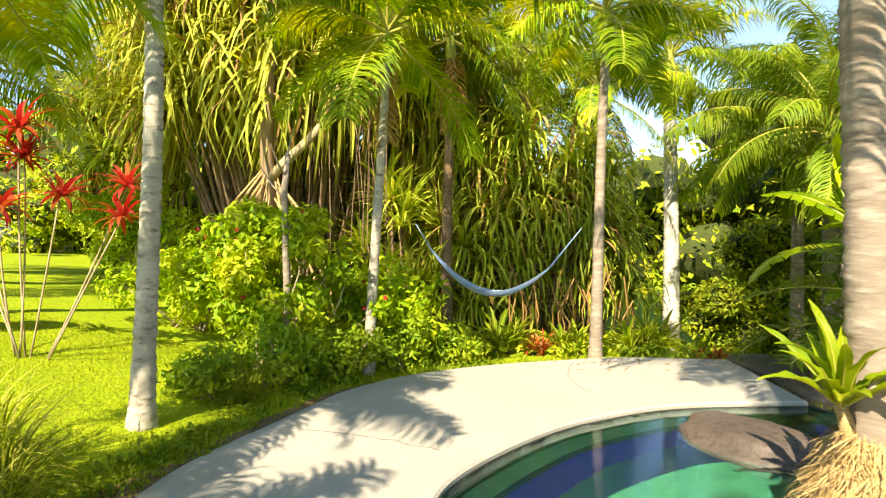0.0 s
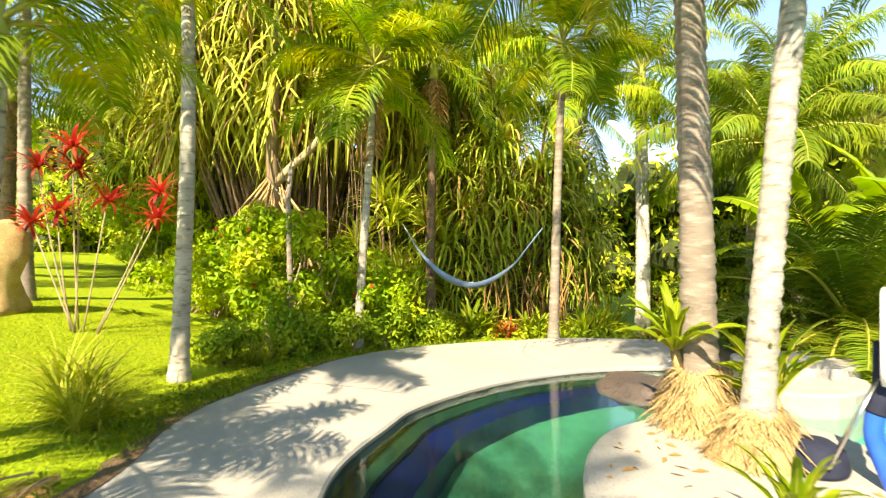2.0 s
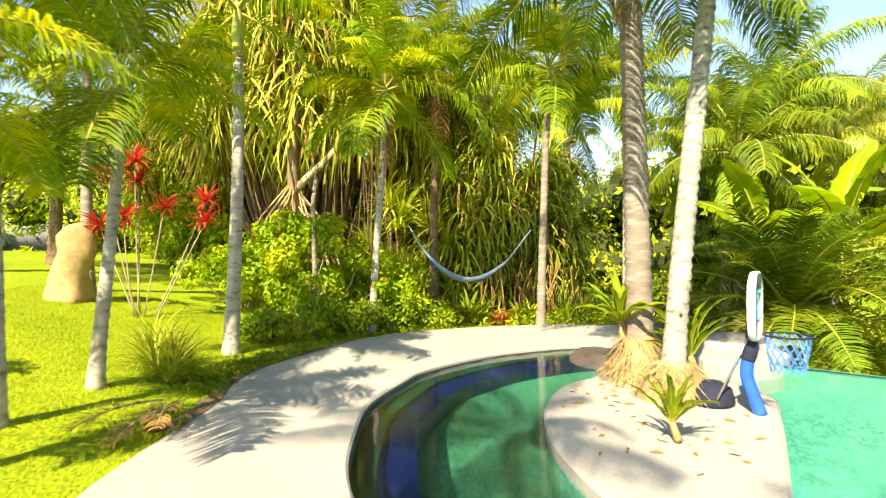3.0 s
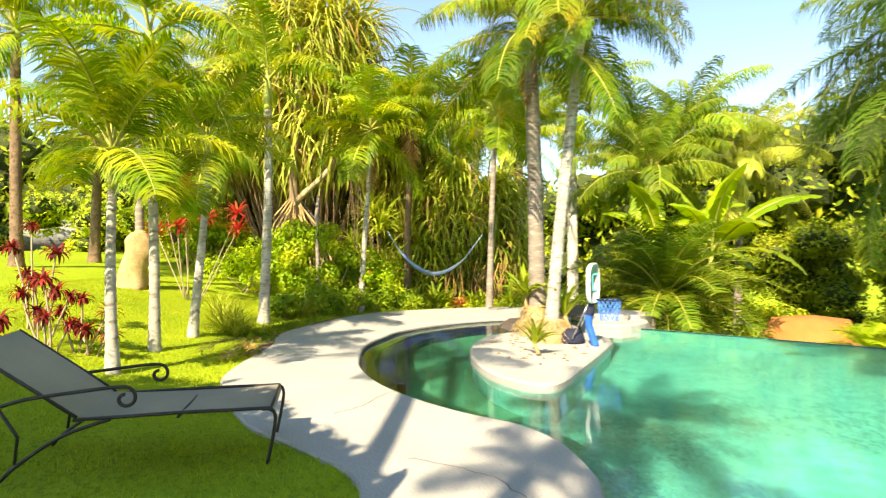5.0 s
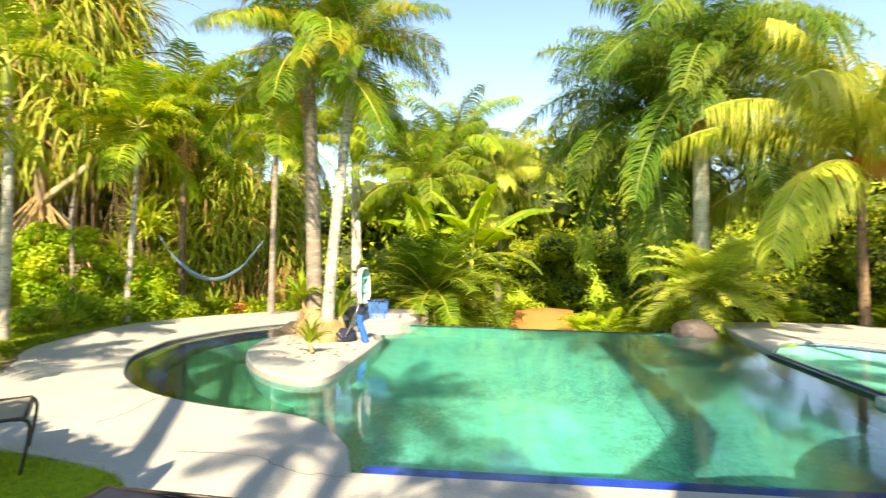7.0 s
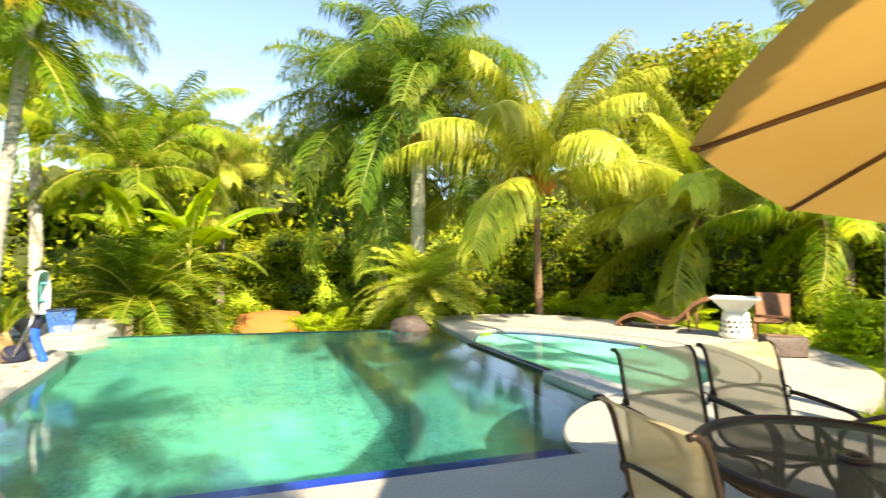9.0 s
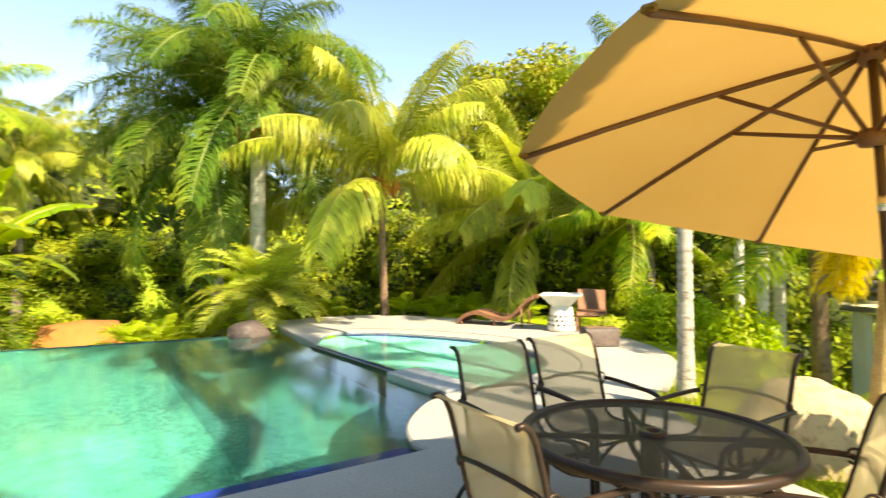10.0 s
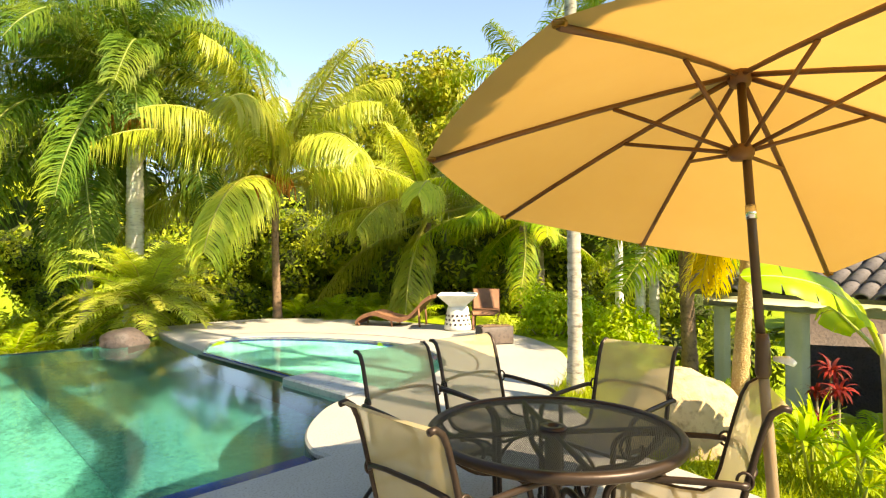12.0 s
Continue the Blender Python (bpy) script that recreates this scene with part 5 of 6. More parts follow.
def dining_chair(x, y, facing, tilt=0.0):
    t = thing("patio_chair", (x, y, 0.0), "patio chair with beige sling and dark bronze frame", "chair", "chairs round the table", facing)
    w = 0.275
    prof = [(0.25, 0.415), (0.22, 0.43), (0.10, 0.42), (-0.05, 0.40), (-0.16, 0.40), (-0.215, 0.435), (-0.245, 0.52), (-0.275, 0.64), (-0.31, 0.78), (-0.345, 0.90), (-0.372, 0.955), (-0.41, 0.98), (-0.44, 0.975)]
    for sd in (-1, 1):
        g = Geo()
        g.tube([(sd * w, a, b) for a, b in prof], 0.0145, 8)
        g.obj("side_rail", ["bronze"], t)
        g = Geo()
        arm = smooth_line([(-0.275, 0.665), (-0.20, 0.668), (0.0, 0.66), (0.17, 0.645), (0.245, 0.61), (0.275, 0.53), (0.275, 0.30), (0.285, 0.012)], 4)
        g.tube([(sd * (w + 0.045 - 0.02 * (i == 0)), a, b) for i, (a, b) in enumerate(arm)], 0.0155, 8)
        g.obj("arm", ["bronze"], t)
        g = Geo()
        leg = smooth_line([(0.27, 0.36), (0.10, 0.33), (-0.12, 0.24), (-0.25, 0.12), (-0.33, 0.012)], 4)
        g.tube([(sd * (w + 0.03), a, b) for a, b in leg], 0.014, 8)
        g.obj("leg", ["bronze"], t)
        for yy in (0.285, -0.33):
            g = Geo()
            g.lathe([(0.0, 0.0), (0.02, 0.0), (0.021, 0.012), (0.018, 0.03), (0.0, 0.032)], 10, c=(sd * (w + (0.045 if yy > 0 else 0.03)), yy, 0))
            g.obj("foot_cap", ["iron"], t)
        g = Geo()
        lp = [(sd * (w + 0.01), -0.27 + 0.03 * math.cos(a), 0.675 + 0.035 * math.sin(a)) for a in np.linspace(0, 5.6, 14)]
        g.tube(lp, 0.007, 6)
        g.obj("arm_bracket", ["bronze"], t)
    g = Geo()
    g.tube([(-w, -0.285, 0.665), (-w * 0.85, -0.315, 0.70), (-w * 0.4, -0.325, 0.715), (w * 0.4, -0.325, 0.715), (w * 0.85, -0.315, 0.70), (w, -0.285, 0.665)], 0.0115, 8)
    g.obj("back_bar", ["bronze"], t)
    for yy, zz in ((0.22, 0.405), (-0.12, 0.385)):
        g = Geo()
        g.tube([(-w, yy, zz), (-w * 0.6, yy, zz - 0.02), (w * 0.6, yy, zz - 0.02), (w, yy, zz)], 0.0115, 8)
        g.obj("seat_bar", ["bronze"], t)
    g = Geo()
    n, us = len(prof), [k / 4 - 1 for k in range(9)]
    rows = []
    for i, (a, b) in enumerate(prof):
        q0, q1 = prof[max(i - 1, 0)], prof[min(i + 1, n - 1)]
        d = Vector((q1[0] - q0[0], q1[1] - q0[1])).normalized()
        for u in us:
            s = 0.020 * (1 - u * u) * (0.35 if i in (0, n - 1) else 1)
            rows.append((u * w, a + d.y * s * -1 * (1 if i > 5 else 0), b - s * (1 if i <= 5 else 0.2) + 0.006))
    g.add(rows, [(i * 9 + j, i * 9 + j + 1, i * 9 + j + 10, i * 9 + j + 9) for i in range(n - 1) for j in range(8)])
    g.obj("sling", ["sling"], t, label="beige woven mesh sling")
    return t


TABLE = (3.68, -7.36)
# middle of each backrest's top edge, and the way its back looks
for cx, cy, bx, by in ((4.40, -6.25, 0.58, 0.81), (4.97, -6.61, 0.61, 0.79), (4.93, -7.90, 0.82, -0.58), (2.84, -6.76, -0.85, 0.53), (3.56, -8.32, -0.10, -0.99)):
    dining_chair(cx - bx * 0.42, cy - by * 0.42, math.degrees(math.atan2(-by, -bx)) - 90)

t = thing("patio_table", (*TABLE, 0), "round dark bronze patio table with mesh top", "table", rz=20)
g = Geo()
g.lathe([(0.575, 0.69), (0.60, 0.682), (0.617, 0.695), (0.618, 0.718), (0.605, 0.732), (0.58, 0.732), (0.572, 0.72), (0.575, 0.69)], 56)
g.obj("rim", ["bronze"], t)
g = Geo()
for k in range(-72, 73):
    c = k * 0.008
    half = math.sqrt(max(0.0, 0.578 ** 2 - c * c))
    for ca, sa, zz in ((math.cos(0.5), math.sin(0.5), 0.722), (math.cos(-0.5), math.sin(-0.5), 0.7205)):
        p0, p1 = Vector((ca * -half - sa * c, sa * -half + ca * c, zz)), Vector((ca * half - sa * c, sa * half + ca * c, zz))
        sd = Vector((-sa, ca, 0)) * 0.0021
        g.add([p0 - sd, p1 - sd, p1 + sd, p0 + sd], [(0, 1, 2, 3)])
g.obj("mesh_top", ["bronze"], t, label="fine expanded metal mesh")
g = Geo()
g.lathe([(0.0, 0.04), (0.042, 0.04), (0.042, 0.66), (0.065, 0.69), (0.065, 0.735), (0.03, 0.735), (0.03, 0.70)], 20)
g.obj("pedestal", ["bronze"], t)
for k in range(4):
    a = k * math.pi / 2
    ca, sa = math.cos(a), math.sin(a)
    g = Geo()
    g.tube([(ca * r, sa * r, 0.70) for r in (0.05, 0.2, 0.4, 0.58)], 0.014, 8)
    g.obj("cross_bar", ["bronze"], t)
    g = Geo()
    pr = smooth_line([(0.55, 0.69), (0.50, 0.60), (0.38, 0.52), (0.22, 0.50), (0.12, 0.42), (0.14, 0.25), (0.30, 0.12), (0.46, 0.04), (0.52, 0.015)], 4)
    g.tube([(ca * r, sa * r, z) for r, z in pr], 0.016, 8)
    g.obj("leg", ["bronze"], t)
    g = Geo()
    sp = [(0.42 + (0.10 - 0.012 * u) * math.cos(u + 1.2), 0.60 + (0.085 - 0.010 * u) * math.sin(u + 1.2)) for u in np.linspace(0, 5.5, 20)]
    g.tube([(ca * r, sa * r, z) for r, z in sp], 0.010, 6)
    g.obj("scroll", ["bronze"], t)
g = Geo()
g.tube([(0.30 * math.cos(a), 0.30 * math.sin(a), 0.13) for a in np.linspace(0, 2 * math.pi, 33)], 0.010, 6, 0, False)
g.obj("foot_ring", ["bronze"], t)
t.matrix_basis = t.matrix_basis @ Matrix.Diagonal((1.035, 1.035, 1.0, 1.0))

# ---------------------------------------------------------------- open umbrella
APEX, AXIS = Vector((3.606, -8.219, 2.441)), Vector((0.2445, -0.0576, 1.0)).normalized()
UU = Vector((0, 1, 0)).cross(AXIS).normalized()
WW = AXIS.cross(UU)
BASE = Vector((3.35, -8.30, 0.0))
t = thing("patio_umbrella", tuple(BASE), "open golden-tan umbrella with brown wooden ribs beside the table", "umbrella")
RAD, DROP, PH = 1.384, 0.508, 2.569
# each rib droops a little more or less than the next
RIB_DROP = (0.01, 0.06, 0.0, -0.025, 0.16, -0.12, -0.06, -0.02)


def canopy_at(k, s, v=1.0):
    """Along spoke k (a fraction falls between two spokes) at s of the way to the rim."""
    f = k - math.floor(k)
    a0, a1 = PH - math.floor(k) * math.pi / 4, PH - (math.floor(k) + 1) * math.pi / 4
    d = (UU * math.cos(a0) + WW * math.sin(a0)) * (1 - f) + (UU * math.cos(a1) + WW * math.sin(a1)) * f
    sag = 4 * f * (1 - f)
    i = int(math.floor(k))
    drop = DROP + RIB_DROP[i % 8] * (1 - f) + RIB_DROP[(i + 1) % 8] * f
    p = APEX + d * (RAD * s * (1 + 0.03 * sag * s * s)) - AXIS * (drop * (0.85 * s + 0.15 * s * s)) + AXIS * (0.012 * sag * s * v)
    return p - BASE


g = Geo()
ns, nk = 10, 8
for panel in range(8):
    grid = [canopy_at(panel + j / nk, i / ns) for i in range(1, ns + 1) for j in range(nk + 1)]
    top = [canopy_at(panel, 0)]
    faces = [(0, 1 + j, 2 + j) for j in range(nk)]
    faces += [(1 + i * (nk + 1) + j, 1 + (i + 1) * (nk + 1) + j, 2 + (i + 1) * (nk + 1) + j, 2 + i * (nk + 1) + j) for i in range(ns - 1) for j in range(nk)]
    g.add(top + grid, faces)
g.obj("canopy", ["canopy"], t, label="golden-tan stretched fabric")
HUB = Vector((3.51, -8.196, 2.048)) - BASE
for k in range(8):
    g = Geo()
    pts = [canopy_at(k, s) - AXIS * 0.022 for s in (0.03, 0.25, 0.5, 0.75, 0.985)]
    g.tube(pts, 0.0125, 6)
    g.obj("rib", ["wood"], t)
    g = Geo()
    g.tube([HUB + (canopy_at(k, 0.5) - HUB).normalized() * 0.04, canopy_at(k, 0.41) - AXIS * 0.034], 0.010, 6)
    g.obj("strut", ["wood"], t)
    g = Geo()
    g.box(canopy_at(k, 0.985) - AXIS * 0.012, (0.045, 0.045, 0.02), 0.008)
    g.obj("rib_pocket", ["canopy"], t)
TIP = APEX - BASE
JOINT = Vector((3.33, -8.225, 1.14)) - BASE
g = Geo()
g.tube([TIP + Vector((0, 0, 0.03)), JOINT], 0.019, 12)
g.obj("pole", ["pole_brown"], t)
g = Geo()
g.tube([HUB + Vector((0, 0, 0.035)), HUB + Vector((0, 0, 0.015)), HUB - Vector((0, 0, 0.015)), HUB - Vector((0, 0, 0.035))], [0.04, 0.055, 0.055, 0.04], 14)
g.obj("hub", ["wood"], t)
g = Geo()
g.tube([TIP - AXIS * 0.07, TIP - AXIS * 0.03, TIP + AXIS * 0.01], [0.045, 0.055, 0.05], 14)
g.obj("crown_hub", ["wood"], t)
g = Geo()
g.lathe([(0.0, 0.09), (0.015, 0.085), (0.03, 0.05), (0.02, 0.02), (0.035, 0.0)], 12, c=tuple(TIP + AXIS * 0.02))
g.obj("finial", ["wood"], t)
g = Geo()
mid = (TIP + Vector((0, 0, 0.03))).lerp(JOINT, 0.52)
g.tube([mid + (TIP - JOINT).normalized() * 0.03, mid - (TIP - JOINT).normalized() * 0.03], 0.0225, 12)
g.obj("ferrule", ["steel"], t, label="bright steel sleeve")
g = Geo()
g.tube([JOINT + Vector((0, 0, 0.13)), JOINT + Vector((0, 0, 0.09)), JOINT + Vector((0, 0, -0.03)), JOINT + Vector((0, 0, -0.05))], [0.022, 0.028, 0.030, 0.022], 14)
joint = g.obj("tilt_joint", ["pole_brown"], t)
g = Geo()
g.tube([JOINT + Vector((0.0, -0.04, 0.03)), JOINT + Vector((-0.03, -0.085, 0.03)), JOINT + Vector((-0.05, -0.10, 0.02))], [0.010, 0.018, 0.013], 10)
g.obj("knob", ["plastic_white"], joint)
g = Geo()
g.tube([JOINT * (1 - u) + Vector((0, 0, 0.02)) * u for u in (0.03, 0.2, 0.22, 1.0)], [0.020, 0.020, 0.023, 0.023], 12)
g.obj("lower_pole", ["pole_tan"], t)
g = Geo()
g.lathe([(0.0, 0.0), (0.24, 0.0), (0.25, 0.02), (0.24, 0.05), (0.10, 0.07), (0.045, 0.10), (0.04, 0.25), (0.022, 0.26)], 28)
g.obj("base", ["iron"], t)

# closed umbrella at the lawn
t = thing("closed_umbrella", (-0.77, -5.4, 0.0), "furled beige umbrella in a dark planter base", "umbrella")
g = Geo()
g.tube([(0, 0, 0.1), (0, 0, 2.7)], 0.022, 10)
g.obj("pole", ["wood"], t)
g = Geo()
nn = 36
prof = [(0.05, 2.62), (0.09, 2.3), (0.12, 1.9), (0.16, 1.5), (0.20, 1.15), (0.235, 0.95), (0.22, 0.93), (0.1, 0.97)]
verts = []
for r, z in prof:
    for j in range(nn):
        a = 2 * math.pi * j / nn
        q = r * (1 + 0.13 * math.sin(8 * a + 2 * z))
        verts.append((q * math.cos(a), q * math.sin(a), z + 0.03 * math.sin(4 * a) * (r > 0.2)))
g.add(verts, [(i * nn + j, i * nn + (j + 1) % nn, (i + 1) * nn + (j + 1) % nn, (i + 1) * nn + j) for i in range(len(prof) - 1) for j in range(nn)])
g.obj("canopy", ["beige"], t, label="beige folded fabric")
g = Geo()
g.lathe([(0.0, 0.0), (0.22, 0.0), (0.27, 0.15), (0.31, 0.50), (0.30, 0.80), (0.26, 0.86), (0.24, 0.80), (0.0, 0.78)], 28)
g.obj("base", ["wicker"], t)


# ---------------------------------------------------------------- loungers
def scroll_chaise(x, y, rz, cloth_name, label, z=0.0):
    """Iron chaise: foot end at the origin, head towards +x."""
    t = thing("chaise_longue", (x, y, z), label, "lounger", "iron chaises", rz)
    w, h = 0.36, 0.40
    for sd in (-1, 1):
        g = Geo()
        g.tube([(-0.03, sd * w, h - 0.03), (0.0, sd * w, h), (0.6, sd * w, h), (1.28, sd * w, h - 0.015)], 0.013, 8)
        g.obj("side_rail", ["iron"], t)
        g = Geo()
        fl = smooth_line([(0.06, h - 0.005), (0.0, h - 0.01), (-0.035, h - 0.06), (-0.02, 0.2), (0.02, 0.0)], 4)
        g.tube([(a, sd * w, b) for a, b in fl], 0.013, 8)
        g.obj("front_leg", ["iron"], t)
        g = Geo()
        rl = smooth_line([(1.05, h - 0.02), (1.35, 0.28), (1.62, 0.10), (1.72, 0.0)], 4)
        g.tube([(a, sd * w, b) for a, b in rl], 0.013, 8)
        g.obj("rear_leg", ["iron"], t)
        g = Geo()
        arm = smooth_line([(1.72, 0.50), (1.55, 0.545), (1.3, 0.575), (1.05, 0.60), (0.95, 0.602)], 4)
        curl = [(0.95 + (0.078 - 0.0085 * u) * math.cos(math.pi / 2 + u), 0.524 + (0.078 - 0.0085 * u) * math.sin(math.pi / 2 + u)) for u in np.linspace(0.15, 6.3, 24)]
        g.tube([(a, sd * (w + 0.03), b) for a, b in arm + curl], 0.013, 8)
        g.obj("arm", ["iron"], t)
        g = Geo()
        g.tube([(1.62, sd * (w + 0.025), 0.12), (1.60, sd * (w + 0.03), 0.3), (1.72, sd * (w + 0.03), 0.50)], 0.011, 8)
        g.obj("arm_post", ["iron"], t)
        g = Geo()
        g.tube([(1.26, sd * w, h), (1.5, sd * w, 0.58), (1.8, sd * w, 0.80), (1.95, sd * w, 0.91)], 0.013, 8)
        g.obj("back_rail", ["iron"], t)
    for xx, zz in ((-0.005, h), (0.62, h - 0.03)):
        g = Geo()
        g.tube([(xx, -w, zz), (xx, w, zz)], 0.011, 8)
        g.obj("cross_bar", ["iron"], t)
    g = Geo()
    prof = [(-0.02, h - 0.03), (0.0, h + 0.006), (0.3, h - 0.008), (0.7, h - 0.012), (1.1, h - 0.008), (1.27, h + 0.004)]
    rows = [(a, u * w, b - 0.016 * (1 - u * u)) for a, b in prof for u in (-1, -0.5, 0, 0.5, 1)]
    g.add(rows, [(i * 5 + j, i * 5 + j + 1, i * 5 + j + 6, i * 5 + j + 5) for i in range(len(prof) - 1) for j in range(4)])
    g.obj("seat_sling", [cloth_name], t)
    g = Geo()
    prof = [(1.27, h + 0.004), (1.5, 0.585), (1.8, 0.805), (1.95, 0.915), (1.97, 0.90)]
    rows = [(a, u * w, b - 0.016 * (1 - u * u)) for a, b in prof for u in (-1, -0.5, 0, 0.5, 1)]
    g.add(rows, [(i * 5 + j, i * 5 + j + 1, i * 5 + j + 6, i * 5 + j + 5) for i in range(len(prof) - 1) for j in range(4)])
    g.obj("back_sling", [cloth_name], t)
    return t


scroll_chaise(-0.615, -2.255, 189.0, "sling_grey", "black iron chaise with scrolled arms and grey-beige sling")
scroll_chaise(0.475, -4.45, 235.0, "navy", "black iron chaise with dark navy sling on the terrace")


def wave_lounger(x, y, rz):
    t = thing("wicker_lounger", (x, y, 0), "wavy brown wicker lounger on the far terrace", "lounger", rz=rz)
    g = Geo()
    prof = smooth_line([(0.0, 0.10), (0.15, 0.24), (0.45, 0.33), (0.8, 0.24), (1.1, 0.20), (1.35, 0.33), (1.6, 0.60), (1.78, 0.72)], 4)
    w = 0.33
    verts, faces = [], []
    for a, b in prof:
        verts += [(a, -w, b), (a, w, b), (a, w, b - 0.09), (a, -w, b - 0.09)]
    for i in range(len(prof) - 1):
        for j in range(4):
            faces.append((4 * i + j, 4 * i + (j + 1) % 4, 4 * i + 4 + (j + 1) % 4, 4 * i + 4 + j))
    faces += [(3, 2, 1, 0), tuple(4 * (len(prof) - 1) + j for j in range(4))]
    g.add(verts, faces)
    g.obj("bed", ["wicker"], t, smooth=False)
    for a, b in ((0.06, 0.08), (0.85, 0.2), (1.5, 0.42)):
        for sd in (-1, 1):
            g = Geo()
            g.tube([(a, sd * 0.28, b), (a + 0.03, sd * 0.28, 0.0)], 0.025, 8)
            g.obj("leg", ["wicker"], t)
    return t


wave_lounger(13.15, -2.45, -90)

# pierced white stool with a bowl
t = thing("planter_stand", (12.65, -4.9, 0.0), "white pierced ceramic stand with a wide white bowl", "planter")
g = Geo()
g.lathe([(0.0, 0.0), (0.27, 0.0), (0.30, 0.03), (0.29, 0.10), (0.255, 0.32), (0.23, 0.46), (0.22, 0.50), (0.0, 0.50)], 24)
stand = g.obj("stand", ["ceramic"], t)
# dark blocks in the drum's surface stand for the shade in its holes
for ring_z, rr in ((0.14, 0.283), (0.23, 0.272), (0.32, 0.257)):
    for k in range(16):
        a = 2 * math.pi * k / 16 + ring_z * 3
        g = Geo()
        g.box((rr * math.cos(a), rr * math.sin(a), ring_z), (0.02, 0.05, 0.045), 0.006, rot=Matrix.Rotation(a, 3, "Z"))
        g.obj("piercing", ["stone_dark"], stand)
g = Geo()
for k, (s0, z0) in enumerate(((0.19, 0.50), (0.22, 0.55), (0.43, 0.74), (0.46, 0.76), (0.44, 0.78), (0.39, 0.755), (0.20, 0.60))):
    g.v += [(s0 * math.cos(j * math.pi / 2 + 0.95) * 1.3, s0 * math.sin(j * math.pi / 2 + 0.95) * 1.3, z0) for j in range(4)]
for i in range(6):
    for j in range(4):
        g.f.append((4 * i + j, 4 * i + (j + 1) % 4, 4 * i + 4 + (j + 1) % 4, 4 * i + 4 + j))
g.f.append((24, 25, 26, 27))
g.m = [0] * len(g.f)
g.obj("bowl", ["ceramic"], t, smooth=False)

# upright brown wicker chair and trough with a croton
t = thing("wicker_chair", (13.0, -5.45, 0), "reddish-brown high-backed wicker chair on the far terrace", "chair", rz=8)
g = Geo()
g.box((0, 0, 0.36), (0.62, 0.6, 0.12), 0.03)
g.obj("seat", ["wicker"], t)
g = Geo()
g.box((0.30, 0, 0.55), (0.07, 0.62, 0.62), 0.03, rot=Matrix.Rotation(radians(8), 3, "Y"))
g.obj("backrest", ["wicker"], t)
for a in (-0.26, 0.26):
    for b in (-0.26, 0.26):
        g = Geo()
        g.box((a, b, 0.15), (0.06, 0.06, 0.30), 0.01)
        g.obj("leg", ["wicker"], t)
t = thing("trough_planter", (10.95, -5.95, 0), "dark brown trough planter on the terrace", "planter", rz=-60)
g = Geo()
g.box((0, 0, 0.16), (0.62, 0.34, 0.32), 0.02)
g.obj("trough", ["stone_dark"], t)
g = Geo()
g.box((0, 0, 0.325), (0.54, 0.27, 0.02), 0.005)
g.obj("soil", ["mulch"], t)
shrub(11.2, -6.05, 0.28, 0.25, 0.42, 320, 0.08, ["palm_yellow"], "small golden croton beside the trough", 440, z=0.05, stems=5, lr=0.16, lumps=8, name="croton")

# ---------------------------------------------------------------- hammock
t = thing("hammock", (0.8, 10.2, 0.6), "blue and white cotton hammock slung between palms", "hammock")
A, B = Vector((-0.55, 11.35, 2.14)), Vector((2.24, 9.1, 1.98))
LOW = 0.78
def hang(u):
    p = A.lerp(B, u)
    p.z = (A.z * (1 - u) + B.z * u) - (4 * u * (1 - u)) * ((A.z + B.z) / 2 - LOW)
    return p - Vector((0.8, 10.2, 0.6))
cross = (B - A).cross(Vector((0, 0, 1))).normalized()
g = Geo()
us = np.linspace(0.10, 0.84, 26)
rows = []
for u in us:
    k = math.sin(math.pi * (u - 0.07) / 0.80) ** 0.8
    for v in np.linspace(-1, 1, 9):
        rows.append(hang(u) + cross * (0.12 * k * v) + Vector((0, 0, 0.11 * k * v * v)))
g.add(rows, [(i * 9 + j, i * 9 + j + 1, i * 9 + j + 10, i * 9 + j + 9) for i in range(25) for j in range(8)])
g.obj("bed", ["cord"], t, label="blue and white striped cotton")
for u0, u1 in ((0.10, 0.0), (0.84, 1.0)):
    for v in np.linspace(-1, 1, 5):
        g = Geo()
        k = math.sin(math.pi * (u0 - 0.07) / 0.80) ** 0.8
        g.tube([hang(u0) + cross * (0.12 * k * v) + Vector((0, 0, 0.11 * k * v * v)), hang(u1)], 0.006, 5)
        g.obj("cord", ["cord"], t)

# ---------------------------------------------------------------- basketball hoop
t = thing("basketball_hoop", (3.25, 2.09, 0.03), "poolside basketball hoop on a blue post", "hoop", rz=math.degrees(math.atan2(-0.6, 0.8)))
g = Geo()
g.lathe([(0.0, 0.0), (0.20, 0.0), (0.22, 0.04), (0.19, 0.16), (0.10, 0.22), (0.0, 0.22)], 24, c=(-0.42, 0.12, 0))
g.obj("base", ["navy"], t, label="dark blue weighted base")
g = Geo()
pl = smooth_line([(0.03, 0.0), (-0.03, 0.16), (-0.085, 0.34), (-0.075, 0.50)], 5)
g.tube([(a, 0, b) for a, b in pl], [0.058] * len(pl), 12)
g.obj("post", ["blue"], t)
g = Geo()
pl = smooth_line([(-0.076, 0.49), (-0.05, 0.62), (-0.045, 0.95)], 5)
g.tube([(a, 0, b) for a, b in pl], [0.064] * 6 + [0.05] * (len(pl) - 6), 12)
g.obj("sleeve", ["navy"], t, label="dark blue upper sleeve")
g = Geo()
n = 28
out = [(0.23 * math.copysign(abs(math.cos(a)) ** 0.7, math.cos(a)), 0.32 * math.copysign(abs(math.sin(a)) ** 0.6, math.sin(a))) for a in np.linspace(0, 2 * math.pi, n, endpoint=False)]
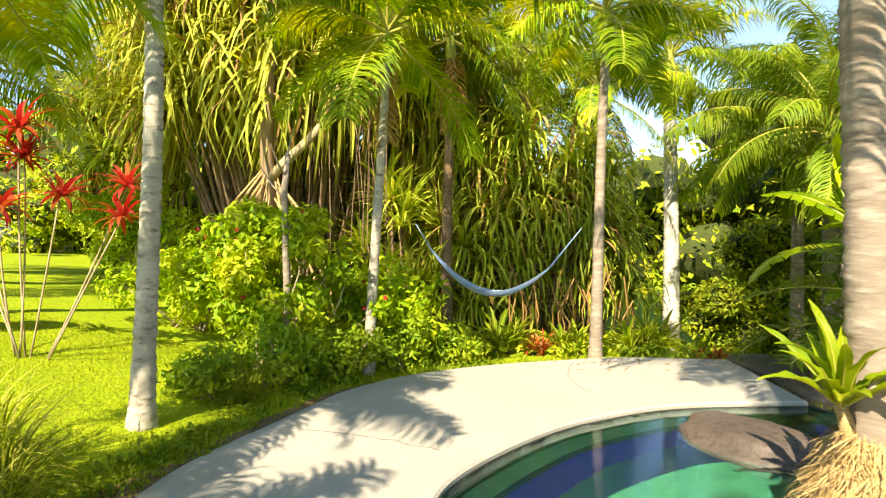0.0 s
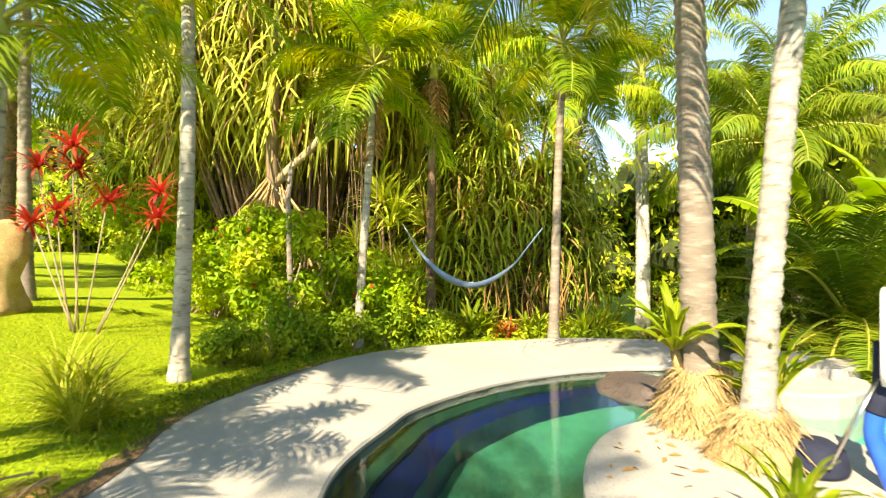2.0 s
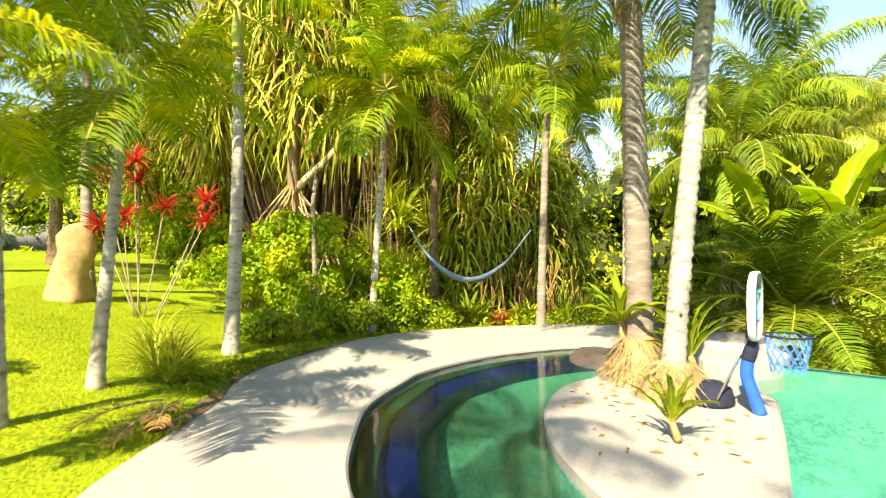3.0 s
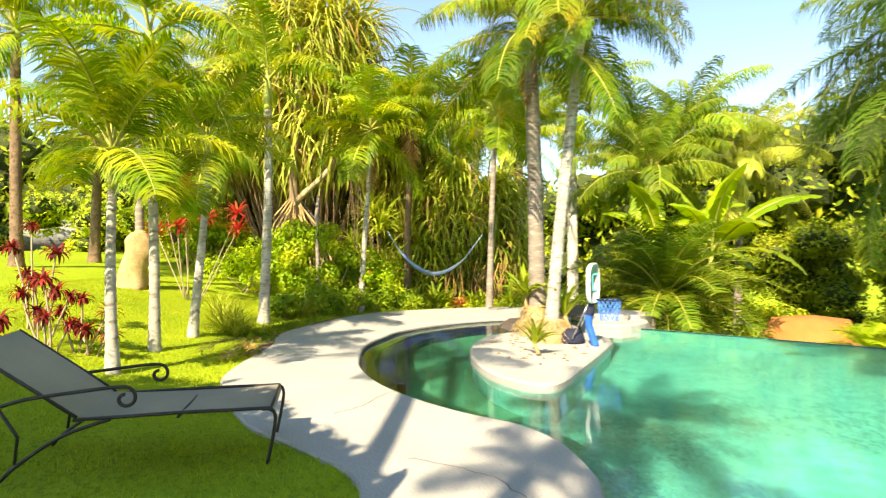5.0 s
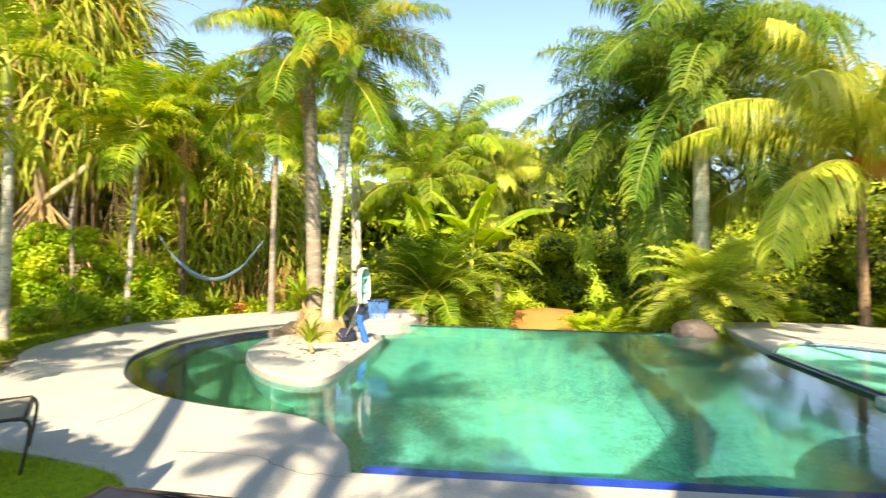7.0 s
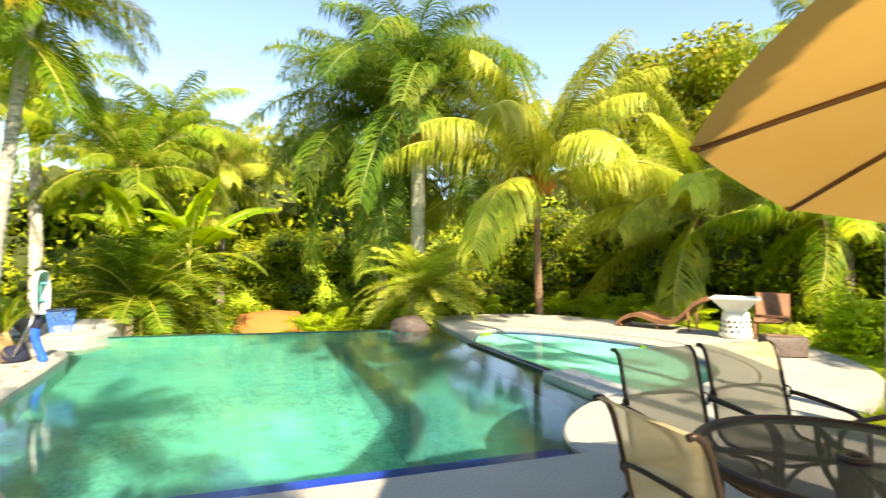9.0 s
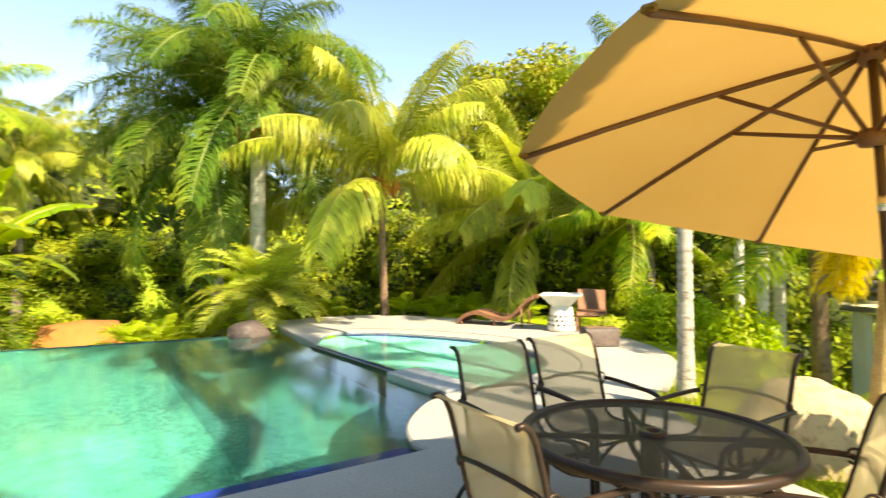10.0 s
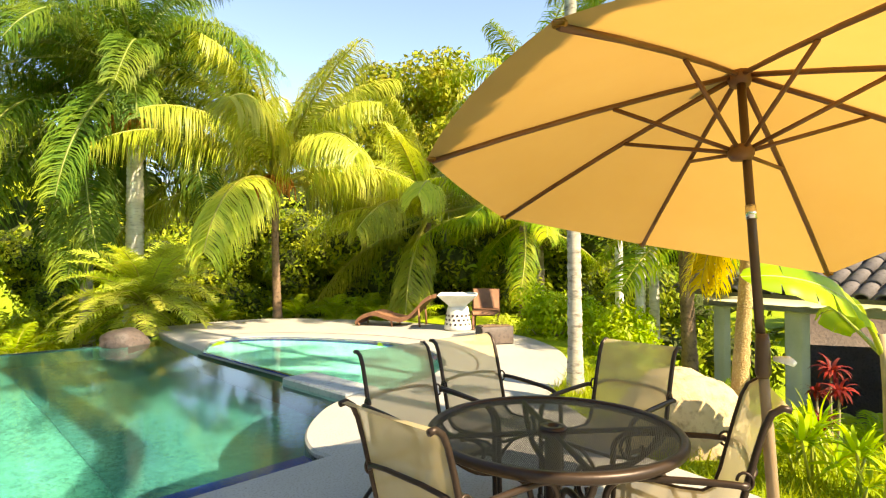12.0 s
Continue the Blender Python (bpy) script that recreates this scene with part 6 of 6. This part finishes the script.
verts = [(x, a * k, 0.99 + b * k) for x, k in ((-0.055, 0.86), (-0.045, 0.98), (-0.02, 1.0), (0.008, 1.0), (0.015, 0.95)) for a, b in out]
g.add(verts, [(i * n + j, i * n + (j + 1) % n, (i + 1) * n + (j + 1) % n, (i + 1) * n + j) for i in range(4) for j in range(n)] + [tuple(range(n)), tuple(reversed(range(4 * n, 5 * n)))])
board = g.obj("backboard", ["plastic_white"], t)
g = Geo()
for q in ((0, 1.13, 0.24, 0.03), (0, 0.88, 0.24, 0.03)):
    g.box((0.018, q[0], q[1]), (0.006, q[2], q[3]), 0.002)
for q in (-0.105, 0.105):
    g.box((0.018, q, 1.005), (0.006, 0.03, 0.28), 0.002)
g.obj("target_square", ["plastic_teal"], board)
g = Geo()
g.tube([(0.24 + 0.19 * math.cos(a), 0.19 * math.sin(a), 0.74) for a in np.linspace(0, 2 * math.pi, 29)], 0.010, 6, 0, False)
g.obj("rim", ["navy"], t)
g = Geo()
for k in range(14):
    for sg in (-1, 1):
        pts = []
        for j in range(6):
            a = 2 * math.pi * k / 14 + sg * j * 0.2243
            r = 0.185 - 0.011 * j
            pts.append((0.24 + r * math.cos(a), r * math.sin(a), 0.735 - 0.065 * j))
        g.tube(pts, 0.005, 4, 0, False)
g.obj("net", ["blue_net"], t, label="bright blue cord net")
for sd in (-0.1, 0.1):
    g = Geo()
    g.tube([(-0.32, sd, 0.1), (-0.06, sd * 0.4, 0.72)], 0.010, 6)
    g.obj("brace", ["steel"], t)
t = thing("pool_steps_slab", (0, 0, 0), "white stone slabs at the overflow edge", "slab")
g = Geo()
g.slab(smooth_line([(3.9, 4.6), (4.5, 4.35), (5.15, 4.75), (5.3, 5.2), (4.7, 5.6), (4.0, 5.2)], 3, True), -1.4, 0.06, bev=0.03)
g.obj("slab", ["deck"], t, smooth=False)
g = Geo()
g.slab(smooth_line([(4.3, 5.3), (5.2, 5.2), (5.7, 5.8), (5.2, 6.4), (4.3, 6.2)], 3, True), -1.4, 0.16, bev=0.03)
g.obj("slab", ["deck"], t, smooth=False)

# ---------------------------------------------------------------- odds and ends on the lawn
t = thing("palm_stump", (-6.2, 6.8, ground_at(-6.2, 6.8) - 0.05), "tall tan weathered palm stump on the lawn", "stump")
g = Geo()
g.lathe([(0.0, 0.0), (0.40, 0.0), (0.36, 0.12), (0.31, 0.3), (0.29, 0.5), (0.28, 0.7), (0.29, 0.9), (0.27, 1.1), (0.22, 1.25), (0.12, 1.36), (0.0, 1.40)], 26)
for i, (x, y, z) in enumerate(g.v):
    k = 1 + 0.45 * noise.noise(Vector((x * 3.5, y * 3.5, z * 1.7)))
    g.v[i] = (x * k + 0.06 * z * math.sin(2 * z), y * k, z * (1 + 0.35 * x) if z > 0.9 else z)
g.obj("bole", ["fibre"], t)
for k, (x, y, a, b) in enumerate(((-2.08, 2.02, 262, 5), (-2.02, 2.0, 284, 8), (-2.16, 1.98, 240, 3))):
    ob = place("fallen_frond", DEAD[k % 2], m=Matrix.Translation((x, y, 0.12 + 0.03 * k)) @ pose(0, 0, 0, 0, -66 + b, a) @ Matrix.Scale(0.5, 4))
    tagged(ob, "brown fallen palm frond lying at the terrace edge", "frond", "fallen fronds")

# white garden wall with a lamp, at the back of the lawn
t = thing("garden_wall", (-17.4, 23.0, 1.35), "low grey-white garden wall at the back of the lawn", "wall", rz=28)
g = Geo()
g.box((0, 0, 0.8), (5.0, 0.25, 1.6), 0.02)
g.obj("wall_panel", ["wall_grey"], t)
g = Geo()
g.box((0, 0, 1.65), (5.1, 0.35, 0.12), 0.02)
g.obj("coping", ["wall_grey"], t)
t = thing("garden_lamp", (-16.0, 22.6, 1.45), "white lantern on a white garden pillar", "lamp")
g = Geo()
g.box((0, 0, 0.65), (0.36, 0.36, 1.3), 0.03)
g.obj("pillar", ["white"], t)
g = Geo()
g.lathe([(0.0, 1.3), (0.14, 1.3), (0.10, 1.38), (0.18, 1.5), (0.24, 1.85), (0.27, 1.9), (0.10, 2.05), (0.0, 2.12)], 6)
g.obj("lantern", ["ceramic"], t, smooth=False)

# roots, vines and the pale limb in the thicket
gz = ground_at(-3.35, 11.2)
t = thing("old_screw_pine", (-3.35, 11.2, gz), "old screw pine with a pale bent limb and stilt roots", "tree")
g = Geo()
g.tube([(-0.1, 0.1, 1.6), (-0.12, 0.05, 2.6), (-0.15, 0, 3.6), (-0.08, 0, 5.2), (0.0, 0.1, 8.0)], [0.16, 0.15, 0.135, 0.12, 0.09], 10)
g.obj("trunk", ["pole_tan"], t)
g = Geo()
g.tube([(-0.1, 0.0, 3.0 - gz), (0.25, -0.1, 3.35 - gz), (0.7, -0.15, 3.75 - gz), (1.05, -0.1, 4.15 - gz), (1.25, 0, 4.9 - gz)], [0.095, 0.095, 0.085, 0.085, 0.07], 9)
g.obj("limb", ["boulder"], t)
rr = random.Random(77)
for k in range(44):
    a = rr.uniform(3.0, 6.6)
    rad = rr.uniform(0.35, 1.5)
    zt = rr.uniform(1.9, 3.3)
    g = Geo()
    o = Vector((math.cos(a), math.sin(a), 0))
    g.tube([Vector((-0.1, 0.05, zt)) + o * 0.1, Vector((-0.1, 0.05, zt * 0.72)) + o * rad * 0.55, Vector((-0.1, 0.05, zt * 0.36)) + o * rad * 0.85, Vector((-0.1, 0.05, -0.05)) + o * rad], rr.uniform(0.012, 0.03), 5)
    g.obj("stilt_root", ["fibre"], t)
for k in range(18):
    x0, y0 = rr.uniform(-0.6, 2.4), rr.uniform(-0.3, 0.6)
    zt, zb = rr.uniform(3.4, 5.6), rr.uniform(0.6, 2.6)
    bow = rr.uniform(-0.3, 0.3)
    g = Geo()
    g.tube([(x0, y0, zt), (x0 + bow * 0.6, y0, zt * 0.7 + zb * 0.3), (x0 + bow, y0, zt * 0.3 + zb * 0.7), (x0 + bow * 1.1, y0, zb)], rr.uniform(0.005, 0.012), 5)
    g.obj("hanging_root", ["bark_dark"], t)
palm_thin = thing("bare_sapling", (-2.05, 7.35, ground_at(-2.05, 7.35)), "thin bare grey sapling trunk among the shrubs", "tree")
g = Geo()
g.tube([(0, 0, 0), (0.02, 0, 1.2), (-0.02, 0, 2.4), (0.03, 0, 2.9)], [0.06, 0.05, 0.045, 0.035], 8)
g.obj("trunk", ["bark_grey"], palm_thin)
for k, (z0, a, ln) in enumerate(((1.9, 0.6, 0.5), (2.3, 2.7, 0.6), (2.6, 4.4, 0.45), (2.85, 1.6, 0.5))):
    g = Geo()
    o = Vector((math.cos(a), math.sin(a), 0.9)).normalized()
    g.tube([Vector((0, 0, z0)), Vector((0, 0, z0)) + o * ln * 0.5, Vector((0, 0, z0 + 0.08)) + o * ln], [0.016, 0.012, 0.005], 6)
    g.obj("branch", ["bark_grey"], palm_thin)

# plants under the hammock and along the terrace's far edge
for k, (px, py, s) in enumerate(((0.9, 9.5, 0.62), (2.0, 9.3, 0.5), (3.05, 9.2, 0.6), (3.4, 9.5, 0.6), (0.3, 9.2, 0.45))):
    strap_tree(px, py, "nest", [(0, 0, 0.15), (0.25, 0.1, 0.1)], "broad-leaved green plant beside the terrace", 370 + k, 0.03, "mulch", name="leafy_plant", category="plant", group="plants by the hammock", smin=s, smax=s * 1.1)
t = thing("dry_canes", (2.0, 11.2, ground_at(2.0, 11.2)), "reddish dry canes at the foot of the thicket", "plant")
for k in range(34):
    x0, y0 = rr.uniform(-0.7, 1.6), rr.uniform(-0.6, 0.4)
    g = Geo()
    hh = rr.uniform(0.8, 1.7)
    g.tube([(x0, y0, 0), (x0 + rr.uniform(-0.1, 0.1), y0, hh * 0.5), (x0 + rr.uniform(-0.25, 0.25), y0, hh)], 0.014, 5)
    g.obj("cane", ["strap_dead"], t)

# ---------------------------------------------------------------- planting and pavilion to the south-east
for k, (px, py, s) in enumerate(((5.35, -9.1, 0.56), (5.15, -9.35, 0.46), (5.65, -9.25, 0.5), (4.75, -9.35, 0.34))):
    gz = ground_at(px, py)
    strap_tree(px, py, "ginger", [(0, 0, 0.30), (0.15, 0.1, 0.18), (-0.12, 0.1, 0.36)], "bright yellow-green ginger plant beside the terrace", 380 + k, 0.012, "shaft", name="ginger_plant", category="plant", group="ginger plants", smin=s, smax=s * 1.1)
strap_tree(8.2, -10.3, "maroon", [(0, 0, 1.5), (0.15, 0.1, 1.2), (-0.2, 0, 1.3), (0.0, 0.1, 0.9)], "dark red ti plant by the pavilion", 390, 0.018, "twig", name="ti_plant", category="plant", smin=0.6, smax=0.75)
banana(5.62, -9.78, 1.35, 3, "banana plant with a broad torn leaf by the pavilion", 412, 0.6, 222.0, z=-0.35, stout=0.5, turn=-118.0, skin="twig", tilt=-25)
for k, (px, py) in enumerate(((8.8, -8.4), (9.4, -8.0), (9.6, -8.9), (8.3, -8.3), (7.5, -8.7), (8.4, -8.95), (8.9, -9.5))):
    tuft(px, py, "garden", 9, "low bright green palm seedling", 450 + k, 0.36, h=0.1)
for k, (px, py, s) in enumerate(((9.0, -10.55, 0.8), (9.5, -11.0, 0.9), (8.9, -11.2, 0.7))):
    tuft(px, py, "low", 12, "feathery palm bush in front of the pavilion", 470 + k, s, h=0.5)

t = thing("pavilion", (0, 0, 0), "open pavilion with pale green columns and a grey tile roof", "pavilion")
CA, CB = Vector((11.47, -9.86)), Vector((9.89, -11.45))
cd = (CB - CA).normalized()
cn = Vector((-cd.y, cd.x))
if cn.x < 0:
    cn = -cn
FLOOR, EAVE = -1.95, 0.95
for c, cw in ((CA, 0.20), (Vector((10.66, -10.76)), 0.26), (CB + cd * 1.6, 0.34)):
    g = Geo()
    ang = Matrix.Rotation(math.atan2(cd.y, cd.x), 3, "Z")
    g.box((c.x, c.y, (FLOOR + EAVE - 0.25) / 2), (cw, cw, EAVE - 0.25 - FLOOR), 0.015, rot=ang)
    g.obj("column", ["shade_wall"], t)
mid = CA + cd * 3.0
g = Geo()
g.box((mid.x, mid.y, EAVE - 0.12), (6.5, 0.34, 0.26), 0.015, rot=ang)
g.obj("beam", ["shade_wall"], t)
# dark sheet at the back stands for the shade inside the pavilion
back_c = mid + cn * 3.4
g = Geo()
g.box((back_c.x, back_c.y, -0.4), (7.0, 0.2, 3.2), 0.01, rot=ang)
g.obj("back_wall", ["stone_dark"], t)
# unseen wall added at the south end to keep the sun out
g = Geo()
end_c = CB + cd * 3.4 + cn * 1.6
g.box((end_c.x, end_c.y, -0.5), (0.2, 4.0, 3.0), 0.01, rot=ang)
g.obj("end_wall", ["shade_wall"], t)
g = Geo()
g.box((mid.x + cn.x * 1.6, mid.y + cn.y * 1.6, FLOOR - 0.05), (7.4, 4.4, 0.1), 0.01, rot=ang)
g.obj("floor_slab", ["boulder"], t)
pitch = radians(24)
up_dir = Vector((cn.x * math.cos(pitch), cn.y * math.cos(pitch), math.sin(pitch)))
along = Vector((cd.x, cd.y, 0))
eave0 = Vector((mid.x, mid.y, EAVE + 0.03)) - Vector((cn.x, cn.y, 0)) * 0.45
nrm = along.cross(up_dir)
nrm = -nrm if nrm.z < 0 else nrm
g = Geo()
cs = [eave0 - along * 3.6, eave0 + along * 3.6, eave0 + along * 3.6 + up_dir * 3.6, eave0 - along * 3.6 + up_dir * 3.6]
g.add(cs + [c - nrm * 0.07 for c in cs], [(0, 1, 2, 3), (7, 6, 5, 4), (0, 4, 5, 1), (1, 5, 6, 2), (2, 6, 7, 3), (3, 7, 4, 0)])
roof = g.obj("roof", ["roof_tile"], t, smooth=False)
tg = Geo()
k = 7
vt = []
for s, r in ((0.0, 0.115), (0.46, 0.095)):
    for j in range(k):
        a = math.pi * j / (k - 1)
        vt.append((s, math.cos(a) * r, math.sin(a) * r * 0.75 + (0.012 if s == 0 else 0)))
for s, r in ((0.0, 0.098),):
    for j in range(k):
        a = math.pi * j / (k - 1)
        vt.append((s, math.cos(a) * r, math.sin(a) * r * 0.75))
tg.add(vt, [(j, j + 1, k + j + 1, k + j) for j in range(k - 1)] + [(2 * k + j, 2 * k + j + 1, j + 1, j) for j in range(k - 1)])
tile_ob = tg.obj("roof_tile", ["roof_tile"])
tile_me = tile_ob.data
bpy.data.objects.remove(tile_ob)
basis = Matrix((up_dir, along, nrm)).transposed()
rr = random.Random(12)
for row in range(28):
    for c in range(8):
        p = eave0 + along * (-3.5 + row * 0.255) + up_dir * (-0.05 + c * 0.41) + nrm * 0.02
        m = Matrix.Translation(p) @ basis.to_4x4() @ pose(0, rr.uniform(-0.008, 0.008), rr.uniform(0, 0.008), rr.uniform(-2, 2), rr.uniform(-1, 1), rr.uniform(-1.5, 1.5))
        place("tile", tile_me, roof, m=m)

# ---------------------------------------------------------------- grass and ground cover
rg = np.random.default_rng(9)
def blades(name, n, x0, x1, y0, y1, hmin, hmax, w, keep, label, seed, mat="grass_leaf"):
    r3 = np.random.default_rng(seed)
    x, y = r3.uniform(x0, x1, n), r3.uniform(y0, y1, n)
    ok = keep(x, y)
    x, y = x[ok], y[ok]
    z = ground_z(x, y)
    a = r3.uniform(0, 2 * np.pi, len(x))
    h = r3.uniform(hmin, hmax, len(x))
    lean = r3.normal(size=(len(x), 2)) * 0.5 * h[:, None]
    p = np.stack([x, y, z - 0.005], 1)
    s = np.stack([np.cos(a), np.sin(a), 0 * a], 1) * w
    tip = p + np.stack([lean[:, 0], lean[:, 1], h], 1)
    v = np.stack([p - s, p + s, tip], 1).reshape(-1, 3)
    g = Geo()
    g.add(v.tolist(), (np.arange(len(x))[:, None] * 3 + np.arange(3)).tolist())
    return tagged(g.obj(name, [mat], smooth=False), label, "grass", kind="stuff")

on_lawn = lambda x, y: ~inside(TERRACE, x, y) & ~inside(POOL, x, y)
blades("lawn_grass", 110000, -7.5, 0.3, -4.8, 8.5, 0.025, 0.06, 0.004, lambda x, y: on_lawn(x, y), "short bright lawn grass", 1)
blades("edge_grass", 26000, -2.9, 4.8, 3.0, 10.2, 0.04, 0.13, 0.006, lambda x, y: on_lawn(x, y) & (inside(offset(TERRACE, -0.55), x, y)), "longer grass along the terrace edge", 2)
blades("slope_grass", 30000, 3.0, 9.5, -11.5, -7.0, 0.05, 0.16, 0.006, lambda x, y: on_lawn(x, y), "fine green ground cover beside the terrace", 3)
gl = Geo()
lumps = []
r4 = np.random.default_rng(14)
for k in range(120):
    x = r4.uniform(-1.9, 6.0)
    y = 8.75 + 0.2 * abs(x) * (x < 0) + r4.uniform(0, 3.6)
    if inside(TERRACE, np.array([x]), np.array([y]))[0]:
        continue
    lumps.append((x, y, ground_at(x, y) + 0.1, 0.3, 0.3, 0.2))
leaf_cloud(gl, lumps, 7000, 0.11, 15)
tagged(gl.obj("ground_cover", ["woods_leaf"]), "low leafy ground cover below the palms", "plants", kind="stuff")
# fallen leaves on the far end of the terrace
gl = Geo()
for k in range(90):
    x, y = r4.uniform(1.6, 4.1), r4.uniform(7.3, 8.35)
    if r4.random() < 0.5:
        y = r4.uniform(8.0, 8.45)
    a, s = r4.uniform(0, 6.28), r4.uniform(0.015, 0.045)
    gl.add([(x + s * math.cos(a), y + s * math.sin(a), 0.006), (x - s * 0.4 * math.sin(a), y + s * 0.4 * math.cos(a), 0.012), (x - s * math.cos(a), y - s * math.sin(a), 0.006), (x + s * 0.4 * math.sin(a), y - s * 0.4 * math.cos(a), 0.004)], [(0, 1, 2), (0, 2, 3)])
for k in range(70):
    x, y = r4.uniform(1.5, 3.3), r4.uniform(0.6, 3.4)
    if not inside(offset(ISLAND, 0.1), np.array([x]), np.array([y]))[0]:
        continue
    a, s = r4.uniform(0, 6.28), r4.uniform(0.02, 0.07)
    gl.add([(x + s * math.cos(a), y + s * math.sin(a), 0.036), (x - s * 0.3 * math.sin(a), y + s * 0.3 * math.cos(a), 0.05), (x - s * math.cos(a), y - s * math.sin(a), 0.036), (x + s * 0.3 * math.sin(a), y - s * 0.3 * math.cos(a), 0.034)], [(0, 1, 2), (0, 2, 3)])
tagged(gl.obj("leaf_litter", ["strap_dead"], smooth=False), "dry brown leaves scattered on the terrace", "leaves", kind="stuff")
# bare soil and weeds in a ragged strip along the terrace's outer edge
# the strip's dark tone is part soil, part shade painted along that edge
strip_line = [p for p in WEST_OUTER if p[1] > 1.4 and p[0] < 1.2]
g = Geo()
rows, n = [], len(strip_line)
for i, (x, y) in enumerate(strip_line):
    q0, q1 = Vector(strip_line[max(i - 1, 0)]), Vector(strip_line[min(i + 1, n - 1)])
    d = (q1 - q0).normalized()
    o = Vector((d.y, -d.x))
    o = -o if inside(TERRACE, np.array([x + o.x * 0.2]), np.array([y + o.y * 0.2]))[0] else o
    w = 0.16 + 0.26 * abs(noise.noise(Vector((x * 1.7, y * 1.7, 0)))) + 0.05 * math.sin(i * 2.1)
    for e in (-0.04, w * 0.5, w):
        px, py = x + o.x * e, y + o.y * e
        rows.append((px, py, ground_at(px, py) + (0.022 if e < w else -0.01)))
g.add(rows, [(3 * i + j, 3 * i + j + 1, 3 * i + j + 4, 3 * i + j + 3) for i in range(n - 1) for j in range(2)])
tagged(g.obj("soil_strip", ["mulch"]), "bare soil and painted shade along the terrace edge", "soil", kind="structure")
gl = Geo()
lumps = []
for k in range(150):
    x, y = strip_line[int(r4.integers(n))]
    x, y = x + r4.normal() * 0.22 - 0.22, y + r4.normal() * 0.2 + 0.14
    if not inside(TERRACE, np.array([x]), np.array([y]))[0]:
        lumps.append((x, y, ground_at(x, y) + 0.04, 0.12, 0.12, 0.07))
leaf_cloud(gl, lumps, 5200, 0.05, 16)
tagged(gl.obj("edge_weeds", ["shaded_edge_leaf"]), "small weeds creeping along the terrace edge", "weeds", kind="stuff")
# bare orange earth seen past the overflow edge
gl = Geo()
n = 26
pts = [(9.9 + 1.6 * math.cos(a) * (1 + 0.15 * math.sin(3 * a)), 6.4 + 1.0 * math.sin(a) * (1 + 0.12 * math.cos(4 * a))) for a in np.linspace(0, 2 * math.pi, n, endpoint=False)]
gl.add([(x, y, ground_at(x, y) + 0.03) for x, y in pts] + [(9.9 + (x - 9.9) * 0.55, 6.4 + (y - 6.4) * 0.55, -0.12 + 0.05 * math.sin(3 * i)) for i, (x, y) in enumerate(pts)] + [(9.9, 6.4, 0.0)], [(i, (i + 1) % n, n + (i + 1) % n, n + i) for i in range(n)] + [(n + i, n + (i + 1) % n, 2 * n) for i in range(n)])
tagged(gl.obj("bare_earth", ["soil"]), "mound of bare orange earth among the bushes", "earth", kind="structure")

# hairline cracks in the slab
for k, line in enumerate(([(0.45, -2.55), (0.75, -2.70), (1.05, -2.95), (1.25, -3.35), (1.60, -3.60)], [(-0.3, -1.4), (-0.05, -1.1), (0.1, -0.75), (0.25, -0.55)], [(0.0, 4.6), (-0.6, 4.9), (-1.5, 5.2)],
                          [(3.4, -5.2), (2.9, -5.6), (2.3, -5.9), (1.5, -6.0)], [(1.7, 6.4), (1.6, 7.2), (1.9, 8.2)])):
    g = Geo()
    pts = [Vector((x + r4.normal() * 0.012, y + r4.normal() * 0.012, 0.0025)) for x, y in smooth_line(line, 8)]
    sd = []
    for i in range(len(pts)):
        d = (pts[min(i + 1, len(pts) - 1)] - pts[max(i - 1, 0)]).normalized()
        sd.append(Vector((-d.y, d.x, 0)))
    g.ribbon(pts, sd, [0.004 + 0.005 * abs(math.sin(i * 1.7 + k)) for i in range(len(pts))])
    g.obj("crack", ["stone_dark"], terrace, smooth=False)
# joint between the wading pool's coping and the terrace
g = Geo()
line = [Vector((x, y, 0.003)) + (Vector((x, y, 0)) - Vector((8.6, -3.2, 0))).normalized() * 0.5 for x, y in SPA_WATER[4:-8]]
sd = [(line[min(i + 1, len(line) - 1)] - line[max(i - 1, 0)]).cross(Vector((0, 0, 1))).normalized() for i in range(len(line))]
g.ribbon(line, sd, [0.035] * len(line))
g.obj("joint", ["stone_dark"], terrace, smooth=False)
